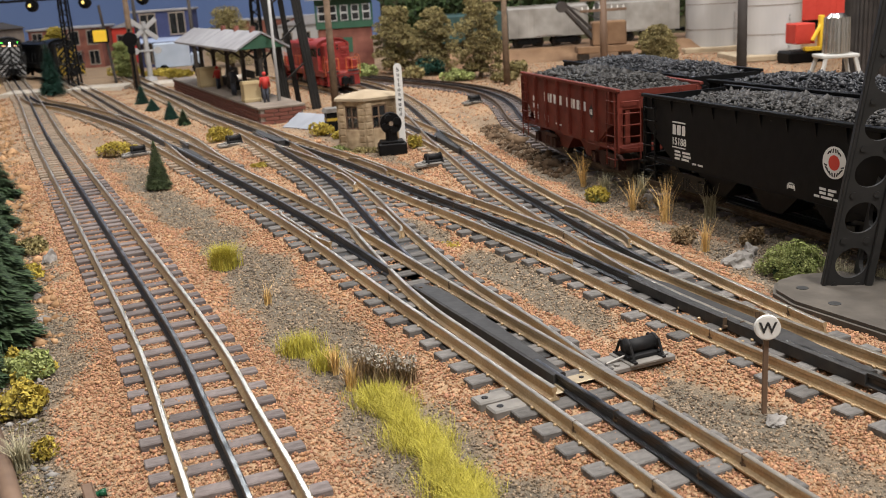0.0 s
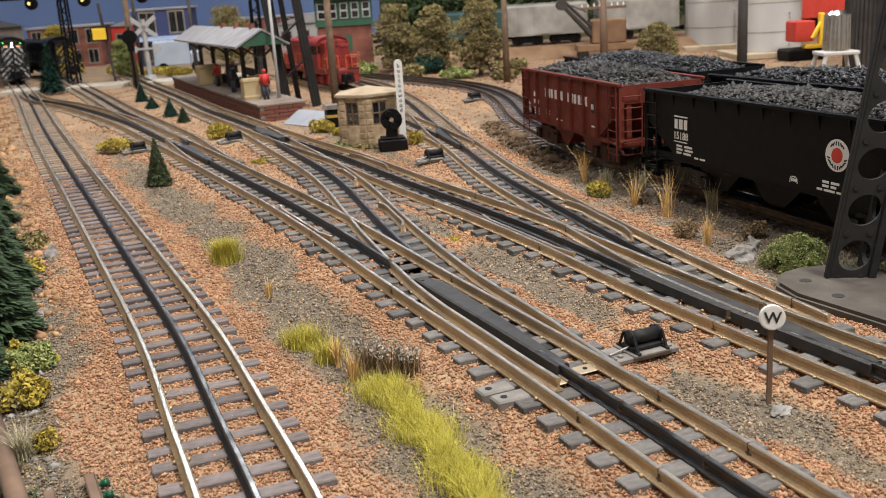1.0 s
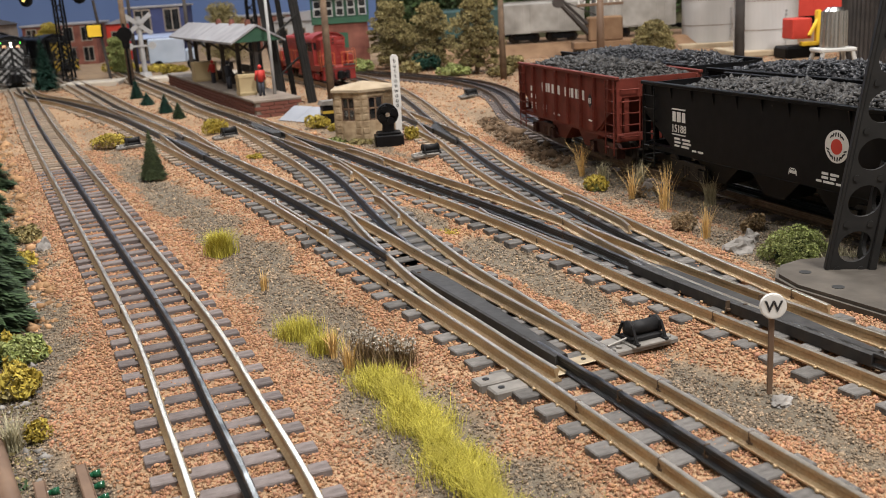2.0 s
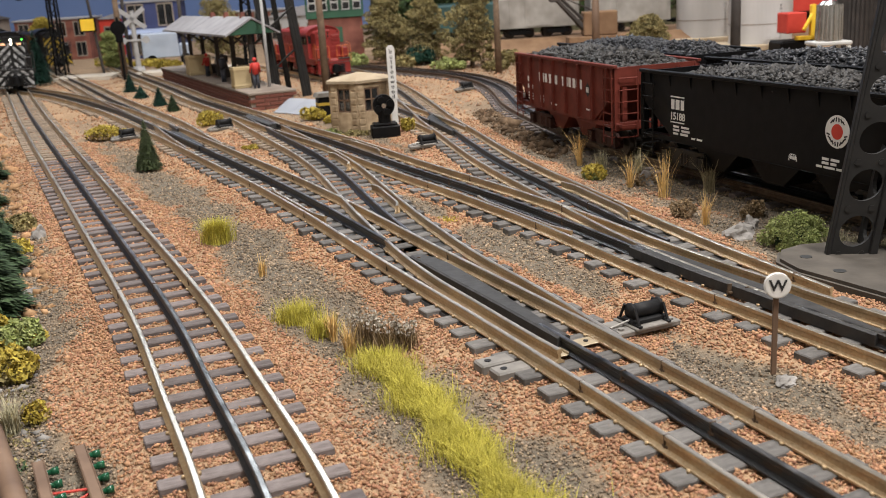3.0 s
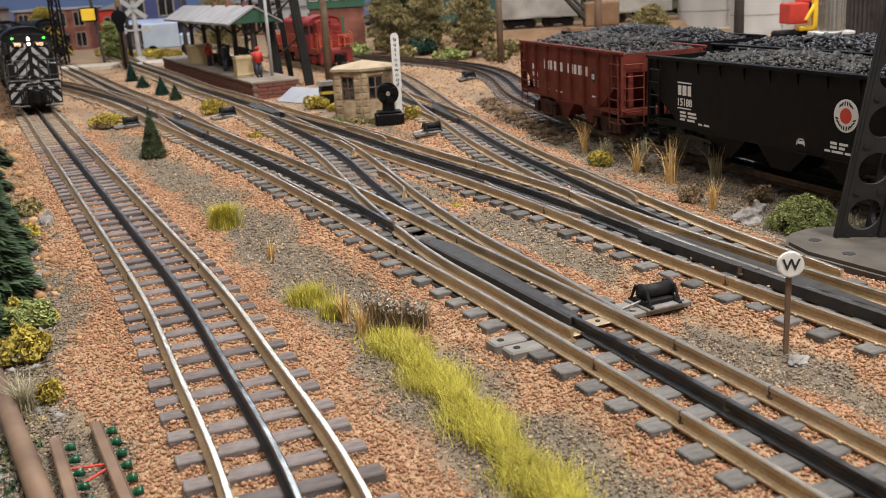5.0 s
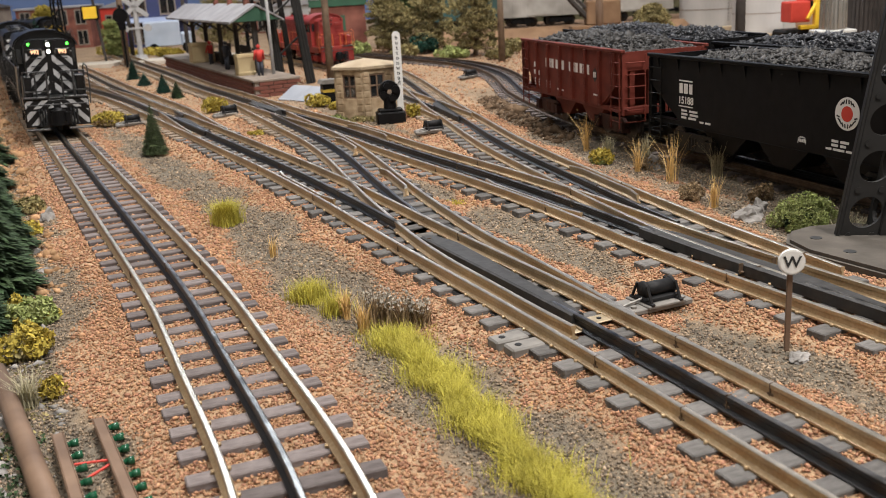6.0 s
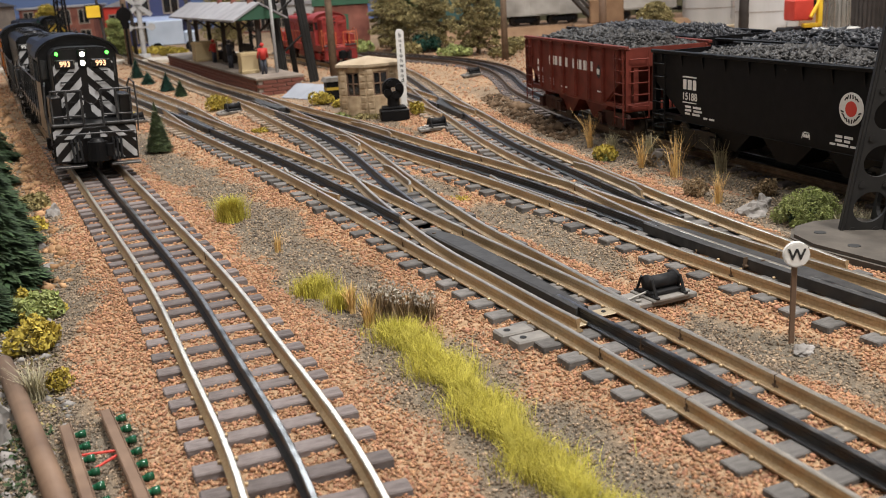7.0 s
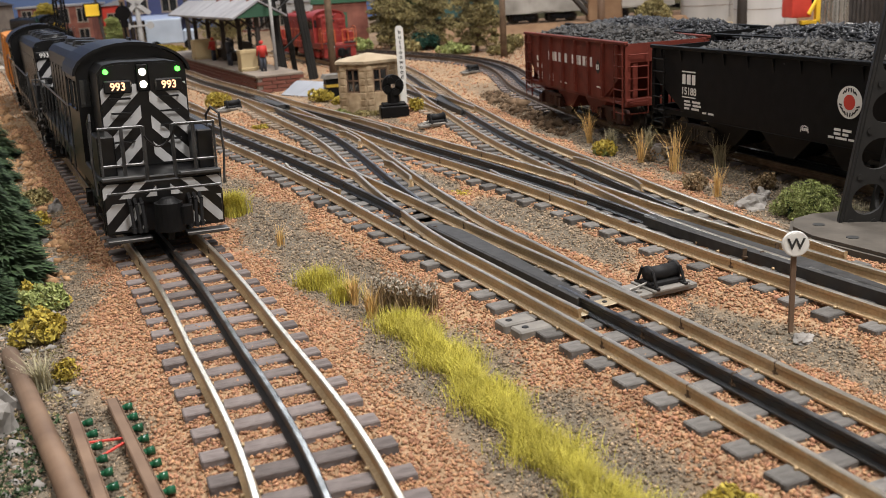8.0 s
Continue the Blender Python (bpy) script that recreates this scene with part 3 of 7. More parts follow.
def clods():
    """Rough brown earth on the bank left of the incoming track, and dark earth beside the hopper track."""
    rng = np.random.default_rng(8)
    for key, lo, hi, y0, y1, n, m, nm, lb in (("A", -3.4, -1.25, 14, 58, 5200, EARTH_B, "earth_clods", "rough brown earth on the track bank"),
                                              ("D", -1.5, -0.75, 24, 33, 900, EARTH_K, "dark_earth_clods", "dark brown earth beside the hopper track")):
        q, d = LINE[key]
        k = np.flatnonzero((q[:, 1] > y0) & (q[:, 1] < y1))
        i = rng.choice(k, n)
        o = rng.uniform(lo, hi, n)
        xy = q[i] - np.stack([d[i][:, 1], -d[i][:, 0]], 1) * np.abs(o)[:, None]
        v, f = stones(np.c_[xy, ground_z(xy) + rng.uniform(-0.03, 0.03, n)], np.exp(rng.normal(-2.9, 0.5, n)), rng)
        tagged(solid(nm, v, f, m), lb, "earth", kind="stuff")


EARTH_B = mat("bank_earth", (0.32, 0.18, 0.09), (0.46, 0.29, 0.16), 300, 0.95, 0, 0.4, island=0.5, dirt=0.3, spec=0.08)
EARTH_K = mat("dark_bank_earth", (0.1, 0.065, 0.04), (0.16, 0.11, 0.07), 300, 0.95, 0, 0.4, island=0.5, dirt=0.3, spec=0.08)
clods()

# ---- plants ----
GRASS_Y = mat("yellow_green_static_grass", (0.44, 0.39, 0.045), (0.58, 0.51, 0.085), 300, 0.85, 0, 0, island=0.4, dirt=0.2, big=60)
GRASS_O = mat("ochre_dry_grass", (0.62, 0.4, 0.13), (0.75, 0.53, 0.24), 300, 0.85, 0, 0, island=0.35, dirt=0.1)
GRASS_G = mat("grey_dry_grass", (0.38, 0.34, 0.22), (0.5, 0.46, 0.3), 300, 0.9, 0, 0, island=0.4, dirt=0.1)
LEAF = mat("mid_green_foam", (0.24, 0.29, 0.08), (0.4, 0.44, 0.17), 250, 0.95, 0, 0.2, island=0.5, dirt=0.3, big=50)
LEAF_D = mat("dark_green_foliage", (0.022, 0.05, 0.018), (0.055, 0.095, 0.035), 200, 0.95, 0, 0.2, island=0.5, dirt=0.3, big=40)
LEAF_O = mat("olive_tan_foliage", (0.2, 0.17, 0.06), (0.4, 0.33, 0.15), 150, 0.95, 0, 0.2, island=0.5, dirt=0.35, big=20)
LEAF_Y = mat("yellow_foam_foliage", (0.4, 0.3, 0.035), (0.52, 0.42, 0.08), 200, 0.95, 0, 0.2, island=0.4, dirt=0.3, big=60)
LEAF_B = mat("brown_dry_foliage", (0.25, 0.165, 0.08), (0.38, 0.28, 0.165), 200, 0.95, 0, 0.2, island=0.5, dirt=0.3)
LEAF_W = mat("bleached_foliage", (0.34, 0.31, 0.25), (0.47, 0.43, 0.36), 200, 0.95, 0, 0.2, island=0.35, dirt=0.3)
LEAF_T = mat("teal_green_flock", (0.012, 0.05, 0.035), (0.02, 0.085, 0.055), 200, 0.95, 0, 0.2, island=0.4, dirt=0.2)
BARK = mat("brown_bark", (0.1, 0.065, 0.04), (0.18, 0.12, 0.075), 120, 0.9, 0, 0.6)
WOOD = mat("stained_wood", (0.12, 0.07, 0.042), (0.2, 0.125, 0.078), 60, 0.7, 0, 0.3, stretch=(1, 1, 0.15), big=20)


def leaves(blobs, size, rng):
    """Small bent leaves on and inside ellipsoids (x, y, z, rx, ry, rz, count)."""
    vs, k = [], 0
    for x, y, z, rx, ry, rz, n in blobs:
        d = rng.normal(size=(n, 3))
        d /= np.linalg.norm(d, axis=1)[:, None]
        r = rng.uniform(0.55, 1.0, (n, 1)) ** 0.5
        lump = 1 + 0.16 * np.sin(5 * d[:, :1] + x * 9) * np.cos(4 * d[:, 1:2] + z * 7)
        c = d * r * lump * (rx, ry, rz) + (x, y, z)
        a = rng.normal(size=(n, 3))
        a /= np.linalg.norm(a, axis=1)[:, None]
        b = np.cross(a, rng.normal(size=(n, 3)))
        b /= np.linalg.norm(b, axis=1)[:, None] + 1e-9
        s = size * rng.uniform(0.5, 1.3, (n, 1))
        up = np.cross(a, b) * s * 0.35
        vs.append(np.stack([c - a * s, c + b * s * 0.6 + up, c + a * s, c - b * s * 0.6 + up], 1).reshape(-1, 3))
    v = np.vstack(vs)
    i = np.arange(len(v) // 4)[:, None] * 4
    return v, np.vstack([i + (0, 1, 2), i + (0, 2, 3)])


def blades(roots, height, spread, rng, width=0.012, lean=0.35):
    """Grass blades, each three bent segments that taper."""
    n = len(roots)
    a = rng.uniform(0, 6.28, n)
    dirs = np.stack([np.cos(a), np.sin(a), 0 * a], 1)
    side = np.stack([-np.sin(a), np.cos(a), 0 * a], 1) * width / 2
    h = height * rng.uniform(0.45, 1.1, n)[:, None]
    out = dirs * (rng.uniform(0, 1, n) * lean)[:, None] * h
    up = np.array((0, 0, 1.0)) * h
    p0, p1, p2 = roots, roots + up * 0.55 + out * 0.3, roots + up + out
    v = np.stack([p0 - side, p0 + side, p1 - side * 0.8, p1 + side * 0.8, p2], 1).reshape(-1, 3)
    i = np.arange(n)[:, None] * 5
    return v, np.vstack([i + (0, 1, 3), i + (0, 3, 2), i + (2, 3, 4)])


def gz(x, y):
    return float(ground_z(np.array([(x, y)]))[0])


def tuft(x, y, r, h, n, material, label, lean=0.4, width=0.014, seed=1):
    rng = np.random.default_rng(int(abs(x * 131 + y * 17) * 10) + seed)
    d = rng.normal(size=(n, 2)) * r * (0.5 if r > 0.18 else 0.36)
    lean = lean if r > 0.18 else lean * 1.7
    t = thing("grass_tuft", x, y, gz(x, y) - 0.02, 0, label, "grass tuft", "grass tufts")
    v, f = blades(np.c_[d, np.zeros(n)], h, r, rng, width, lean)
    solid("grass", v, f, material, t)


def bush(x, y, r, h, n, size, material, label, name="shrub", stems=True, lumps=6, under=None):
    rng = np.random.default_rng(int(abs(x * 77 + y * 31) * 10))
    t = thing(name, x, y, gz(x, y) - 0.02, 0, label, "shrub", "shrubs")
    blobs = []
    for k in range(lumps):
        a, q = k * 2.4 + rng.uniform(0, 1), (0.0 if k == 0 else rng.uniform(0.35, 0.8))
        hh = h * rng.uniform(0.45, 0.75)
        blobs.append((math.cos(a) * r * q, math.sin(a) * r * q, hh * 0.75, r * rng.uniform(0.25, 0.5), r * rng.uniform(0.25, 0.5), hh * rng.uniform(0.35, 0.65), n // lumps))
    blobs[0] = (0, 0, h * 0.5, r * 0.55, r * 0.55, h * 0.42, n // 3)
    v, f = leaves(blobs, size, rng)
    solid("foliage", v, f, material, t)
    if under:
        v, f = leaves([(0, 0, h * 0.3, r * 0.75, r * 0.75, h * 0.28, n // 2)], size, rng)
        solid("lower_foliage", v, f, under, t)
    if stems:
        bm = bmesh.new()
        for k in range(7):
            a = k * 0.9 + rng.uniform(0, 0.5)
            tube(bm, (0, 0, 0), (math.cos(a) * r * 0.5, math.sin(a) * r * 0.5, h * 0.6), 0.02, 0.008, 5)
        part("stems", bm, BARK, t)
    return t


def conifer(x, y, h, r, material, label, n=2600, leaf=0.035, z=None):
    rng = np.random.default_rng(int(abs(x * 57 + y * 91) * 10))
    t = thing("conifer_tree", x, y, gz(x, y) if z is None else z, 0, label, "conifer", "conifers")
    u = 1 - np.sqrt(rng.uniform(0.0, 1, n))
    a = rng.uniform(0, 6.28, n)
    tier = 0.78 + 0.22 * np.abs(np.sin(u * 22 + np.sin(a * 3)))
    rr = r * (1 - u) * tier * rng.uniform(0.55, 1.05, n) + 0.01
    c = np.stack([np.cos(a) * rr, np.sin(a) * rr, 0.06 * h + u * h * 0.94], 1)
    d = np.stack([np.cos(a), np.sin(a), rng.uniform(-0.5, 0.2, n)], 1) * leaf * (0.5 + (1 - u))[:, None] * 1.6
    s = np.cross(d, (0, 0, 1.0)) * 0.45
    v = np.stack([c - d * 0.5 - s, c - d * 0.5 + s, c + d], 1).reshape(-1, 3)
    solid("foliage", v, np.arange(len(v)).reshape(-1, 3), material, t)
    bm = bmesh.new()
    tube(bm, (0, 0, -0.05), (0, 0, h * 0.97), r * 0.12, 0.01, 7)
    part("trunk", bm, BARK, t)


def tree(x, y, h, r, material, label, n=17000, leaf=0.06, z=None, lumps=70):
    rng = np.random.default_rng(int(abs(x * 37 + y * 11) * 10))
    t = thing("tree", x, y, gz(x, y) if z is None else z, 0, label, "tree", "trees")
    bm = bmesh.new()
    tube(bm, (0, 0, -0.1), (0.05, 0, h * 0.55), r * 0.1, r * 0.05, 8)
    tube(bm, (0.05, 0, h * 0.55), (-0.05, 0.05, h * 0.92), r * 0.05, 0.02, 6)
    blobs = []
    for k in range(lumps):
        u = (k + 0.5) / lumps
        a = k * 2.4
        rad = r * (0.35 + 0.65 * math.sin(math.pi * min(1, 0.2 + u * 0.8))) * rng.uniform(0.2, 0.95)
        c = (math.cos(a) * rad, math.sin(a) * rad, h * (0.08 + 0.84 * u))
        tube(bm, (0, 0, c[2] * 0.8), c, 0.035, 0.012, 5)
        s = r * rng.uniform(0.12, 0.34)
        blobs.append((*c, s * 1.25, s * 1.25, s * 0.6, n // lumps))
    part("trunk", bm, BARK, t)
    v, f = leaves(blobs, leaf, rng)
    solid("crown", v, f, material, t)


# foreground
LEAF_C = mat("olive_green_flock", (0.055, 0.08, 0.03), (0.11, 0.14, 0.055), 200, 0.95, 0, 0.2, island=0.5, dirt=0.2)
conifer(-7.3, 25.2, 1.4, 0.32, LEAF_C, "small dark green cone-shaped conifer", 4200, 0.04)
conifer(-14.7, 48.6, 1.1, 0.32, LEAF_T, "small teal green conifer beside the tracks", 1500, 0.07)
conifer(-13.3, 45.5, 0.6, 0.28, LEAF_T, "tiny teal green conifer beside the tracks", 1200, 0.07)
conifer(-11.3, 41.3, 0.85, 0.28, LEAF_T, "small green conifer beside the tracks", 1400, 0.06)
conifer(-10.1, 38.8, 0.7, 0.22, LEAF_D, "tiny dark conifer beside the tracks", 1200, 0.06)
conifer(-22.3, 56.6, 3.3, 0.68, LEAF_T, "tall teal green conifer near the road crossing", 3000, 0.12)
bush(-10.6, 31.8, 0.75, 0.55, 1500, 0.045, LEAF_Y, "yellow-brown dry shrub on bare ground", under=LEAF_B)
bush(-7.55, 33.5, 0.5, 0.65, 900, 0.05, LEAF_Y, "ochre shrub beside the station track")
bush(-5.0, 27.6, 0.35, 0.14, 500, 0.035, LEAF_Y, "low ochre weed between ties")
bush(0.45, 17.6, 0.3, 0.06, 300, 0.025, LEAF_Y, "flat ochre weed in ballast", stems=False)
tuft(-3.8, 17.0, 0.19, 0.46, 2600, GRASS_Y, "bright yellow-green grass tuft on gravel", 0.8, 0.008)
tuft(-2.6, 14.6, 0.07, 0.4, 45, GRASS_O, "small ochre grass tuft on gravel", 0.35)
tuft(-1.75, 12.35, 0.26, 0.32, 1300, GRASS_Y, "yellow-green grass tuft on gravel", 0.8, 0.007)
tuft(-1.35, 11.75, 0.19, 0.28, 700, GRASS_Y, "yellow-green grass tuft on gravel", 0.8, 0.007)
tuft(-1.2, 11.55, 0.09, 0.42, 80, GRASS_O, "ochre dry grass tuft on gravel", 0.4)
tuft(-0.95, 11.0, 0.08, 0.5, 80, GRASS_O, "ochre dry grass tuft on gravel", 0.35)
for bx, by, br, bh in ((-0.78, 11.2, 0.24, 0.5), (-0.5, 11.05, 0.24, 0.44), (-0.28, 11.1, 0.2, 0.32)):
    tuft(bx, by, br * 0.85, bh * 0.95, 260, LEAF_B, "dead brown upright brush on gravel", 0.5, 0.013)
    rng_ = np.random.default_rng(int(bx * -100))
    tp = thing("bleached_brush", bx, by, gz(bx, by) + bh * 0.55, 0, "pale bleached seed heads over dead brush", "shrub", "shrubs")
    bm_ = bmesh.new()
    for k_ in range(6):
        tube(bm_, (0, 0, -bh * 0.55), (math.cos(k_) * br * 0.6, math.sin(k_) * br * 0.6, bh * 0.3), 0.01, 0.006, 5)
    part("stems", bm_, BARK, tp)
    v_, f_ = leaves([(math.cos(k_) * br * 0.55, math.sin(k_) * br * 0.55, bh * 0.28, 0.05, 0.05, 0.1, 34) for k_ in range(6)], 0.022, rng_)
    solid("seed_fluff", v_, f_, LEAF_W, tp)


def grass_strip():
    """A long uneven strip of static grass along the bank between the two near tracks."""
    rng = np.random.default_rng(9)
    t = thing("grass_strip", 0, 0, 0, 0, "long strip of yellow-green static grass", "grass")
    mid = curve([(-0.62, 10.75), (-0.3, 10.0), (0.0, 9.25), (0.32, 8.3), (0.62, 7.45), (1.0, 6.6), (1.45, 5.6), (1.9, 4.6)])[0]
    roots = [[] for _ in range(9)]
    for i in range(30000):
        k = rng.integers(0, len(mid))
        p = mid[k]
        wide = 0.112 * (1 + 0.5 * math.sin(k * 0.55) + 0.3 * math.sin(k * 1.7))
        if 33 < k < 36:
            wide *= 0.5
        x, y = p[0] + rng.normal() * wide, p[1] + rng.normal() * wide * 0.6
        roots[min(8, k * 9 // len(mid))].append((x, y, -0.33))
    for some in roots:
        v, f = blades(np.array(some), 0.2, 0.1, rng, 0.0055, 1.4)
        solid("grass_clump", v, f, GRASS_Y, t)


grass_strip()

bush(2.02, 6.1, 0.3, 0.2, 900, 0.03, LEAF_Y, "mustard yellow weeds beside the near main", under=LEAF_O)
bush(2.47, 5.7, 0.25, 0.17, 600, 0.03, LEAF_O, "olive weeds beside the near main")

# between the far main and the hopper cars
tuft(3.58, 22.2, 0.1, 0.9, 48, GRASS_O, "tall ochre grass tuft beside the track", 0.4, 0.016)
bush(3.65, 20.6, 0.32, 0.42, 1100, 0.035, LEAF_Y, "yellow-topped green shrub beside the track", under=LEAF)
tuft(3.95, 21.4, 0.12, 0.5, 110, GRASS_G, "grey-green dry grass tuft", 0.5, 0.014)
tuft(4.2, 19.45, 0.1, 0.75, 48, GRASS_O, "tall ochre grass tuft beside the track", 0.4, 0.016)
tuft(4.55, 20.4, 0.14, 0.55, 110, GRASS_G, "grey-green dry grass tuft", 0.5)
bush(4.5, 19.6, 0.24, 0.32, 600, 0.03, LEAF_B, "brown shrub with bleached top", under=LEAF_B)
tuft(4.62, 18.4, 0.14, 1.0, 48, GRASS_O, "tall straw-coloured grass tuft", 0.4, 0.015)
tuft(5.45, 18.2, 0.13, 0.78, 100, GRASS_G, "tall grey-green dry grass tuft", 0.5, 0.015)
bush(4.55, 16.65, 0.28, 0.36, 800, 0.03, LEAF_B, "low brown dry shrub on gravel")
tuft(4.8, 16.1, 0.08, 0.62, 60, GRASS_O, "straw-coloured grass tuft on gravel", 0.3)
bush(5.68, 16.3, 0.27, 0.36, 800, 0.03, LEAF_B, "low brown dry shrub with pale tips")


def foam_bush(x, y, r, h, label):
    """A dome of small foam lumps; darker leaves inside paint the shade in the gaps."""
    rng = np.random.default_rng(21)
    t = thing("shrub", x, y, gz(x, y) - 0.02, 0, label, "shrub", "shrubs")
    wob = lambda a: 1.15 + 0.18 * math.sin(a + 0.6) + 0.12 * math.sin(3 * a)
    lumps = []
    for k in range(60):
        u, a = (k + 0.5) / 60, k * 2.4
        el = math.asin(1 - u)
        s = r * rng.uniform(0.13, 0.36)
        a += rng.uniform(-0.5, 0.5)
        lumps.append((math.cos(el) * math.cos(a) * r * 0.85 * wob(a), math.cos(el) * math.sin(a) * r * 0.85, h * (0.15 + 0.75 * math.sin(el)) * (1 + 0.14 * math.sin(a * 2 + 1)), s, s, s * 0.9, 230))
    v, f = leaves(lumps, 0.019, rng)
    solid("foliage", v, f, LEAF, t)
    v, f = leaves([(0, 0, h * 0.42, r * 0.7, r * 0.7, h * 0.4, 2500)], 0.03, rng)
    solid("inner_foliage", v, f, LEAF_D, t)


foam_bush(5.7, 14.45, 0.42, 0.52, "rounded mid-green foam bush on gravel")
for gx_, gy_ in ((6.15, 14.3), (6.45, 13.95), (6.75, 13.7), (6.95, 13.2), (6.3, 14.55), (7.1, 12.4)):
    tuft(gx_, gy_, 0.24, 0.26, 320, GRASS_G, "low straw-coloured grass patch by the tower", 0.8)

# the bank left of the incoming track
bush(-5.45, 12.25, 0.42, 0.4, 1600, 0.04, LEAF, "green shrub with yellow tips on the bank", under=LEAF_Y)
bush(-5.72, 12.45, 0.2, 0.42, 500, 0.035, LEAF_Y, "yellow foam shrub on the bank")
bush(-5.0, 10.95, 0.34, 0.42, 1300, 0.04, LEAF_Y, "mustard yellow foam shrub on the bank", under=LEAF_O)
bush(-4.25, 9.7, 0.16, 0.3, 300, 0.03, LEAF_Y, "small yellow weed on the bank")
tuft(-4.45, 9.55, 0.12, 0.42, 170, GRASS_G, "grey-green grass tuft on the bank", 0.5)
bush(-4.5, 7.3, 0.4, 0.4, 1200, 0.04, LEAF_Y, "mustard yellow shrub beside rocks", under=LEAF_O)
bush(-7.6, 17.2, 0.42, 0.3, 1000, 0.04, LEAF_Y, "low yellow-green weed on the bank", under=LEAF)
bush(-8.3, 19.2, 0.5, 0.35, 900, 0.045, LEAF_O, "low olive weed on the bank")
for hx, hy, hr, hh in ((-6.5, 13.4, 0.72, 2.1), (-6.15, 12.0, 0.5, 1.3), (-7.05, 14.6, 0.62, 1.8), (-7.5, 15.8, 0.7, 1.9), (-8.2, 17.2, 0.62, 1.6), (-9.0, 18.6, 0.75, 2.0), (-9.7, 20.1, 0.6, 1.6), (-10.4, 21.6, 0.8, 2.1), (-11.9, 25.2, 0.85, 2.0)):
    conifer(hx, hy, hh, hr, LEAF_D, "dense dark green evergreen on the bank", 7000, 0.05)


def bank_litter():
    """Dark moss, leaf litter and small broken rock on the bank left of the incoming track."""
    rng = np.random.default_rng(33)
    q, d = LINE["A"]
    k = np.flatnonzero((q[:, 1] > 6.5) & (q[:, 1] < 26))
    for n, lo, hi, m, nm, lb, size in ((9000, 1.9, 3.6, LEAF_D, "moss", "dark green moss and leaf litter on the bank", 0.03), (5000, 1.75, 3.4, LEAF_O, "dry_litter", "olive dry litter on the bank", 0.026)):
        i = rng.choice(k, n)
        o = lo + (hi - lo) * rng.uniform(0, 1, n) ** 0.8
        xy = q[i] - np.stack([d[i][:, 1], -d[i][:, 0]], 1) * o[:, None]
        keep = smooth_noise(xy, 1.3, 40 + n) > -0.1
        xy = xy[keep]
        v, f = leaves([(x, y, z + 0.02, 0.05, 0.05, 0.04, 3) for (x, y), z in zip(xy, ground_z(xy))], size, rng)
        tagged(solid(nm, v, f, m), lb, "ground cover", kind="stuff")
    i = rng.choice(k, 1500)
    xy = q[i] - np.stack([d[i][:, 1], -d[i][:, 0]], 1) * rng.uniform(1.7, 3.6, 1500)[:, None]
    v, f = stones(np.c_[xy, ground_z(xy) + 0.01], np.exp(rng.normal(-3.1, 0.45, 1500)), rng, 0.6)
    tagged(solid("broken_rock", v, f, ROCK), "small broken grey rock on the bank", "rock rubble", kind="stuff")


ROCK = mat("grey_plaster_rock", (0.2, 0.19, 0.175), (0.33, 0.31, 0.29), 60, 0.9, 0, 0.6, big=25, dirt=0.35)
bank_litter()


# ---- rocks, poles and crossarms ----


def rock(x, y, r, h, seed, label="grey plaster rock on gravel", flat=False):
    bm = bmesh.new()
    bmesh.ops.create_icosphere(bm, subdivisions=3, radius=1)
    for v in bm.verts:
        k = 0.75 + 0.5 * noise.noise(v.co * 1.3 + Vector((seed, 0, 0))) + 0.15 * noise.noise(v.co * 4 + Vector((0, seed, 0)))
        q = Vector([math.floor(c * 3 + 0.5) / 3 * 0.2 + c * 0.8 for c in v.co])
        v.co = Vector((q.x * r * k, q.y * r * 0.6 * k, max(q.z, -0.3) * h * k))
    t = thing("rock", x, y, gz(x, y) + h * 0.15, seed * 40 % 180, label, "rock", "rocks")
    part("stone", bm, ROCK, t)


rock(5.1, 15.2, 0.42, 0.24, 1)
rock(5.45, 15.75, 0.25, 0.2, 7)
rock(4.55, 19.55, 0.2, 0.3, 8)
rock(-6.1, 14.0, 0.22, 0.16, 2.2, "flat grey rock slab on the bank")
rock(-6.2, 14.5, 0.16, 0.1, 5, "flat grey rock slab on the bank")
rock(-4.55, 8.6, 0.42, 0.4, 3, "grey plaster rock beside a pole")
rock(-4.75, 9.1, 0.3, 0.3, 4, "grey plaster rock beside a pole")
rock(3.74, 9.42, 0.22, 0.06, 6, "pale plaster at the foot of a post")
rock(-7.0, 15.9, 0.3, 0.2, 9, "mossy grey rock on the bank")
rock(-7.5, 18.2, 0.25, 0.2, 11, "mossy grey rock on the bank")


def lying_pole():
    t = thing("lying_utility_pole", 0, 0, 0, 0, "brown wooden utility pole lying on the ground", "utility pole")
    bm = bmesh.new()
    a, b = Vector((-5.12, 10.35, -0.28)), Vector((-2.6, 5.9, -0.28))
    tube(bm, a, b, 0.1, 0.115, 16)
    part("shaft", bm, WOOD, t, smooth=True)


lying_pole()
GLASS_G = mat("green_glass_insulator", (0.008, 0.055, 0.025), (0.014, 0.085, 0.04), 80, 0.15, 0, 0, dirt=0, spec=0.5)


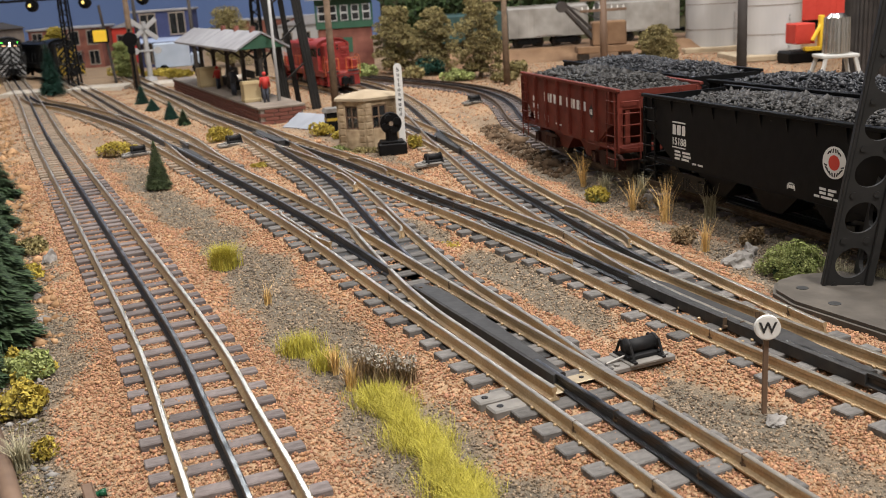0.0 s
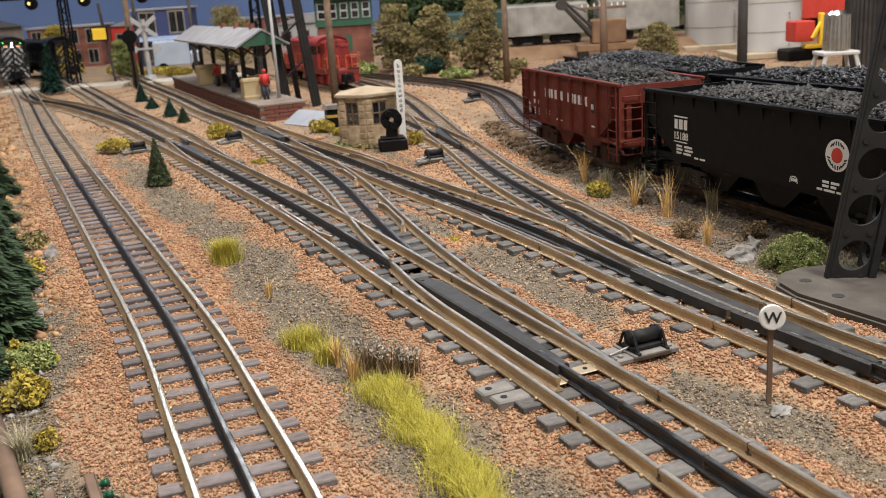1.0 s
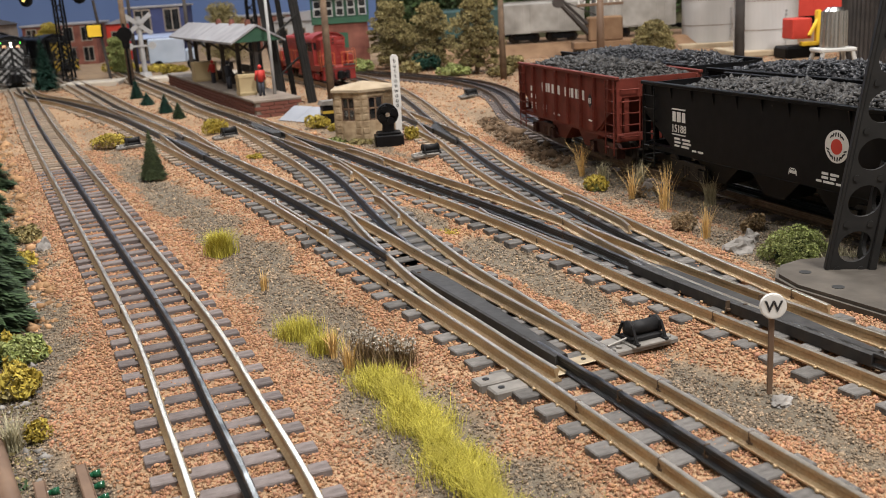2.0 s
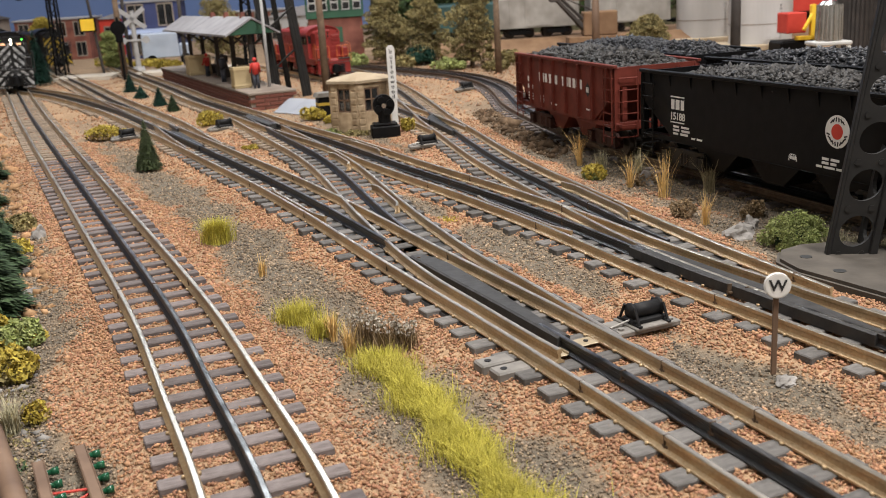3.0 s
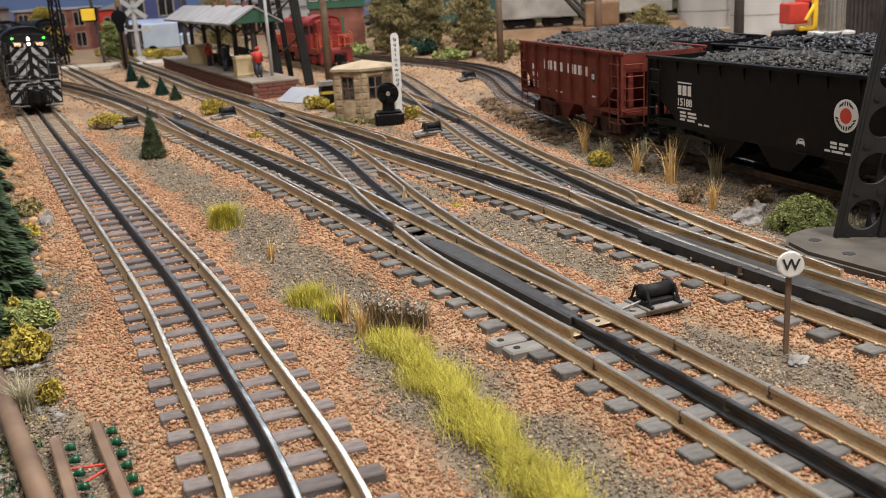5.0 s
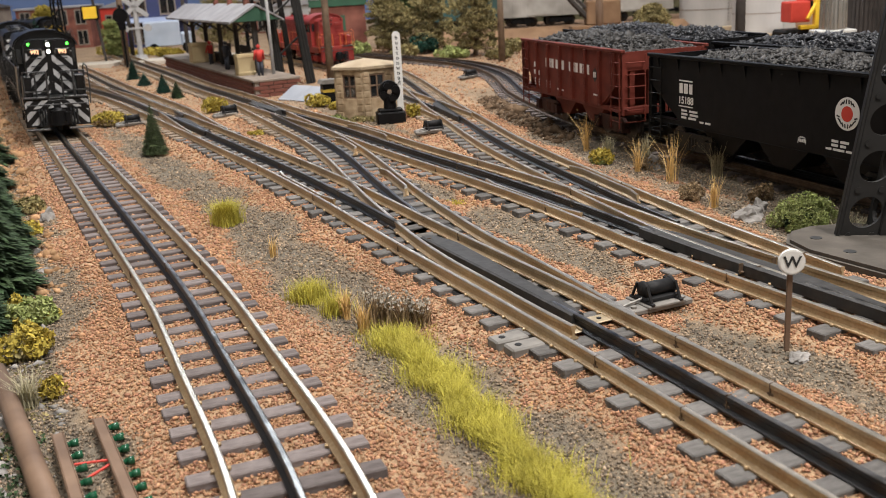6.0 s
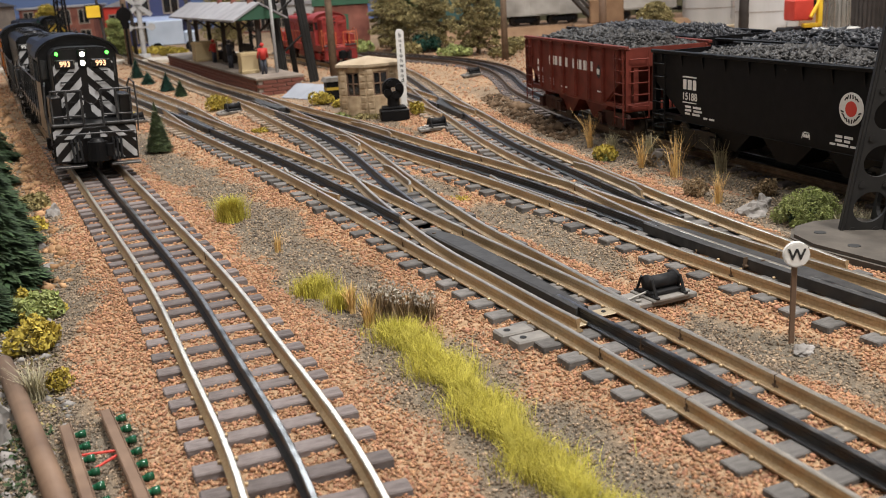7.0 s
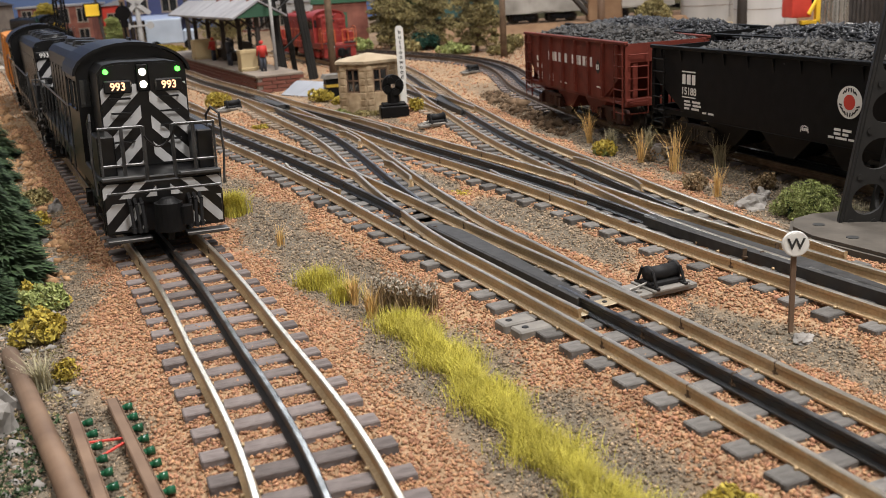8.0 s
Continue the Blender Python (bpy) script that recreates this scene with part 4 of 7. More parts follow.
def crossarm(a, b, n, label):
    a, b = Vector((*a, -0.26)), Vector((*b, -0.26))
    d = (b - a).normalized()
    side = Vector((d.y, -d.x, 0))
    t = thing("crossarm", 0, 0, 0, 0, label, "crossarm", "crossarms")
    bm = bmesh.new()
    m = Matrix.Translation(a) @ Matrix(((d.x, side.x, 0, 0), (d.y, side.y, 0, 0), (0, 0, -1, 0), (0, 0, 0, 1)))
    box(bm, 0, (b - a).length, -0.045, 0.045, -0.045, 0.045, 0.012, m=m)
    bmesh.ops.recalc_face_normals(bm, faces=bm.faces)
    part("arm", bm, WOOD, t)
    for k in range(n):
        c = a + d * ((k + 0.7) * (b - a).length / (n + 0.6)) - side * 0.11
        bm = bmesh.new()
        tube(bm, c - side * 0.05, c + side * 0.02, 0.042, 0.036, 10)
        tube(bm, c + side * 0.02, c + side * 0.1, 0.03, 0.02, 8)
        part("insulator", bm, GLASS_G, t, "green glass insulator", True)


crossarm((-3.72, 8.45), (-2.62, 6.25), 8, "brown wooden crossarm with green insulators")
crossarm((-3.43, 8.75), (-2.38, 6.65), 8, "brown wooden crossarm with green insulators and red brace")


def brace():
    t = thing("crossarm_brace", 0, 0, 0, 0, "thin rusty red brace rods on gravel", "brace rod")
    bm = bmesh.new()
    tube(bm, (-3.37, 7.87, -0.25), (-3.02, 7.93, -0.25), 0.014, seg=6)
    tube(bm, (-3.22, 7.47, -0.25), (-2.99, 7.91, -0.25), 0.014, seg=6)
    part("rod", bm, RED, t)


brace()


# ---- whistle post ----
def whistle_post():
    t = thing("whistle_post", 3.65, 9.52, -0.26, -6, "white round whistle sign on a brown post", "railway sign")
    bm = bmesh.new()
    box(bm, -0.028, 0.028, -0.02, 0.02, 0, 0.86, 0.006)
    part("post", bm, WOOD, t)
    bm = bmesh.new()
    tube(bm, (0, -0.02, 1.0), (0, -0.065, 1.0), 0.135, seg=32)
    tube(bm, (0, -0.066, 1.0), (0, -0.072, 1.0), 0.122, seg=32)
    d = part("disc", bm, WHITE, t, "white sign disc")
    letters("W", 0.17, facing(0, -0.076, 1.0, 0), INK, d)


whistle_post()


# ---- hopper cars ----
COAL = mat("coal_lumps", (0.012, 0.0125, 0.015), (0.03, 0.031, 0.035), 250, 0.4, 0, 0.3, island=0.6, c3=(0.045, 0.046, 0.05), dirt=0.2, spec=0.3)
COAL_G = mat("dusty_coal_lumps", (0.014, 0.0135, 0.013), (0.042, 0.04, 0.038), 250, 0.45, 0, 0.3, island=0.65, c3=(0.062, 0.059, 0.056), dirt=0.3, spec=0.2)
# Oxide darkened so the truck frames carry the shade under the red car.
TRUCK_R = mat("shaded_oxide_truck", (0.035, 0.012, 0.009), (0.07, 0.025, 0.018), 150, 0.6, 0, 0.2, dirt=0.35, big=40, spec=0.3)
TRUCK_K = mat("black_truck_frame", (0.008, 0.0075, 0.007), (0.02, 0.018, 0.016), 150, 0.5, 0, 0.2, dirt=0.35, big=40, spec=0.4)
WHEEL = mat("blackened_wheel", (0.03, 0.025, 0.02), (0.07, 0.055, 0.045), 150, 0.5, 0.6, 0.1)
SILVER = mat("bright_steel", (0.6, 0.6, 0.58), (0.75, 0.74, 0.72), 100, 0.25, 1.0, 0.0, dirt=0.1)


def truck(t, y, m, s=1.0):
    """A two-axle truck: side frames with bearings and springs, wheels on axles."""
    for sx in (-1, 1):
        bm = bmesh.new()
        prism(bm, [(-0.85, 0.28), (-0.6, 0.5), (0.6, 0.5), (0.85, 0.28), (0.6, 0.3), (0.35, 0.16), (-0.35, 0.16), (-0.6, 0.3)], sx * 0.66, sx * 0.74, axis="x")
        for yy in (-0.62, 0.62):
            box(bm, sx * 0.64, sx * 0.8, yy - 0.11, yy + 0.11, 0.2, 0.42, 0.02)
        for k in (-0.1, 0.0, 0.1):
            tube(bm, (sx * 0.72, k, 0.2), (sx * 0.72, k, 0.42), 0.04, seg=8)
        bmesh.ops.translate(bm, verts=bm.verts, vec=(0, y, 0))
        part("truck_frame", bm, m, t)
    for yy in (-0.62, 0.62):
        bm = bmesh.new()
        for sx in (-1, 1):
            tube(bm, (sx * 0.44, y + yy, 0.3), (sx * 0.54, y + yy, 0.3), 0.3, seg=20)
            tube(bm, (sx * 0.4, y + yy, 0.3), (sx * 0.44, y + yy, 0.3), 0.34, seg=20)
        tube(bm, (-0.5, y + yy, 0.3), (0.5, y + yy, 0.3), 0.06, seg=8)
        part("wheelset", bm, WHEEL, t)


def coupler(t, y, sy, z=0.5, big=False):
    bm = bmesh.new()
    if big:
        # heavy round-shouldered knuckle with its pin
        tube(bm, (-0.02, y + sy * 0.5, z - 0.2), (-0.02, y + sy * 0.5, z + 0.17), 0.22, 0.2, 20)
        tube(bm, (-0.02, y + sy * 0.5, z + 0.17), (-0.02, y + sy * 0.5, z + 0.23), 0.17, 0.09, 20)
        tube(bm, (0.2, y + sy * 0.58, z - 0.12), (0.2, y + sy * 0.58, z + 0.12), 0.1, 0.1, 14)
        tube(bm, (-0.02, y + sy * 0.5, z - 0.34), (-0.02, y + sy * 0.5, z - 0.18), 0.05, 0.06, 10)
    box(bm, -0.09, 0.09, min(y, y + sy * 0.4), max(y, y + sy * 0.4), z - 0.09, z + 0.09, 0.02)
    box(bm, -0.17, 0.14, min(y + sy * 0.35, y + sy * 0.6), max(y + sy * 0.35, y + sy * 0.6), z - 0.14, z + 0.14, 0.04)
    part("coupler", bm, BLACK, t)


def coal_heap(w, l, z, x, y, rz, material, label, n=1500, seed=1, big=0.075):
    rng = np.random.default_rng(seed)
    t = thing("coal_load", x, y, 0, rz, label, "coal", "coal loads")
    u, v = rng.uniform(-1, 1, n), rng.uniform(-1, 1, n)
    h = 0.27 * (1 - np.abs(u) ** 2.4) * (0.65 + 0.35 * np.abs(np.sin(v * 3.6 + 0.8))) * (1 - np.abs(v) ** 6)
    p = np.stack([u * (w / 2 - 0.09), l / 2 + v * (l / 2 - 0.12), z + h + rng.uniform(-0.03, 0.03, n)], 1)
    a, f = stones(p, np.exp(rng.normal(0, 0.45, n)) * big * 0.6, rng, 0.75, 0.5)
    solid("coal", a, f, material, t)
    bm = bmesh.new()
    grid = {}
    for i in range(9):
        for j in range(15):
            a1, b1 = -1 + i / 4, -1 + j / 7
            hh = 0.27 * (1 - abs(a1) ** 2.4) * (0.65 + 0.35 * abs(math.sin(b1 * 3.6 + 0.8))) * (1 - abs(b1) ** 6)
            grid[i, j] = bm.verts.new((a1 * (w / 2 - 0.06), l / 2 + b1 * (l / 2 - 0.06), z + hh - 0.05))
    for i in range(8):
        for j in range(14):
            bm.faces.new((grid[i, j], grid[i + 1, j], grid[i + 1, j + 1], grid[i, j + 1]))
    part("bed", bm, material, t)


def hopper(x, y, rz, l, paint, label, ribs, top=2.0, w=2.0, detail=True):
    """An open hopper car; y runs from its near end to its far end."""
    t = thing("hopper_car", x, y, 0, rz, label, "hopper car", "hopper cars")
    h = w / 2
    slope = 1.15
    foot = 0.74
    out = [(0.02, top), (0.02, top - 0.55), (slope, foot), (l - slope, foot), (l - 0.02, top - 0.55), (l - 0.02, top)]
    for sx in (-1, 1):
        bm = bmesh.new()
        prism(bm, out, sx * h, sx * (h - 0.05), axis="x")
        part("side", bm, paint, t)
        bm = bmesh.new()
        box(bm, sx * h - 0.05, sx * h + 0.05, -0.02, l + 0.02, top - 0.02, top + 0.05, 0.012)
        part("top_rail", bm, paint, t)
        bm = bmesh.new()
        box(bm, sx * (h - 0.16), sx * (h - 0.02), 0, l, foot - 0.06, foot + 0.04, 0.01)
        part("side_sill", bm, paint, t)
        for k in range(ribs):
            yy = 0.35 + (l - 0.7) * k / (ribs - 1)
            bm = bmesh.new()
            low = foot + max(0, (slope - min(yy, l - yy)) / slope * (top - 0.55 - foot))
            if ribs < 9:
                box(bm, sx * (h - 0.01), sx * (h + 0.055), yy - 0.035, yy + 0.035, low + 0.02, top - 0.03, 0.012)
            else:
                prism(bm, [(sx * (h - 0.01), top - 0.03), (sx * (h + 0.05), top - 0.03), (sx * (h - 0.01), top - 0.32)], yy - 0.018, yy + 0.018)
            part("side_post", bm, paint, t)
        for yy in (0.06, l - 0.06):
            bm = bmesh.new()
            box(bm, sx * (h - 0.1), sx * h, yy - 0.05, yy + 0.05, foot - 0.06, top - 0.02, 0.01)
            part("corner_post", bm, paint, t)
    for e, yy in ((1, 0.0), (-1, l)):
        bm = bmesh.new()
        a, b = (yy + e * 0.08, top), (yy + e * 1.25, 0.6)
        prism(bm, [(yy + e * 0.03, top), (yy + e * 0.08, top), (yy + e * 0.08, top - 0.38), (yy + e * 1.25, 0.6), (yy + e * 1.2, 0.56), (yy + e * 0.03, top - 0.4)], -h + 0.05, h - 0.05, axis="x")
        part("end_slope_sheet", bm, paint, t)
        bm = bmesh.new()
        box(bm, -h, h, min(yy, yy + e * 0.18), max(yy, yy + e * 0.18), foot - 0.1, foot + 0.08, 0.012)
        part("end_sill", bm, paint, t)
        for px in (-0.75, -0.3, 0.3, 0.75):
            bm = bmesh.new()
            box(bm, px - 0.06, px + 0.06, min(yy + e * 0.05, yy + e * 0.13), max(yy + e * 0.05, yy + e * 0.13), 0.7, top - 0.35, 0.01)
            part("end_post", bm, paint, t)
        # ladder round the corner, grab irons
        for sx in (-1, 1):
            bm = bmesh.new()
            for k in range(6):
                z = 0.5 + k * (top - 0.6) / 5.5
                tube(bm, (sx * (h + 0.05), yy + e * 0.08, z), (sx * (h + 0.05), yy + e * 0.5, z), 0.014, seg=5)
                tube(bm, (sx * (h - 0.08), yy - e * 0.06, z), (sx * (h - 0.5), yy - e * 0.06, z), 0.014, seg=5)
                for px, py, qx, qy in ((h + 0.05, 0.08, h - 0.02, 0.08), (h + 0.05, 0.5, h - 0.02, 0.5), (h - 0.08, -0.06, h - 0.08, 0.02), (h - 0.5, -0.06, h - 0.5, 0.02)):
                    tube(bm, (sx * px, yy + e * py, z), (sx * qx, yy + e * qy, z), 0.012, seg=5)
            for q1, q2 in ((0.08, h + 0.05), (0.5, h + 0.05)):
                tube(bm, (sx * q2, yy + e * q1, 0.35), (sx * q2, yy + e * q1, top - 0.05), 0.016, seg=5)
            tube(bm, (sx * (h - 0.5), yy - e * 0.06, 0.5), (sx * (h - 0.5), yy - e * 0.06, top - 0.05), 0.016, seg=5)
            part("ladder", bm, paint, t)
        coupler(t, yy, -e)
        truck(t, yy + e * 1.15, TRUCK_R if ribs < 9 else TRUCK_K)
    bays = 2 if ribs < 9 else 3
    for k in range(bays):
        c = l / 2 + (k - (bays - 1) / 2) * (l - 2.6) / bays
        bm = bmesh.new()
        r = (l - 2.6) / bays / 2
        for sx in (-1, 1):
            prism(bm, [(c - r * 0.98, foot), (c + r * 0.98, foot), (c + r * 0.3, 0.24), (c - r * 0.3, 0.24)], sx * (h - 0.3), sx * 0.1, axis="x")
        part("discharge_bay", bm, paint, t)
    bm = bmesh.new()
    box(bm, -0.12, 0.12, 0.1, l - 0.1, 0.42, 0.6, 0.01)
    part("centre_sill", bm, BLACK, t)
    bm = bmesh.new()
    tube(bm, (0.55, 0.02, 0.75), (0.55, -0.04, 0.75), 0.14, seg=14)
    tube(bm, (0.55, -0.04, 0.5), (0.55, -0.04, 1.2), 0.012, seg=5)
    part("brake_wheel", bm, SILVER if ribs < 9 else BLACK, t)
    return t


def place_car(key, y_near, l):
    """Place and heading of a car whose near end stands at y_near on a line."""
    q, _ = LINE[key]
    i = int(np.abs(q[:, 1] - y_near).argmin())
    j = min(i + int(l / 0.1), len(q) - 1)
    a, b = q[i + 10], q[j - 10]
    head = b - a
    head /= np.linalg.norm(head)
    start = (a + b) / 2 - head * l / 2
    return float(start[0]), float(start[1]), math.degrees(math.atan2(-head[0], head[1]))


def black_hopper():
    l = 7.5
    x, y, rz = 7.98, 13.12, 19.6
    t = hopper(x, y, rz, l, BLACK, "black steel hopper car with white lettering, full of coal", 11)
    sx = -1.004
    bm = bmesh.new()
    bars(bm, sx, l - 1.08, 1.33, (0.1, 0.12, 0.1), 0.19, 0.05, -1)
    box(bm, sx - 0.004, sx + 0.004, l - 1.51, l - 1.06, 1.56, 1.585)
    box(bm, sx - 0.004, sx + 0.004, l - 1.51, l - 1.06, 1.07, 1.09)
    for k, (w1, w2) in enumerate(((0.18, 0.26), (0.2, 0.26), (0.16, 0.24))):
        bars(bm, sx, l - 1.15, 0.98 - k * 0.068, (w1, w2), 0.04, 0.08, -1)
    bars(bm, sx, l - 1.75, 0.81, (0.12, 0.16), 0.035, 0.06, -1)
    bars(bm, sx, 2.26, 0.93, (0.14, 0.18), 0.04, 0.05, -1)
    bars(bm, sx, 2.26, 0.865, (0.14, 0.12), 0.04, 0.05, -1)
    bars(bm, sx, 2.38, 0.8, (0.12, 0.24, 0.18), 0.035, 0.04, -1)
    tagged(part("reporting_mark", bm, WHITE, t, "white painted bars of lettering"), kind="stuff")
    letters("15188", 0.2, facing(sx, l - 1.29, 1.19, -90), WHITE, t, "car_number", "white car number")
    bm = bmesh.new()
    ey, ez, er = 1.96, 1.4, 0.255
    tube(bm, (sx + 0.003, ey, ez), (sx - 0.004, ey, ez), er, seg=40)
    emblem = part("emblem", bm, WHITE, t, "white round emblem with a red centre")
    bm = bmesh.new()
    tube(bm, (sx - 0.003, ey, ez), (sx - 0.008, ey, ez), er * 0.47, seg=32)
    part("emblem_centre", bm, RED, emblem, "red disc")
    bm = bmesh.new()
    for k in range(6 + 10):
        a = radians(50 + k * 16) if k < 6 else radians(195 + (k - 6) * 16.5)
        c = Vector((sx - 0.006, ey - er * 0.75 * math.cos(a), ez + er * 0.75 * math.sin(a)))
        m = Matrix.Translation(c) @ Matrix.Rotation(a - math.pi / 2, 4, "X")
        box(bm, -0.003, 0.003, -0.011, 0.011, -0.033, 0.033, m=m)
    part("emblem_lettering", bm, INK, emblem, "black lettering bars round the rim")
    bm = bmesh.new()
    for k in range(9):
        a = radians(k * 22.5)
        c = Vector((sx - 0.002, 2.93 - 0.09 * math.cos(a), 0.83 + 0.09 * math.sin(a)))
        box(bm, -0.003, 0.003, -0.019, 0.019, -0.007, 0.007, m=Matrix.Translation(c) @ Matrix.Rotation(a - math.pi / 2, 4, "X"))
    bars(bm, sx - 0.001, 2.99, 0.835, (0.035, 0.035, 0.035), 0.05, 0.015, -1)
    part("stencil", bm, WHITE, t, "small white arched stencil")
    coal_heap(1.9, l - 0.5, 1.86, x + 0.08 * math.sin(radians(rz)), y + 0.08, rz, COAL_G, "heaped grey-black coal lumps in a hopper car", 9000, 3, 0.06)


def red_hopper():
    l = 6.05
    x, y, rz = 5.13, 21.05, 15.0
    t = hopper(x, y, rz, l, OXIDE, "oxide red steel hopper car with white lettering, full of coal", 8)
    sx = -1.004
    bm = bmesh.new()
    # two words of six letters each, spread over the panels between the side posts
    for w0 in (4.4, 3.74, 2.9, 2.26):
        bars(bm, sx, w0, 1.4, (0.13, 0.14, 0.13), 0.22, 0.06, -1)
    bars(bm, sx, l - 0.82, 1.34, (0.12, 0.12), 0.13, 0.06, -1)
    bars(bm, sx, l - 0.82, 1.16, (0.36,), 0.11, 0.05, -1)
    for k in range(3):
        bars(bm, sx, l - 0.86, 1.02 - k * 0.07, (0.08, 0.2), 0.035, 0.05, -1)
        bars(bm, sx, l - 1.68, 1.02 - k * 0.07, (0.24,), 0.035, 0.05, -1)
    bars(bm, sx, l - 2.4, 0.88, (0.16, 0.18), 0.035, 0.05, -1)
    bars(bm, sx, 1.5, 0.95, (0.16, 0.16), 0.035, 0.05, -1)
    tagged(part("reporting_mark", bm, WHITE, t, "white painted bars of lettering"), kind="stuff")
    bm = bmesh.new()
    prism(bm, [(1.42 + dy, 1.42 + dz) for dy, dz in ((0, 0.16), (0.1, 0.07), (0.1, -0.07), (0, -0.16), (-0.1, -0.07), (-0.1, 0.07))], sx + 0.003, sx - 0.004, axis="x")
    emblem = part("emblem", bm, INK, t, "black diamond emblem with white marks")
    bm = bmesh.new()
    bars(bm, sx - 0.006, 1.49, 1.36, (0.045, 0.055), 0.12, 0.03, -1)
    part("emblem_lettering", bm, WHITE, emblem)
    coal_heap(1.9, l - 0.2, 1.95, x, y, rz, COAL_G, "heaped grey-black coal lumps in a red hopper car", 8000, 5, 0.055)


black_hopper()
red_hopper()
# the second row of hoppers behind them
for x_, y_, l_, sd in ((9.9, 15.4, 7.2, 11), (7.1, 23.0, 7.2, 12)):
    rz_ = 21 if sd == 11 else 16
    hopper(x_, y_, rz_, l_, BLACK, "black steel hopper car in the second row, full of coal", 11)
    coal_heap(1.9, l_ - 0.2, 1.93, x_, y_, rz_, COAL, "heaped shiny blue-black coal in a hopper car", 5000, sd, 0.055)

# ---- diesel locomotives ----
LOCO_K = mat("loco_black_paint", (0.0035, 0.0035, 0.004), (0.008, 0.008, 0.0085), 150, 0.3, 0, 0.08, dirt=0.25, big=40, spec=0.4)
# Black steel lightened: the handrails' silvery highlights are put into its colour.
STEEL_D = mat("highlit_black_steel", (0.03, 0.03, 0.031), (0.09, 0.09, 0.09), 120, 0.35, 0.4, 0.08, dirt=0.3, big=40)
STRIPE = mat("silver_white_stripe", (0.36, 0.36, 0.36), (0.46, 0.46, 0.46), 120, 0.5, 0, 0.05, dirt=0.2, big=60)
LOCO_R = mat("loco_red_paint", (0.24, 0.016, 0.012), (0.3, 0.026, 0.02), 100, 0.5, 0, 0.08, dirt=0.3, big=40)
ORANGE_R = mat("orange_red_stripe", (0.5, 0.1, 0.03), (0.55, 0.13, 0.04), 100, 0.5, 0, 0.05)
YELLOW = mat("yellow_stripe_paint", (0.45, 0.3, 0.03), (0.55, 0.38, 0.05), 120, 0.5, 0, 0.05, dirt=0.3, big=40)
PANE = mat("dark_cab_glass", (0.01, 0.011, 0.012), (0.016, 0.017, 0.018), 20, 0.08, 0, 0, dirt=0, spec=0.8)
LAMP_W = glow("headlight_glow", (1.0, 0.86, 0.66), 14)
LAMP_G = glow("green_class_light_glow", (0.08, 1.0, 0.06), 5)
BOARD = glow("number_board_glow", (1.0, 0.55, 0.3), 1.3)


def clip_poly(poly, axis, lim, keep_low):
    out = []
    for i, p in enumerate(poly):
        q = poly[(i + 1) % len(poly)]
        a, b = (p[axis] <= lim) == keep_low or p[axis] == lim, (q[axis] <= lim) == keep_low or q[axis] == lim
        if a:
            out.append(p)
        if a != b:
            k = (lim - p[axis]) / (q[axis] - p[axis])
            out.append(tuple(p[j] + k * (q[j] - p[j]) for j in (0, 1)))
    return out


def chevrons(t, x0, x1, z0, z1, rise, pitch, wide, y0, y1, paint, phase=0.0, name="stripe"):
    """Slanting painted stripes inside a rectangle of a front, each a thin plate."""
    k = -12
    while k < 24:
        a = z0 + k * pitch + phase
        poly = [(x0, a), (x1, a + rise * (x1 - x0)), (x1, a + rise * (x1 - x0) + wide), (x0, a + wide)]
        poly = clip_poly(poly, 1, z1, True)
        poly = clip_poly(poly, 1, z0, False) if poly else poly
        if len(poly) > 2 and max(p[1] for p in poly) - min(p[1] for p in poly) > 0.02:
            bm = bmesh.new()
            prism(bm, poly, y0, y1)
            part(name, bm, paint, t)
        k += 1


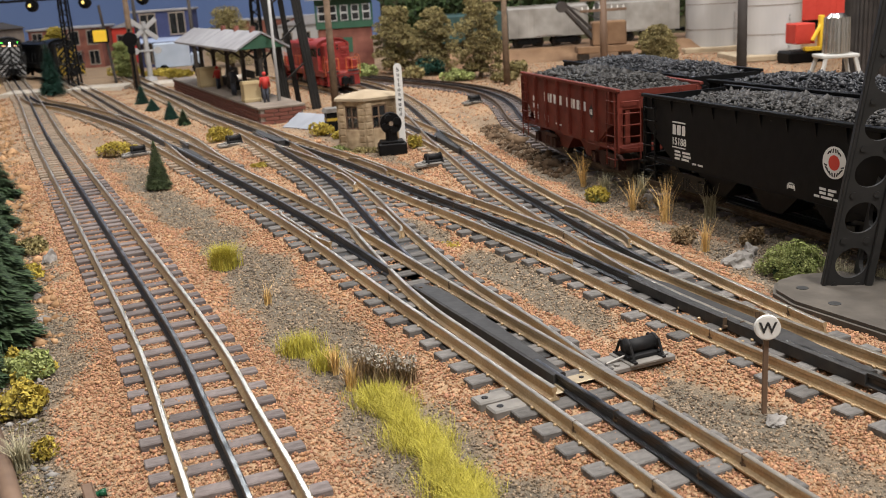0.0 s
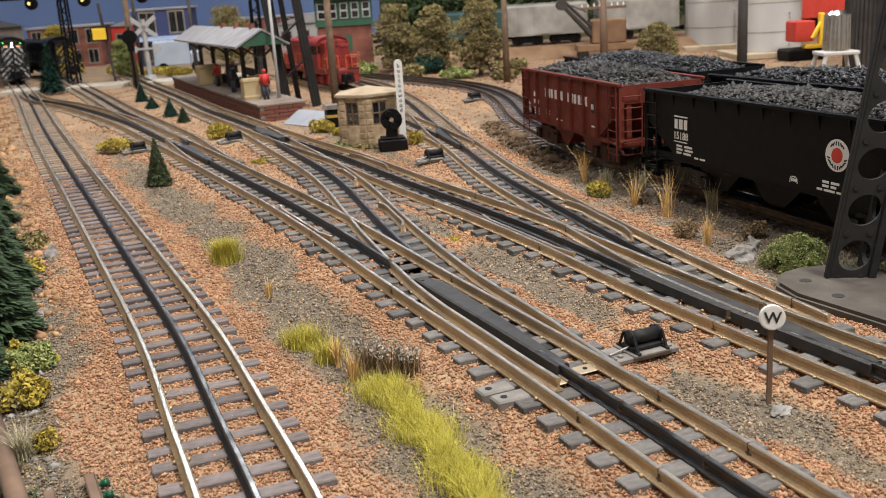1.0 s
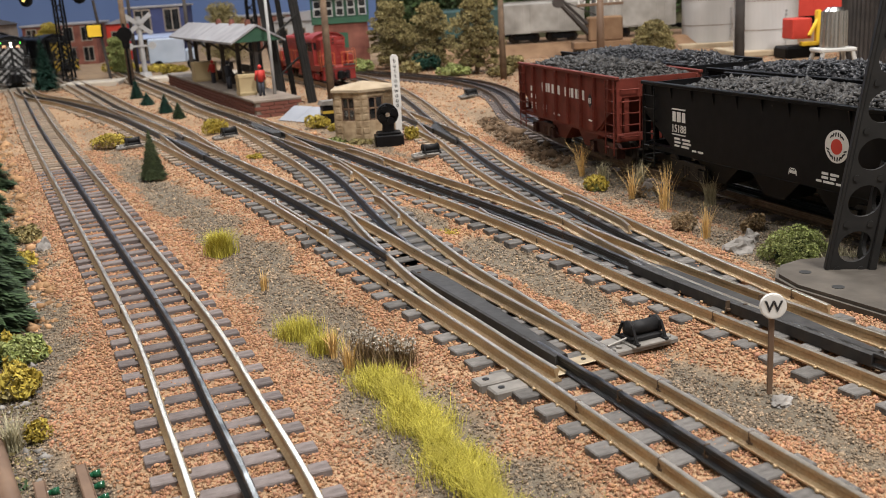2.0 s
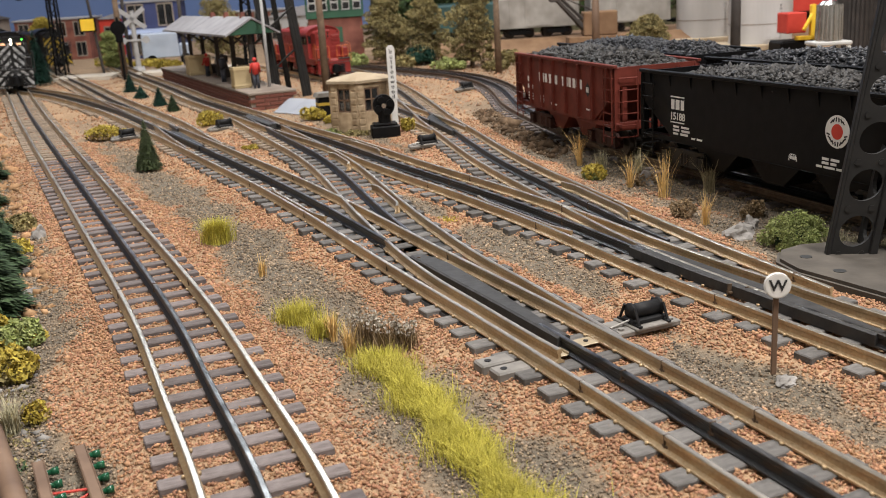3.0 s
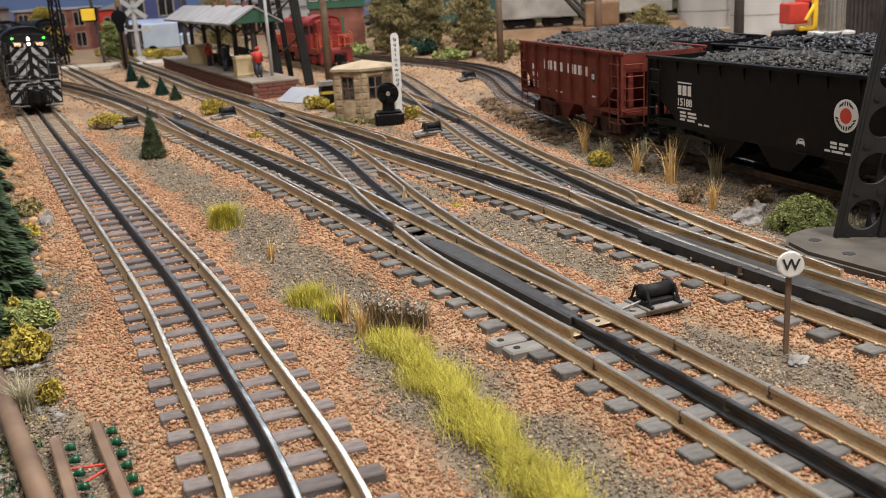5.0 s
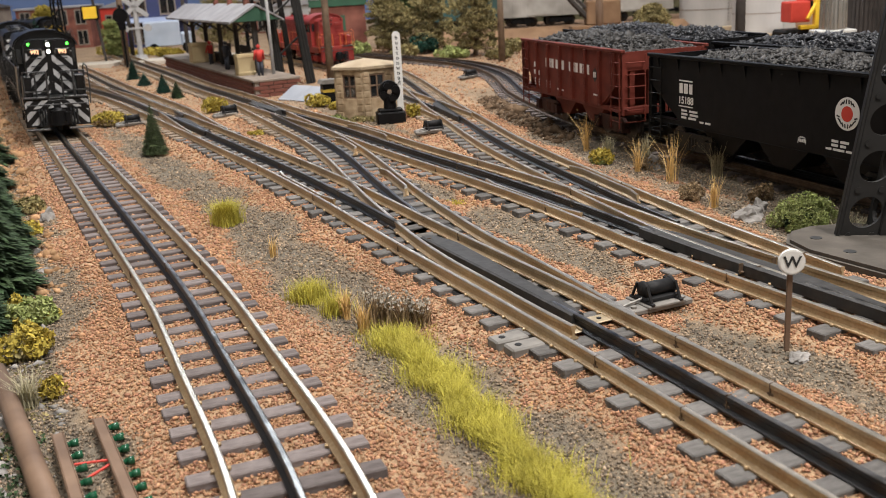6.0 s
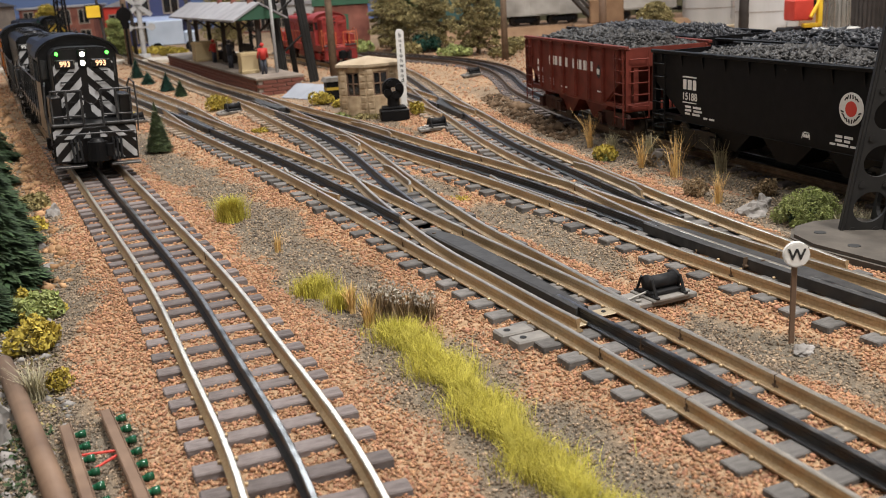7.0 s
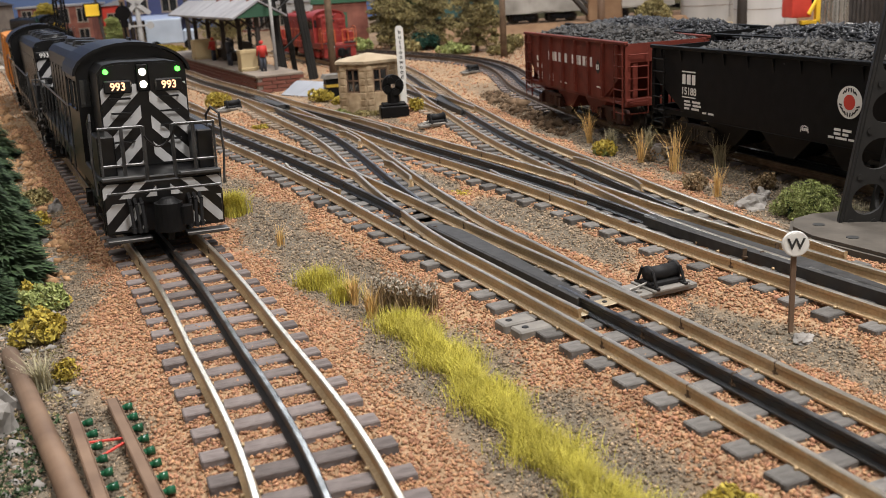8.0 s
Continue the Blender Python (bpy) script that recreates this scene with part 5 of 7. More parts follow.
def diesel(label, paint=None, lit=True, number=True, body=None, rails=None):
    """A road switcher: short high hood in front, cab, long hood; its front stands at y = 0 and it runs back along +y."""
    paint, LOCO, bar = paint or STRIPE, body or LOCO_K, rails or STEEL_D
    t = thing("diesel_locomotive", 0, 0, 0, 0, label, "locomotive", "locomotives")
    L = 11.0
    bm = bmesh.new()
    box(bm, -0.84, 0.84, 0.12, L - 0.12, 0.84, 0.96, 0.02)
    box(bm, -0.8, 0.8, 0.9, L - 0.9, 0.62, 0.84, 0.02)
    part("frame", bm, LOCO, t)
    bm = bmesh.new()
    box(bm, -0.66, 0.66, 4.2, 6.8, 0.2, 0.62, 0.1)
    part("fuel_tank", bm, LOCO, t)

    def hood(name, w, y0, y1, z1):
        b = bmesh.new()
        o = [(-w, 0.94), (w, 0.94), (w, z1 - 0.14), (w - 0.1, z1 - 0.03), (w - 0.28, z1), (-w + 0.28, z1), (-w + 0.1, z1 - 0.03), (-w, z1 - 0.14)]
        prism(b, o, y0, y1)
        bmesh.ops.bevel(b, geom=[e for e in b.edges if abs(e.verts[0].co.y - e.verts[1].co.y) < 1e-4], offset=0.03, segments=2, affect="EDGES")
        return part(name, b, LOCO, t)

    front = hood("short_hood", 0.64, 1.0, 2.0, 2.42)
    rear = hood("long_hood", 0.6, 3.5, L - 1.0, 2.42)
    bm = bmesh.new()
    prof = [(-0.84, 0.94), (0.84, 0.94), (0.84, 2.2)] + [(0.84 * math.cos(a), 2.2 + 0.42 * math.sin(a)) for a in np.linspace(0.25, math.pi - 0.25, 11)] + [(-0.84, 2.2)]
    prism(bm, prof, 2.0, 3.5)
    cab = part("cab", bm, LOCO, t)
    bm = bmesh.new()
    arc = [(0.9 * math.cos(a), 2.2 + 0.46 * math.sin(a)) for a in np.linspace(0.02, math.pi - 0.02, 15)]
    arc += [(0.86 * math.cos(a), 2.2 + 0.42 * math.sin(a)) for a in np.linspace(math.pi - 0.02, 0.02, 15)]
    prism(bm, arc, 1.88, 3.6)
    part("cab_roof", bm, LOCO, t, "curved overhanging cab roof", False)
    for sx in (-1, 1):
        for y0 in (2.2, 2.85):
            bm = bmesh.new()
            box(bm, sx * 0.838, sx * 0.85, y0, y0 + 0.48, 1.7, 2.1, 0.02)
            part("window", bm, PANE, cab, "dark side window")
        bm = bmesh.new()
        box(bm, sx * 0.66, sx * 0.8, 1.985, 2.0, 1.75, 2.15)
        part("window", bm, PANE, cab, "dark front window")
        for z in (2.05, 1.85, 1.65, 1.45):
            bm = bmesh.new()
            tube(bm, (sx * 0.35 - 0.14, 0.93, z - 0.12), (sx * 0.35 + 0.14, 0.93, z - 0.12), 0.014, seg=6)
            for e in (-0.14, 0.14):
                tube(bm, (sx * 0.35 + e, 0.93, z - 0.12), (sx * 0.35 + e, 1.0, z - 0.12), 0.012, seg=5)
            part("grab_iron", bm, LOCO, front)
        # long hood doors and louvres, radiator grilles
        for k in range(9):
            bm = bmesh.new()
            y0 = 3.75 + k * 0.66
            box(bm, sx * 0.598, sx * 0.615, y0, y0 + 0.58, 1.05, 2.05, 0.008)
            part("hood_door", bm, LOCO, rear)
        # railings: posts and handrail with stanchions
        bm = bmesh.new()
        for k in range(8):
            y0 = 3.7 + k * 0.9
            tube(bm, (sx * 0.84, y0, 0.6), (sx * 0.84, y0, 1.62), 0.016, seg=6)
        tube(bm, (sx * 0.84, 3.7, 1.62), (sx * 0.84, 10.0, 1.62), 0.018, seg=6)
        part("side_railing", bm, bar, t)
        for y0, e in ((0.15, 1), (L - 0.15, -1)):
            bm = bmesh.new()
            for k in range(5):
                tread = bmesh.new()
                box(tread, sx * 0.55, sx * 0.86, min(y0, y0 + e * 0.5), max(y0, y0 + e * 0.5), 0.22 + k * 0.17, 0.25 + k * 0.17)
                part("step", tread, LOCO, t)
            box(bm, sx * 0.84, sx * 0.86, min(y0, y0 + e * 0.03), max(y0, y0 + e * 0.03), 0.2, 0.95)
            part("step_side", bm, LOCO, t)
            bm = bmesh.new()
            pts = [(0.9, 0.0, 0.75), (0.93, 0.0, 1.2), (0.9, 0.0, 1.72), (0.86, 0.35, 1.78), (0.86, 0.75, 1.62)]
            for p, q in zip(pts, pts[1:]):
                tube(bm, (sx * p[0], y0 + e * p[1], p[2]), (sx * q[0], y0 + e * q[1], q[2]), 0.018, seg=6)
            tube(bm, (sx * 0.86, y0 + e * 0.7, 0.95), (sx * 0.86, y0 + e * 0.7, 1.65), 0.016, seg=6)
            part("corner_handrail", bm, bar, t)
    # both ends: pilot, footboards, coupler, end railings, striped sheets
    for y0, e in ((0.0, 1), (L, -1)):
        ya, yb = y0 + e * 0.1, y0 + e * 0.16
        bm = bmesh.new()
        box(bm, -0.84, 0.84, min(ya, yb), max(ya, yb), 0.2, 0.9, 0.02)
        part("pilot", bm, LOCO, t)
        for sx in (-1, 1):
            xa, xb = sorted((sx * 0.3, sx * 0.82))
            chevrons(t, xa, xb, 0.25, 0.62, -1.0 * sx, 0.36, 0.17, ya - e * 0.012, ya + e * 0.002, paint, 0.1)
            bm = bmesh.new()
            box(bm, min(sx * 0.25, sx * 0.86), max(sx * 0.25, sx * 0.86), min(y0 - e * 0.12, y0 + e * 0.1), max(y0 - e * 0.12, y0 + e * 0.1), 0.12, 0.17, 0.01)
            part("footboard", bm, STEEL_D, t, "black footboard with pale edge")
            bm = bmesh.new()
            box(bm, min(sx * 0.25, sx * 0.86), max(sx * 0.25, sx * 0.86), min(y0 - e * 0.125, y0 - e * 0.118), max(y0 - e * 0.125, y0 - e * 0.118), 0.158, 0.168)
            part("footboard_edge", bm, paint, t)
            bm = bmesh.new()
            for px in (0.2, 0.5, 0.8):
                tube(bm, (sx * px, y0 + e * 0.14, 0.9), (sx * px, y0 + e * 0.14, 1.62), 0.03 if px < 0.6 else 0.018, seg=6)
            for z in (1.62, 1.12):
                tube(bm, (sx * 0.2, y0 + e * 0.14, z), (sx * 0.82, y0 + e * 0.14, z), 0.02, seg=6)
            part("end_railing", bm, bar, t)
            bm = bmesh.new()
            box(bm, min(sx * 0.58, sx * 0.82), max(sx * 0.58, sx * 0.82), min(y0 + e * 0.3, y0 + e * 0.95), max(y0 + e * 0.3, y0 + e * 0.95), 0.95, 1.5, 0.02)
            part("step_box", bm, LOCO, t)
            for px in (0.34, 0.42, 0.5):
                bm = bmesh.new()
                tube(bm, (sx * px, y0 + e * 0.1, 0.66), (sx * px, y0 - e * 0.03, 0.6), 0.028, seg=7)
                tube(bm, (sx * px, y0 - e * 0.03, 0.6), (sx * (px - 0.02), y0 - e * 0.06, 0.27), 0.026, seg=7)
                tube(bm, (sx * (px - 0.02), y0 - e * 0.06, 0.3), (sx * (px - 0.02), y0 - e * 0.06, 0.23), 0.036, seg=7)
                part("air_hose", bm, PLASTIC, t)
            xa, xb = sorted((sx * 0.1, sx * 0.84))
            chevrons(t, xa, xb, 0.68, 0.89, -0.9 * sx, 0.34, 0.15, ya - e * 0.012, ya + e * 0.002, paint)
            bm = bmesh.new()
            box(bm, min(sx * 0.24, sx * 0.84), max(sx * 0.24, sx * 0.84), min(y0 + e * 0.02, y0 + e * 0.2), max(y0 + e * 0.02, y0 + e * 0.2), 0.935, 0.985, 0.012)
            part("deck_edge", bm, STEEL_D, t, "grey deck edge")
        bm = bmesh.new()
        tube(bm, (-0.8, y0 - e * 0.04, 0.78), (0.8, y0 - e * 0.04, 0.78), 0.018, seg=6)
        for px in (-0.78, 0.78, -0.25, 0.25):
            tube(bm, (px, y0 - e * 0.04, 0.78), (px, y0 + e * 0.12, 0.72), 0.014, seg=5)
        part("cut_lever", bm, STEEL_D, t)
        coupler(t, y0 + e * 0.2, -e, 0.48, True)
        bm = bmesh.new()
        for k in range(9):
            a0 = (k - 4) / 4
            tube(bm, (0.2 * a0, y0 + e * 0.12, 1.5 - 0.16 * (1 - a0 * a0)), (0.2 * (a0 + 0.25), y0 + e * 0.12, 1.5 - 0.16 * (1 - (a0 + 0.25) ** 2)), 0.016, seg=5)
        part("safety_chain", bm, LOCO, t)
        yh = 1.0 if e == 1 else L - 1.0
        h_of = front if e == 1 else rear
        wd = 0.62 if e == 1 else 0.58
        for sx in (-1, 1):
            xa, xb = sorted((sx * 0.07, sx * wd))
            chevrons(h_of, xa, xb, 1.0, 2.12, -0.95 * sx, 0.37, 0.18, yh - e * 0.014, yh + e * 0.002, paint, 0.12)
            bm = bmesh.new()
            box(bm, min(sx * 0.17, sx * 0.57), max(sx * 0.17, sx * 0.57), min(yh - e * 0.06, yh), max(yh - e * 0.06, yh), 2.0, 2.18, 0.02)
            nb = part("number_board", bm, LOCO, h_of, "black number board with lit numerals")
            if number:
                letters("993", 0.15, facing(sx * 0.37, yh - e * 0.066, 2.09, 0 if e == 1 else 180), BOARD if (lit and e == 1) else WHITE, nb, "numerals", "glowing numerals")
            bm = bmesh.new()
            tube(bm, (sx * 0.52, yh - e * 0.05, 2.3), (sx * 0.52, yh + e * 0.02, 2.3), 0.036, seg=12)
            part("class_light", bm, LAMP_G if (lit and e == 1) else PANE, h_of, "green class light")
        bm = bmesh.new()
        box(bm, -0.1, 0.1, min(yh - e * 0.04, yh), max(yh - e * 0.04, yh), 2.0, 2.4, 0.03)
        hl = part("headlight_housing", bm, LOCO, h_of)
        for z in (2.28, 2.11):
            bm = bmesh.new()
            tube(bm, (0, yh - e * 0.055, z), (0, yh - e * 0.03, z), 0.05, seg=16)
            part("headlight", bm, LAMP_W if (lit and e == 1) else PANE, hl, "bright white headlight")
    for k in range(4):
        bm = bmesh.new()
        tube(bm, (0, 4.4 + k * 1.5, 2.4), (0, 4.4 + k * 1.5, 2.52), 0.34, 0.3, 18)
        part("roof_fan", bm, LOCO, t)
    bm = bmesh.new()
    box(bm, -0.3, 0.3, 3.7, 9.6, 2.4, 2.45, 0.01)
    box(bm, 0.1, 0.14, 2.6, 2.9, 2.62, 2.7, 0.01)
    part("roof_hatch", bm, LOCO, t)
    for y0 in (2.0, L - 2.0):
        truck(t, y0, LOCO)
    return t


loco = diesel("black diesel locomotive with white chevron stripes and lit headlight")
loco_rear = diesel("second black diesel locomotive coupled behind, unlit", None, False)
ORANGE = mat("orange_boxcar_paint", (0.5, 0.17, 0.02), (0.58, 0.22, 0.035), 60, 0.6, 0, 0.1, dirt=0.25, big=30)


def boxcar(label, paint, l=8.0, top=2.55):
    t = thing("boxcar", 0, 0, 0, 0, label, "boxcar", "freight cars")
    bm = bmesh.new()
    prism(bm, [(-0.95, 0.6), (0.95, 0.6), (0.95, top - 0.15), (0, top), (-0.95, top - 0.15)], 0.1, l - 0.1)
    part("body", bm, paint, t)
    for sx in (-1, 1):
        bm = bmesh.new()
        box(bm, sx * 0.94, sx * 0.99, l / 2 - 0.9, l / 2 + 0.9, 0.68, top - 0.25, 0.01)
        part("door", bm, paint, t)
        for k in range(10):
            bm = bmesh.new()
            y0 = 0.25 + k * (l - 0.5) / 9
            box(bm, sx * 0.94, sx * 0.97, y0 - 0.03, y0 + 0.03, 0.62, top - 0.17, 0.008)
            part("rib", bm, paint, t)
    bm = bmesh.new()
    box(bm, -0.2, 0.2, 0, l, top - 0.01, top + 0.04, 0.01)
    part("roof_walk", bm, paint, t)
    for y0, e in ((0.1, 1), (l - 0.1, -1)):
        coupler(t, y0, -e)
        truck(t, y0 + e * 1.3, BLACK)
    return t


trailing = boxcar("orange boxcar coupled behind the locomotives", ORANGE)


# ---- steel tower leg on its footing ----
def tower():
    t = thing("steel_tower_leg", 5.78, 13.35, -0.16, -8, "black riveted steel tower leg with round lightening holes", "steel tower")
    wide, step, n = 0.64, 0.66, 9

    def plate(depth_axis):
        bm = bmesh.new()
        seg = 24
        for k in range(n):
            zc, r = 0.34 + k * step, 0.225
            rings = []
            for d in (0.0, 0.06):
                for mode in ("out", "in", "lip"):
                    ring = []
                    for i in range(seg):
                        a = 2 * math.pi * i / seg + math.pi / 4
                        ca, sa = math.cos(a), math.sin(a)
                        if mode == "out":
                            q = max(abs(ca), abs(sa))
                            u, w = ca / q * wide / 2, sa / q * step / 2
                        else:
                            rr = r if mode == "in" else r + 0.035
                            u, w = ca * rr, sa * rr
                        ring.append((u + wide / 2, w + zc, d))
                    rings.append(ring)
            put = (lambda u, w, d: (u, d, w)) if depth_axis == "y" else (lambda u, w, d: (wide - d, u, w))
            vs = [[bm.verts.new(put(*p)) for p in ring] for ring in rings]
            fo, fi, fl, bo, bi, bl = vs
            for i in range(seg):
                j = (i + 1) % seg
                for a, b in ((fo, fi), (fi, bi), (bi, bo), (bo, fo)):
                    bm.faces.new((a[i], a[j], b[j], b[i]))
            for ring in (fl, bl):
                for v in ring:
                    bm.verts.remove(v)
        bmesh.ops.remove_doubles(bm, verts=bm.verts, dist=0.0005)
        bmesh.ops.recalc_face_normals(bm, faces=bm.faces)
        return bm

    def lean(bm):
        for v in bm.verts:
            v.co.x += 0.17 * v.co.z
            v.co.y += 0.05 * v.co.z
        return bm

    part("front_plate", lean(plate("y")), TOWER, t)
    part("side_plate", lean(plate("x")), TOWER, t)
    for x0, x1, y0, y1 in ((-0.03, 0.03, -0.03, 0.1), (wide - 0.08, wide + 0.03, -0.05, 0.03), (wide - 0.06, wide + 0.03, wide - 0.06, wide + 0.02)):
        bm = bmesh.new()
        box(bm, x0, x1, y0, y1, 0, n * step, 0.015)
        part("flange", lean(bm), TOWER, t)
    for k in range(n + 1):
        for u in (0.14, wide - 0.18):
            bm = bmesh.new()
            tube(bm, (u, -0.02, k * step + 0.01), (u, 0.0, k * step + 0.01), 0.045, seg=10)
            part("rivet", lean(bm), TOWER, t)


TOWER = mat("tower_black", (0.007, 0.0065, 0.006), (0.014, 0.013, 0.012), 120, 0.6, 0, 0.25, dirt=0.3, spec=0.4)
CONCRETE = mat("weathered_concrete", (0.055, 0.047, 0.038), (0.095, 0.082, 0.067), 70, 0.9, 0, 0.35, big=25, dirt=0.3)
tower()


def footing():
    t = thing("tower_footing", 0, 0, 0, 0, "grey-brown concrete footing with bolt holes", "footing")
    bm = bmesh.new()
    o = [(5.2, 13.75), (5.02, 13.3), (5.1, 12.75), (5.85, 11.3), (6.65, 9.7), (7.9, 10.3), (7.3, 12.2), (6.7, 13.7), (6.3, 14.05), (5.6, 14.0)]
    prism(bm, o, -0.45, -0.15, axis="z")
    bmesh.ops.bevel(bm, geom=[e for e in bm.edges if all(v.co.z > -0.2 for v in e.verts)], offset=0.05, segments=2, affect="EDGES")
    slab = part("slab", bm, CONCRETE, t)
    for x, y in ((5.45, 13.3), (5.62, 12.55), (6.05, 11.75), (6.5, 10.7)):
        bm = bmesh.new()
        tube(bm, (x, y, -0.152), (x, y, -0.144), 0.085, seg=18)
        part("bolt_hole", bm, INK, slab, "dark bolt hole")


footing()

# ---- signal, name post and shanty ----
STONEWALL = mat("stone_block_wall", (0.3, 0.21, 0.12), (0.55, 0.43, 0.28), 140, 0.9, 0, 0.7, bscale=90, big=40, dirt=0.45)
ROOF_T = mat("tan_roof", (0.36, 0.28, 0.18), (0.48, 0.39, 0.27), 60, 0.9, 0, 0.5, dirt=0.35)


def dwarf_signal():
    t = thing("dwarf_signal", -1.2, 28.5, -0.3, 8, "black dwarf signal with a round lamp head", "railway signal")
    bm = bmesh.new()
    box(bm, -0.42, 0.42, -0.3, 0.3, 0, 0.34, 0.03)
    box(bm, -0.36, 0.36, -0.24, 0.24, 0.34, 0.42, 0.03)
    part("base", bm, BLACK, t)
    bm = bmesh.new()
    tube(bm, (0, 0, 0.4), (0, 0, 0.8), 0.19, 0.17, 14)
    part("mast", bm, BLACK, t)
    bm = bmesh.new()
    tube(bm, (0, -0.12, 0.92), (0, 0.12, 0.92), 0.32, seg=32)
    tube(bm, (0, 0.1, 0.92), (0, 0.22, 0.92), 0.27, 0.18, 24)
    head = part("head", bm, BLACK, t)
    for k in range(4):
        a = k * math.pi / 2 + 0.4
        c = (0.19 * math.cos(a), 0.92 + 0.19 * math.sin(a))
        bm = bmesh.new()
        tube(bm, (c[0], -0.24, c[1]), (c[0], -0.12, c[1]), 0.1, seg=14)
        part("lens_hood", bm, BLACK, head)
    bm = bmesh.new()
    tube(bm, (0, -0.15, 0.92), (0, -0.12, 0.92), 0.07, seg=14)
    part("lens", bm, SILVER, head)


dwarf_signal()


def name_post():
    t = thing("name_post", -0.92, 29.4, -0.3, 6, "tall white wooden post with black lettering", "station post")
    bm = bmesh.new()
    prism(bm, [(-0.1, 0.95), (0.1, 0.95), (0.12, 1.02), (0.12, 2.5), (0.06, 2.58), (-0.06, 2.58), (-0.12, 2.5), (-0.12, 1.02)], -0.05, 0.05)
    board = part("board", bm, WHITE, t)
    bm = bmesh.new()
    box(bm, -0.1, 0.1, -0.05, 0.05, 0, 0.95, 0.02)
    part("post", bm, WHITE, t)
    for k, c in enumerate("buttonwood"):
        letters(c, 0.17, facing(0, -0.055, 2.4 - k * 0.148, 0), INK, board)


name_post()


def shanty():
    t = thing("crossing_shanty", -2.0, 30.5, -0.3, 14, "small stone block shanty with a tan roof", "shanty")
    n, r = 6, 0.98
    pts = [(r * math.cos(2 * math.pi * k / n + 0.25), r * 0.95 * math.sin(2 * math.pi * k / n + 0.25)) for k in range(n)]
    for k in range(n):
        a, b = Vector((*pts[k], 0)), Vector((*pts[(k + 1) % n], 0))
        d = b - a
        w = d.length
        m = Matrix.Translation(a) @ Matrix.Rotation(math.atan2(d.y, d.x), 4, "Z")
        bm = bmesh.new()
        for x0, x1, z0, z1 in ((0, 0.24, 0, 1.5), (w - 0.24, w, 0, 1.5), (0.24, w - 0.24, 0, 0.62), (0.24, w - 0.24, 1.34, 1.5)):
            box(bm, x0, x1, -0.03, 0.06, z0, z1, 0.01, m=m)
        wall = part("wall", bm, STONEWALL, t)
        bm = bmesh.new()
        box(bm, 0.24, w - 0.24, 0.03, 0.04, 0.62, 1.34, m=m)
        part("pane", bm, PANE, wall, "dark window pane")
        bm = bmesh.new()
        for x0 in (0.24, w - 0.28, w / 2 - 0.02):
            box(bm, x0, x0 + 0.04, 0.0, 0.05, 0.62, 1.34, m=m)
        for z in (0.62, 0.97, 1.3):
            box(bm, 0.24, w - 0.24, 0.0, 0.05, z, z + 0.04, m=m)
        part("window_frame", bm, WOOD, wall)
        # stone blocks standing proud
        rg = random.Random(k)
        for i in range(7):
            for side in (0.0, w - 0.22):
                bm = bmesh.new()
                z = 0.02 + i * 0.21
                box(bm, side + rg.uniform(0, 0.03), side + 0.22 - rg.uniform(0, 0.03), -0.05, 0.0, z, z + 0.18, 0.02, m=m)
                part("stone_block", bm, STONEWALL, wall)
    bm = bmesh.new()
    lo = [bm.verts.new((x * 1.14, y * 1.14, 1.5)) for x, y in pts]
    mid = [bm.verts.new((x * 1.14, y * 1.14, 1.58)) for x, y in pts]
    top = bm.verts.new((0, 0, 1.78))
    bm.faces.new(lo)
    for k in range(n):
        j = (k + 1) % n
        bm.faces.new((lo[k], lo[j], mid[j], mid[k]))
        bm.faces.new((mid[k], mid[j], top))
    bmesh.ops.recalc_face_normals(bm, faces=bm.faces)
    part("roof", bm, ROOF_T, t)


shanty()
bush(-2.2, 29.1, 0.45, 0.22, 700, 0.05, LEAF_O, "olive weeds at the foot of the shanty")
bush(-2.9, 30.0, 0.35, 0.22, 500, 0.05, LEAF, "green weeds at the foot of the shanty")
bush(-0.55, 28.9, 0.22, 0.45, 500, 0.05, LEAF_Y, "ochre weeds beside the signal", stems=False)
bush(-3.9, 33.6, 0.45, 0.55, 700, 0.06, LEAF_Y, "ochre weeds beside metal sheets")
bush(-3.2, 32.6, 0.3, 0.3, 400, 0.06, LEAF_Y, "ochre weeds by the shanty")
GALV = mat("grey_painted_sheet", (0.26, 0.28, 0.32), (0.34, 0.36, 0.41), 30, 0.6, 0.1, 0.05, dirt=0.2)


def sheets():
    for k in range(2):
        t = thing("metal_sheet", -5.35 + k * 0.75, 36.0 - k * 0.75, -0.32, -42, "pale grey metal sheet leaning on the ground", "metal sheet", "metal sheets")
        bm = bmesh.new()
        box(bm, -0.5, 0.5, -0.02, 0.02, 0, 0.95, 0.008, m=Matrix.Rotation(radians(-62), 4, "X"))
        part("sheet", bm, GALV, t)


sheets()


def drum():
    t = thing("relay_box", -3.55, 34.2, -0.3, 20, "dark relay box with a grey top and yellow band", "relay box")
    bm = bmesh.new()
    box(bm, -0.26, 0.26, -0.22, 0.22, 0, 0.7, 0.02)
    part("case", bm, BLACK, t)
    bm = bmesh.new()
    prism(bm, [(-0.34, 0.7), (0.34, 0.7), (0.26, 0.84), (-0.26, 0.84)], -0.3, 0.3)
    part("lid", bm, PLATE, t)
    bm = bmesh.new()
    box(bm, -0.27, 0.27, -0.23, 0.23, 0.4, 0.5)
    part("band", bm, YELLOW, t)


drum()

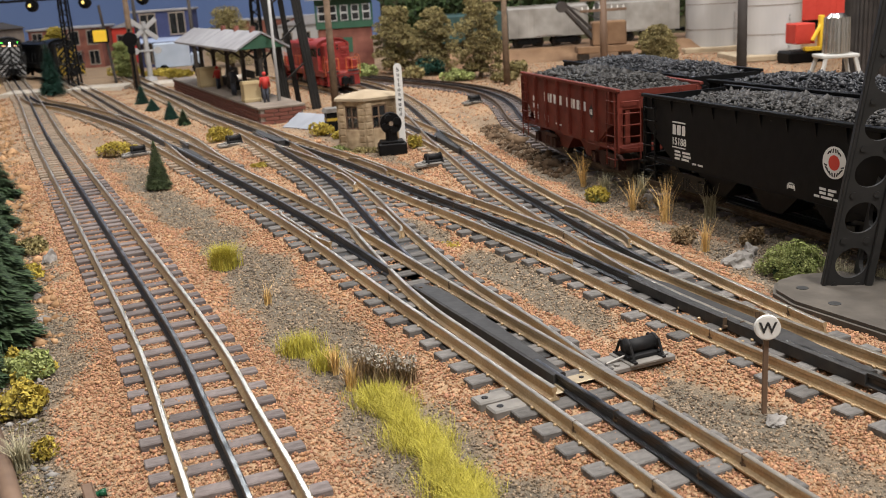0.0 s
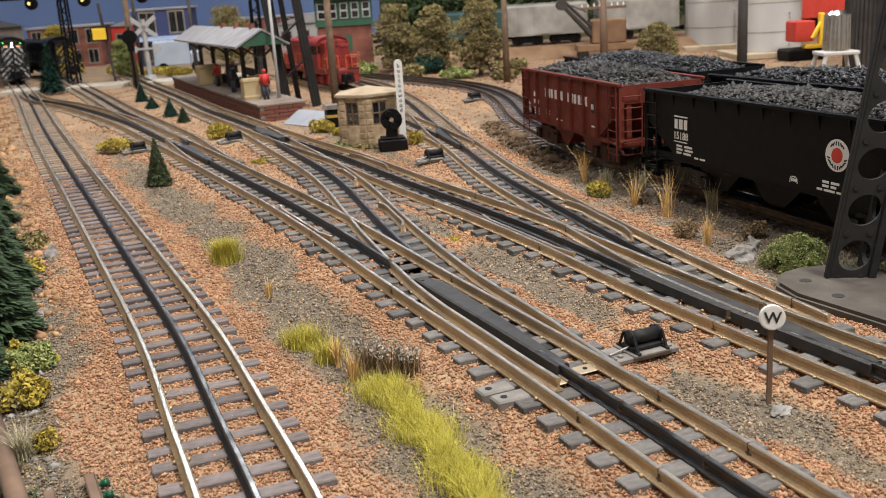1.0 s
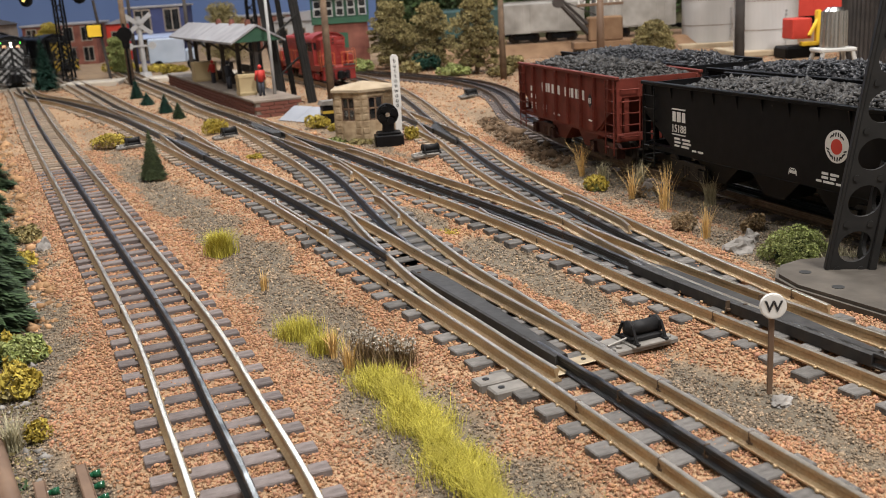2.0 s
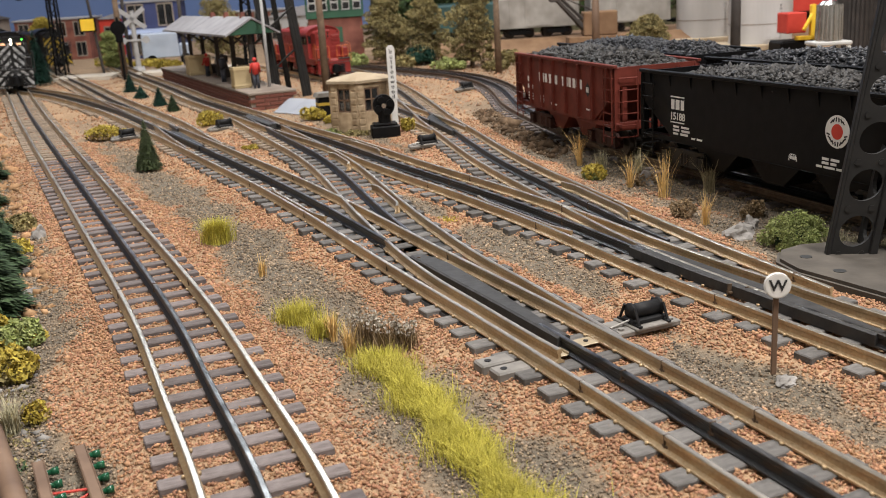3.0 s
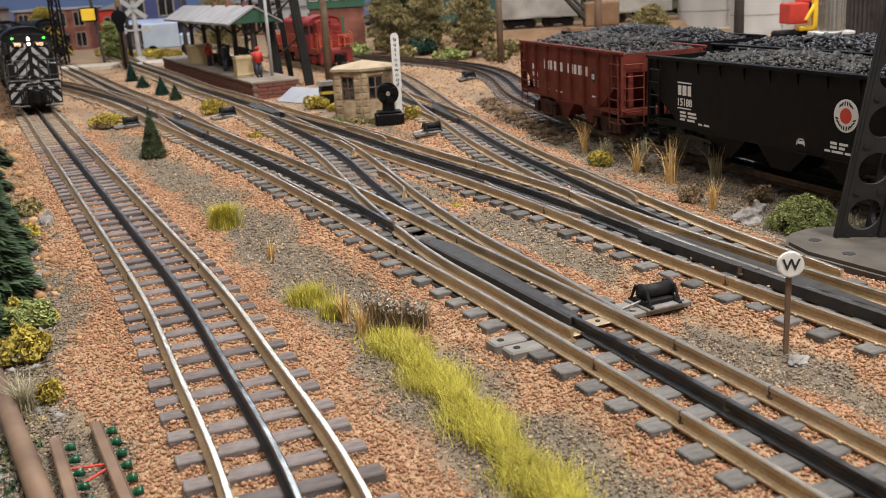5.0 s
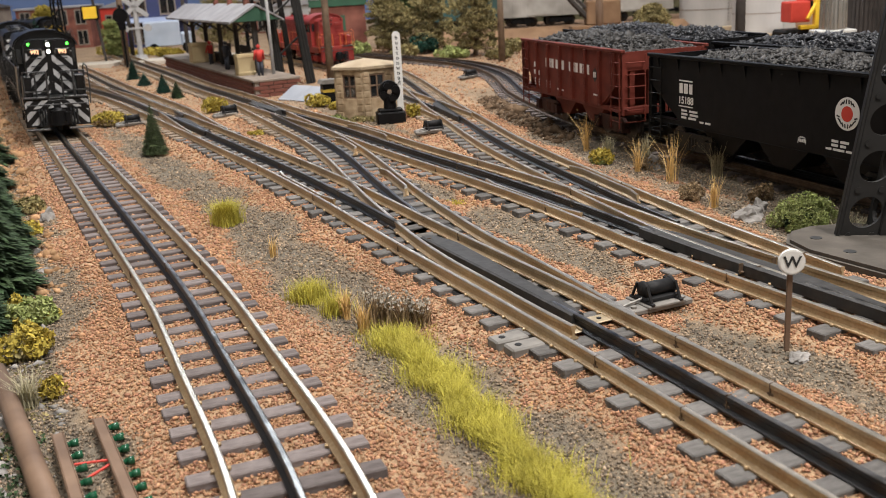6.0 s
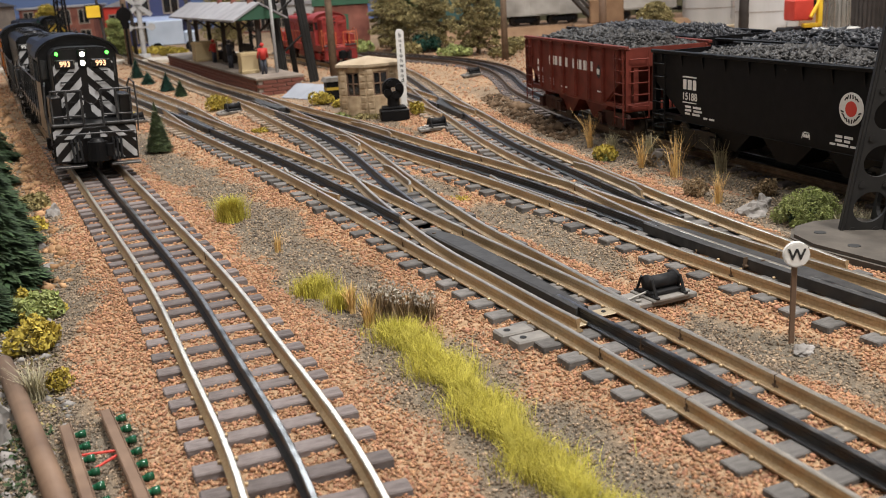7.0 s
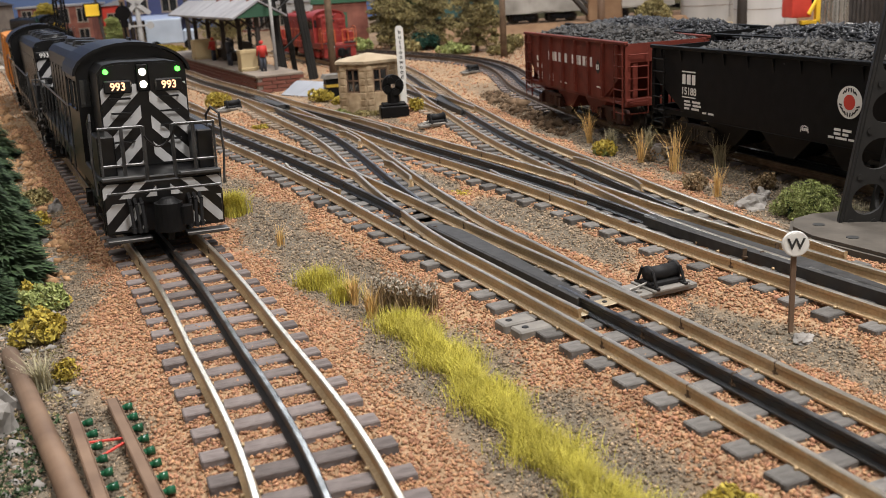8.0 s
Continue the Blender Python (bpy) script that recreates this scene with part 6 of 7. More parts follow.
# ---- station ----
BRICK = mat("dark_red_brick", (0.17, 0.055, 0.04), (0.26, 0.1, 0.07), 40, 0.9, 0, 0.5, bscale=120, dirt=0.35, big=20)
MORTAR = mat("grey_mortar", (0.25, 0.22, 0.19), (0.32, 0.28, 0.24), 60, 0.95, 0, 0.3)
DECK = mat("platform_deck", (0.22, 0.18, 0.15), (0.3, 0.255, 0.21), 40, 0.9, 0, 0.3, dirt=0.3)
ROOFG = mat("grey_shingle_roof", (0.26, 0.255, 0.27), (0.33, 0.325, 0.34), 50, 0.8, 0, 0.3, dirt=0.2)
GREEN = mat("dark_green_paint", (0.02, 0.08, 0.045), (0.03, 0.11, 0.06), 40, 0.6, 0, 0.1, dirt=0.25)
DARKW = mat("dark_timber", (0.03, 0.025, 0.022), (0.055, 0.045, 0.04), 60, 0.8, 0, 0.3)
CARD = mat("tan_crate", (0.42, 0.32, 0.17), (0.5, 0.4, 0.23), 40, 0.8, 0, 0.2)
GREYP = mat("light_grey_paint", (0.34, 0.34, 0.34), (0.43, 0.43, 0.43), 40, 0.6, 0, 0.1)
ST = dict(x=-6.75, y=37.4, rz=24.0)  # near front corner of the platform


def station_place(u, v):
    """Plan place u gauges right of the platform's front edge and v along it."""
    a = radians(ST["rz"])
    return ST["x"] + u * math.cos(a) - v * math.sin(a), ST["y"] + u * math.sin(a) + v * math.cos(a)


def platform():
    t = thing("station_platform", ST["x"], ST["y"], -0.34, ST["rz"], "low brick station platform with a grey deck", "platform")
    bm = bmesh.new()
    box(bm, 0.04, 1.75, 0.04, 20.4, 0, 0.6, 0.01)
    part("core", bm, MORTAR, t)
    bm = bmesh.new()
    box(bm, -0.06, 1.85, -0.06, 20.5, 0.6, 0.7, 0.02)
    part("deck", bm, DECK, t)
    me = None
    for row in range(4):
        for k in range(36):
            if me is None:
                b = bmesh.new()
                box(b, -0.02, 0.04, 0.015, 0.545, 0.012, 0.138, 0.008)
                first = part("brick", b, BRICK, t)
                me = first.data
                ob = first
            else:
                ob = new("brick", me)
                ob.parent = t
            ob.matrix_basis = pose(0, (k * 0.56 + (row % 2) * 0.28) * U, row * 0.15 * U)
        for k in range(3):
            ob = new("brick", me)
            ob.parent = t
            ob.matrix_basis = pose((k * 0.56 + (row % 2) * 0.2) * U, 0, row * 0.15 * U, 0, 0, -90) @ pose(0, 0, 0) @ pose(0.0, 0.0, 0, 0, 0, 0)


platform()


def canopy():
    cx, cy = station_place(1.0, 2.9)
    t = thing("platform_canopy", cx, cy, 0.36, ST["rz"], "pitched grey canopy roof on dark posts with green gables", "canopy")
    ln, hw, e, r = 15.2, 0.98, 2.12, 2.72
    for sx in (-1, 1):
        for k in range(2):
            bm = bmesh.new()
            y0, y1 = -0.5 + k * ln / 2, -0.5 + (k + 1) * ln / 2 - 0.06
            prism(bm, [(0, r), (0, r + 0.08), (sx * (hw + 0.15), e + 0.02), (sx * (hw + 0.15), e - 0.06)], y0, y1)
            part("roof_panel", bm, ROOFG, t)
    for y0 in (-0.42, ln - 0.7):
        bm = bmesh.new()
        prism(bm, [(-hw, e), (hw, e), (0, r - 0.03)], y0, y0 + 0.08)
        part("gable", bm, GREEN, t, "dark green gable board")
    for k in range(5):
        y0 = 0.2 + k * 3.3
        bm = bmesh.new()
        box(bm, -0.09, 0.09, y0 - 0.09, y0 + 0.09, 0, 2.4, 0.015)
        for sx in (-1, 1):
            tube(bm, (0, y0, 1.55), (sx * 0.75, y0, 2.1), 0.05, seg=5)
        part("post", bm, DARKW, t)
        bm = bmesh.new()
        box(bm, -hw, hw, y0 - 0.06, y0 + 0.06, 2.08, 2.18, 0.01)
        part("tie_beam", bm, DARKW, t)
    for y0 in (1.0, 4.0, 6.8):
        bm = bmesh.new()
        tube(bm, (0, y0, r), (0, y0, r + 0.26), 0.14, 0.1, 10)
        part("roof_vent", bm, BRICK, t)


canopy()


def figure(u, v, h, material, low, turn, label):
    """A painted scale figure: one plain shape."""
    x, y = station_place(u, v)
    bm = bmesh.new()
    for sx in (-1, 1):
        tube(bm, (sx * 0.07, 0, 0), (sx * 0.06, 0, h * 0.48), 0.055, 0.07, 8, 1)
        tube(bm, (sx * 0.15, 0, h * 0.8), (sx * 0.2, 0.1, h * 0.5), 0.045, 0.04, 7)
    tube(bm, (0, 0, h * 0.45), (0, 0, h * 0.82), 0.12, 0.14, 10)
    bmesh.ops.create_icosphere(bm, subdivisions=2, radius=0.085, matrix=Matrix.Translation((0, 0, h * 0.92)))
    ob = part("scale_figure", bm, [material, low], None, "", True)
    ob.matrix_world = pose(x * U, y * U, 0.36 * U, 0, 0, turn)
    tagged(ob, label, "figure", "platform figures")


CLOTH_R = mat("red_figure_paint", (0.5, 0.03, 0.02), (0.58, 0.05, 0.04), 60, 0.7, 0, 0.05)
CLOTH_D = mat("navy_figure_paint", (0.03, 0.035, 0.05), (0.05, 0.055, 0.075), 60, 0.7, 0, 0.05)
CLOTH_W = mat("white_figure_paint", (0.6, 0.58, 0.55), (0.7, 0.68, 0.65), 60, 0.7, 0, 0.05)
figure(0.75, 1.7, 1.25, CLOTH_R, CLOTH_D, 20, "red-shirted painted scale figure on the platform")
figure(0.45, 6.3, 1.25, CLOTH_D, CLOTH_D, -30, "dark blue painted scale figure on the platform")
figure(0.6, 10.4, 1.1, CLOTH_R, CLOTH_D, 60, "red painted scale figure beside a crate")
figure(1.1, 9.9, 1.15, CLOTH_W, CLOTH_W, 10, "white painted scale figure on the platform")


def crate(u, v, w, d, h, label):
    x, y = station_place(u, v)
    t = thing("crate", x, y, 0.36, ST["rz"], label, "crate", "crates")
    bm = bmesh.new()
    box(bm, -w / 2, w / 2, -d / 2, d / 2, 0, h, 0.02)
    part("box", bm, CARD, t)
    bm = bmesh.new()
    for z in (0.08, h - 0.14):
        box(bm, -w / 2 - 0.02, w / 2 + 0.02, -d / 2 - 0.02, d / 2 + 0.02, z, z + 0.07, 0.01)
    part("battens", bm, CARD, t)


crate(0.35, 2.6, 0.7, 0.6, 0.85, "tan wooden crate standing on the platform")
crate(0.55, 12.3, 1.1, 0.9, 0.95, "large tan crate under the canopy")
crate(1.4, 5.5, 0.8, 0.7, 0.7, "tan crate under the canopy")


def bench(u, v):
    x, y = station_place(u, v)
    t = thing("bench", x, y, 0.36, ST["rz"], "dark wooden bench under the canopy", "bench", "benches")
    bm = bmesh.new()
    for k in range(3):
        box(bm, -0.3 + k * 0.2, -0.14 + k * 0.2, -0.8, 0.8, 0.42, 0.47, 0.01)
    part("seat", bm, DARKW, t)
    bm = bmesh.new()
    box(bm, 0.28, 0.34, -0.8, 0.8, 0.55, 0.9, 0.01)
    part("backrest", bm, DARKW, t)
    for y0 in (-0.7, 0.7):
        bm = bmesh.new()
        box(bm, -0.28, 0.32, y0 - 0.05, y0 + 0.05, 0, 0.42, 0.01)
        part("leg", bm, DARKW, t)


bench(1.35, 8.0)
bench(1.35, 11.5)


# ---- poles, masts and signals ----
def pole(x, y, h, r, material, label, arms=0, z=None, turn=20, name="utility_pole"):
    t = thing(name, x, y, (gz(x, y) if z is None else z) - 0.03, turn, label, "pole", "poles")
    bm = bmesh.new()
    tube(bm, (0, 0, 0), (0, 0, h), r, r * 0.75, 10)
    part("shaft", bm, material, t, smooth=True)
    for k in range(arms):
        bm = bmesh.new()
        box(bm, -1.1, 1.1, -0.07, 0.07, h - 0.35 - k * 0.5, h - 0.22 - k * 0.5, 0.015)
        arm = part("crossarm", bm, material, t)
        for i in range(8):
            bm = bmesh.new()
            tube(bm, (-1.0 + i * 0.28, 0, h - 0.22 - k * 0.5), (-1.0 + i * 0.28, 0, h - 0.08 - k * 0.5), 0.045, 0.03, 7)
            part("insulator", bm, WHITE, arm)
    return t


pole(-3.9, 38.6, 5.4, 0.16, BARK, "brown wooden utility pole behind the shanty", 1)
pole(3.55, 47.0, 4.35, 0.17, BARK, "brown wooden utility pole with crossarms", 1)
pole(8.1, 46.0, 4.1, 0.2, WOOD, "tan wooden utility pole with crossarms", 2, turn=5)
pole(11.2, 35.0, 5.5, 0.2, DARKW, "dark square post behind the hopper cars")
pole(-17.6, 57.4, 5.6, 0.2, BARK, "brown wooden utility pole near the crossing", 1)
pole(-6.3, 39.6, 5.2, 0.075, GREYP, "light grey lamp pole on the platform edge", z=-0.3, name="lamp_pole")
pole(-19.8, 66.0, 5.8, 0.14, DARKW, "dark thin utility pole by the road")
pole(-14.6, 60.0, 5.2, 0.14, DARKW, "dark thin pole behind the station")


def mast_signal():
    t = thing("mast_signal", -17.25, 56.2, -0.33, 0, "black mast signal beside the tracks", "railway signal")
    bm = bmesh.new()
    tube(bm, (0, 0, 0), (0, 0, 3.6), 0.08, 0.07, 8)
    part("mast", bm, BLACK, t)
    bm = bmesh.new()
    tube(bm, (0, -0.1, 3.0), (0, 0.1, 3.0), 0.42, seg=20)
    box(bm, -0.2, 0.2, -0.08, 0.12, 2.2, 3.0, 0.05)
    part("head", bm, BLACK, t)


mast_signal()


def signal_bridge():
    t = thing("signal_bridge", 0, 0, 0, 0, "black lattice signal bridge with round signal heads", "signal bridge")
    y, z = 63.0, 4.85
    for x in (-31.5, -23.3, -11.2):
        bm = bmesh.new()
        for dx, dy in ((-0.3, -0.3), (0.3, -0.3), (-0.3, 0.3), (0.3, 0.3)):
            tube(bm, (x + dx, y + dy, -0.4), (x + dx * 0.7, y + dy * 0.7, z + 1), 0.07, seg=6)
        for k in range(8):
            h = k * (z + 1) / 8
            tube(bm, (x - 0.3, y - 0.3, h - 0.3), (x + 0.3, y - 0.3, h + 0.3), 0.04, seg=5)
            tube(bm, (x + 0.3, y - 0.3, h - 0.3), (x - 0.3, y - 0.3, h + 0.3), 0.04, seg=5)
        part("leg", bm, BLACK, t)
    bm = bmesh.new()
    for dz in (0.35, 1.1):
        box(bm, -32, -10.8, y - 0.35, y - 0.2, z + dz, z + dz + 0.14)
        box(bm, -32, -10.8, y + 0.2, y + 0.35, z + dz, z + dz + 0.14)
    for k in range(26):
        x = -32 + k * 0.82
        tube(bm, (x, y - 0.3, z + 0.4), (x + 0.82, y - 0.3, z + 1.2), 0.04, seg=5)
    part("span", bm, BLACK, t)
    for px in (-25.1, -21.75, -18.1, -12.8):
        bm = bmesh.new()
        tube(bm, (px, y - 0.5, z + 0.1), (px, y - 0.35, z + 0.1), 0.4, seg=24)
        tube(bm, (px, y - 0.8, z + 0.1), (px, y - 0.5, z + 0.1), 0.2, seg=14)
        head = part("signal_head", bm, BLACK, t)
        bm = bmesh.new()
        tube(bm, (px, y - 0.81, z + 0.1), (px, y - 0.78, z + 0.1), 0.1, seg=14)
        part("lens", bm, LENS_Y, head, "lit yellow lens")


LENS_Y = glow("yellow_lens_glow", (1.0, 0.75, 0.2), 0.7)
signal_bridge()


def lattice_mast(x, y, label):
    t = thing("lattice_mast", x, y, -0.35, 24, label, "lattice mast", "lattice masts")
    for dx, dy, r in ((-0.75, -0.3, 0.17), (0.55, -0.3, 0.17), (-0.45, 0.45, 0.1), (0.0, 0.45, 0.1)):
        bm = bmesh.new()
        a, b = Vector((dx, dy, 0)), Vector((dx - 0.55, dy * 0.45, 5.6))
        for sx in (-1, 1):
            off = Vector((sx * r * 0.7, 0, 0))
            tube(bm, a + off, b + off, r * 0.55, r * 0.5, 6)
        tube(bm, a, b, r * 0.6, r * 0.5, 6)
        part("leg", bm, TOWER, t)
    for k in range(3):
        bm = bmesh.new()
        z = 1.2 + 1.6 * k
        tube(bm, (-0.75 - 0.1 * z, -0.25, z), (0.55 - 0.1 * z, -0.25, z + 1.0), 0.045, seg=5)
        part("brace", bm, TOWER, t)


lattice_mast(-5.75, 42.2, "black steel lattice mast beside the platform end")


def crossing_signal():
    t = thing("crossing_signal", -18.4, 63.0, -0.35, 10, "white crossing signal post with a crossbuck", "crossing signal")
    bm = bmesh.new()
    tube(bm, (0, 0, 0), (0, 0, 0.4), 0.5, 0.35, 12)
    tube(bm, (0, 0, 0.3), (0, 0, 3.9), 0.17, 0.15, 10)
    part("post", bm, GREYP, t)
    for a in (38, -38):
        bm = bmesh.new()
        box(bm, -1.0, 1.0, -0.22, -0.16, -0.14, 0.14, 0.01, m=Matrix.Translation((0, 0, 3.4)) @ Matrix.Rotation(radians(a), 4, "Y"))
        part("crossbuck", bm, GREYP, t)
    bm = bmesh.new()
    box(bm, -0.8, 0.8, -0.2, -0.12, 2.0, 2.12, 0.01)
    for sx in (-0.7, 0.7):
        tube(bm, (sx, -0.3, 2.06), (sx, -0.1, 2.06), 0.22, seg=14)
    part("lamp_bar", bm, GREYP, t)


crossing_signal()


def road():
    t = thing("road_crossing", 0, 0, 0, 0, "pale concrete road crossing the tracks", "road", kind="structure")
    for k, (x0, x1) in enumerate(((-40, -27.2), (-26.2, -23.6), (-22.3, -18.9), (-17.6, -12))):
        bm = bmesh.new()
        m = Matrix.Translation((0, 61.5, 0)) @ Matrix.Rotation(radians(6), 4, "Z")
        box(bm, x0, x1, -1.3, 1.3, -0.34, -0.06, 0.03, m=m)
        part("slab", bm, CONCRETE_P, t)


CONCRETE_P = mat("pale_concrete", (0.42, 0.37, 0.3), (0.5, 0.45, 0.38), 40, 0.9, 0, 0.2, dirt=0.2)
road()


def yellow_sign():
    t = thing("yellow_signal_box", -20.35, 60.5, -0.3, 12, "yellow-faced square sign on a dark pole", "sign")
    bm = bmesh.new()
    tube(bm, (0.5, 0.1, 0), (0.1, 0.1, 5.0), 0.09, seg=7)
    part("post", bm, DARKW, t)
    bm = bmesh.new()
    box(bm, -0.55, 0.45, -0.12, 0.06, 2.75, 3.6, 0.04)
    part("housing", bm, BLACK, t)
    bm = bmesh.new()
    box(bm, -0.45, 0.35, -0.14, -0.12, 2.83, 3.52, 0.01)
    part("face", bm, YELLOW_B, t, "bright yellow sign face")


YELLOW_B = mat("bright_yellow_paint", (0.8, 0.5, 0.02), (0.85, 0.56, 0.04), 40, 0.5, 0, 0.05, dirt=0.05)
yellow_sign()

# ---- buildings ----
BLUE = mat("blue_siding", (0.03, 0.04, 0.12), (0.045, 0.06, 0.17), 30, 0.7, 0, 0.15, dirt=0.2)
AWNING = mat("pale_blue_awning", (0.3, 0.36, 0.52), (0.36, 0.43, 0.6), 30, 0.6, 0, 0.05, dirt=0.1)
WHITEP = mat("white_paint", (0.5, 0.5, 0.48), (0.6, 0.6, 0.58), 30, 0.7, 0, 0.1, dirt=0.2)


def house(name, x, y, rz, w, d, h, wall, roof, label, rows=1, cols=3, pitch=0.8, glass=None):
    t = thing(name, x, y, -0.4, rz, label, "building", "buildings")
    bm = bmesh.new()
    box(bm, -w / 2, w / 2, 0, d, 0, h, 0.02)
    body = part("wall", bm, wall, t)
    bm = bmesh.new()
    if pitch:
        prism(bm, [(-w / 2 - 0.2, h), (w / 2 + 0.2, h), (0, h + pitch)], -0.2, d + 0.2)
    else:
        box(bm, -w / 2 - 0.15, w / 2 + 0.15, -0.15, d + 0.15, h, h + 0.18, 0.03)
    part("roof", bm, roof, t)
    for r in range(rows):
        for c in range(cols):
            cx, cz = -w / 2 + (c + 0.5) * w / cols, (r + 0.55) * h / rows
            s = min(w / cols, h / rows)
            bm = bmesh.new()
            for x0, x1, z0, z1 in ((-0.3, 0.3, 0.36, 0.42), (-0.3, 0.3, -0.42, -0.36), (-0.3, -0.25, -0.36, 0.36), (0.25, 0.3, -0.36, 0.36), (-0.02, 0.02, -0.36, 0.36)):
                box(bm, cx + x0 * s, cx + x1 * s, -0.06, 0.0, cz + z0 * s, cz + z1 * s)
            fr = part("window_frame", bm, DECK, body)
            bm = bmesh.new()
            box(bm, cx - 0.25 * s, cx + 0.25 * s, -0.02, 0.01, cz - 0.36 * s, cz + 0.36 * s)
            part("pane", bm, glass or PANE, fr)
    return t


blue = house("store_building", -21.9, 80, 8, 4.6, 5, 4.4, BLUE, ROOFG, "dark blue store building with a pale awning", 2, 2, 0)
bm_ = bmesh.new()
prism(bm_, [(-1.2, 2.0), (0.0, 2.3), (0.0, 2.36), (-1.2, 2.08)], -2.4, 2.4, axis="x")
part("awning", bm_, AWNING, blue, "pale blue awning")
house("brick_shop", -31.5, 84, 5, 6, 5, 3.4, BRICK, ROOFG, "brick shop building behind the yard", 2, 4, 0)
house("grey_shed", -38.0, 78, 0, 7, 5, 3.8, DECK, DARKW, "weathered grey-brown timber shed", 1, 3, 1.0)
house("red_store", -26.8, 88, 0, 4, 4, 3.2, RED, ROOFG, "small red store building", 1, 2, 0.6)
house("pale_house", -10.0, 82, 0, 6, 5, 2.6, GREYP, ROOFG, "pale grey house with a low roof", 1, 4, 0.8)
house("brick_row", -14.5, 92, 0, 9, 4, 3.0, BRICK, ROOFG, "dark brick row of shops", 2, 6, 0)


def switch_tower():
    t = thing("interlocking_tower", -5.35, 60.5, -0.35, 4, "brick interlocking tower with a green upper storey", "tower building")
    bm = bmesh.new()
    box(bm, -1.65, 1.65, 0, 3.4, 0, 2.75, 0.02)
    low = part("brick_base", bm, BRICK, t)
    bm = bmesh.new()
    box(bm, -0.15, 0.4, -0.02, 0.02, 1.3, 2.2)
    part("window", bm, GREEN, low, "green shuttered window")
    bm = bmesh.new()
    box(bm, -1.75, 1.75, -0.1, 3.5, 2.75, 3.15, 0.02)
    box(bm, -1.75, 1.75, -0.1, 3.5, 4.2, 4.5, 0.02)
    for k in range(6):
        x0 = -1.75 + k * 0.68
        box(bm, x0, x0 + 0.12, -0.1, 0.02, 3.15, 4.2)
    box(bm, -1.6, 1.6, 0.1, 3.3, 3.1, 4.25)
    upper = part("upper_storey", bm, GREEN, t)
    for k in range(5):
        bm = bmesh.new()
        x0 = -1.6 + k * 0.68
        box(bm, x0 + 0.02, x0 + 0.5, -0.02, 0.06, 3.2, 4.15)
        fr = part("sash", bm, WHITEP, upper)
        for z in (3.27, 3.74):
            bm = bmesh.new()
            box(bm, x0 + 0.08, x0 + 0.44, -0.03, -0.015, z, z + 0.36)
            part("pane", bm, PANE, fr)
    bm = bmesh.new()
    prism(bm, [(-2.3, 4.5), (2.3, 4.5), (0, 5.4)], -0.6, 4.0)
    part("roof", bm, ROOFG, t)


switch_tower()


def truck_box():
    t = thing("delivery_truck", -18.6, 70.0, -0.36, 14, "white box delivery truck parked by the store", "truck")
    bm = bmesh.new()
    box(bm, -1.4, 1.1, 0, 1.6, 0.5, 2.2, 0.05)
    part("box_body", bm, AWNING_W, t)
    bm = bmesh.new()
    box(bm, 1.1, 2.0, 0.1, 1.5, 0.4, 1.4, 0.12)
    part("cab", bm, AWNING_W, t)
    for px in (-0.8, 1.5):
        bm = bmesh.new()
        tube(bm, (px, -0.05, 0.36), (px, 0.3, 0.36), 0.36, seg=16)
        part("wheel", bm, BLACK, t)


AWNING_W = mat("cool_white_paint", (0.4, 0.47, 0.58), (0.48, 0.55, 0.66), 30, 0.5, 0, 0.05, dirt=0.1)
truck_box()

# ---- silos, tank stand and yard clutter behind the hopper cars ----
SILO = mat("white_silo", (0.42, 0.41, 0.4), (0.52, 0.51, 0.5), 15, 0.7, 0, 0.1, dirt=0.25, big=9, stretch=(1, 1, 0.3))


def silo(x, y, r, h, label):
    t = thing("silo", x, y, -0.35, 0, label, "silo", "silos")
    bm = bmesh.new()
    tube(bm, (0, 0, 0.3), (0, 0, h), r, r, 48)
    part("drum", bm, SILO, t, smooth=False)
    bm = bmesh.new()
    box(bm, -r * 1.35, r * 1.2, -r * 1.25, r * 1.2, 0, 0.3, 0.04)
    part("base_slab", bm, ROOF_T, t)
    for k in range(3):
        bm = bmesh.new()
        tube(bm, (0, 0, 1.3 + k * 1.5), (0, 0, 1.34 + k * 1.5), r + 0.012, seg=48)
        part("hoop", bm, DECK, t)
    bm = bmesh.new()
    for k in range(9):
        box(bm, r * 0.3, r * 0.3 + 0.05, -r - 0.05, -r + 0.1, 0.6 + k * 0.2, 0.7 + k * 0.2)
    part("ladder", bm, GREYP, t)


silo(17.6, 61.0, 1.85, 6.5, "tall white silo on a cream base slab")
silo(18.2, 53.0, 1.65, 6.5, "tall white silo standing before another")


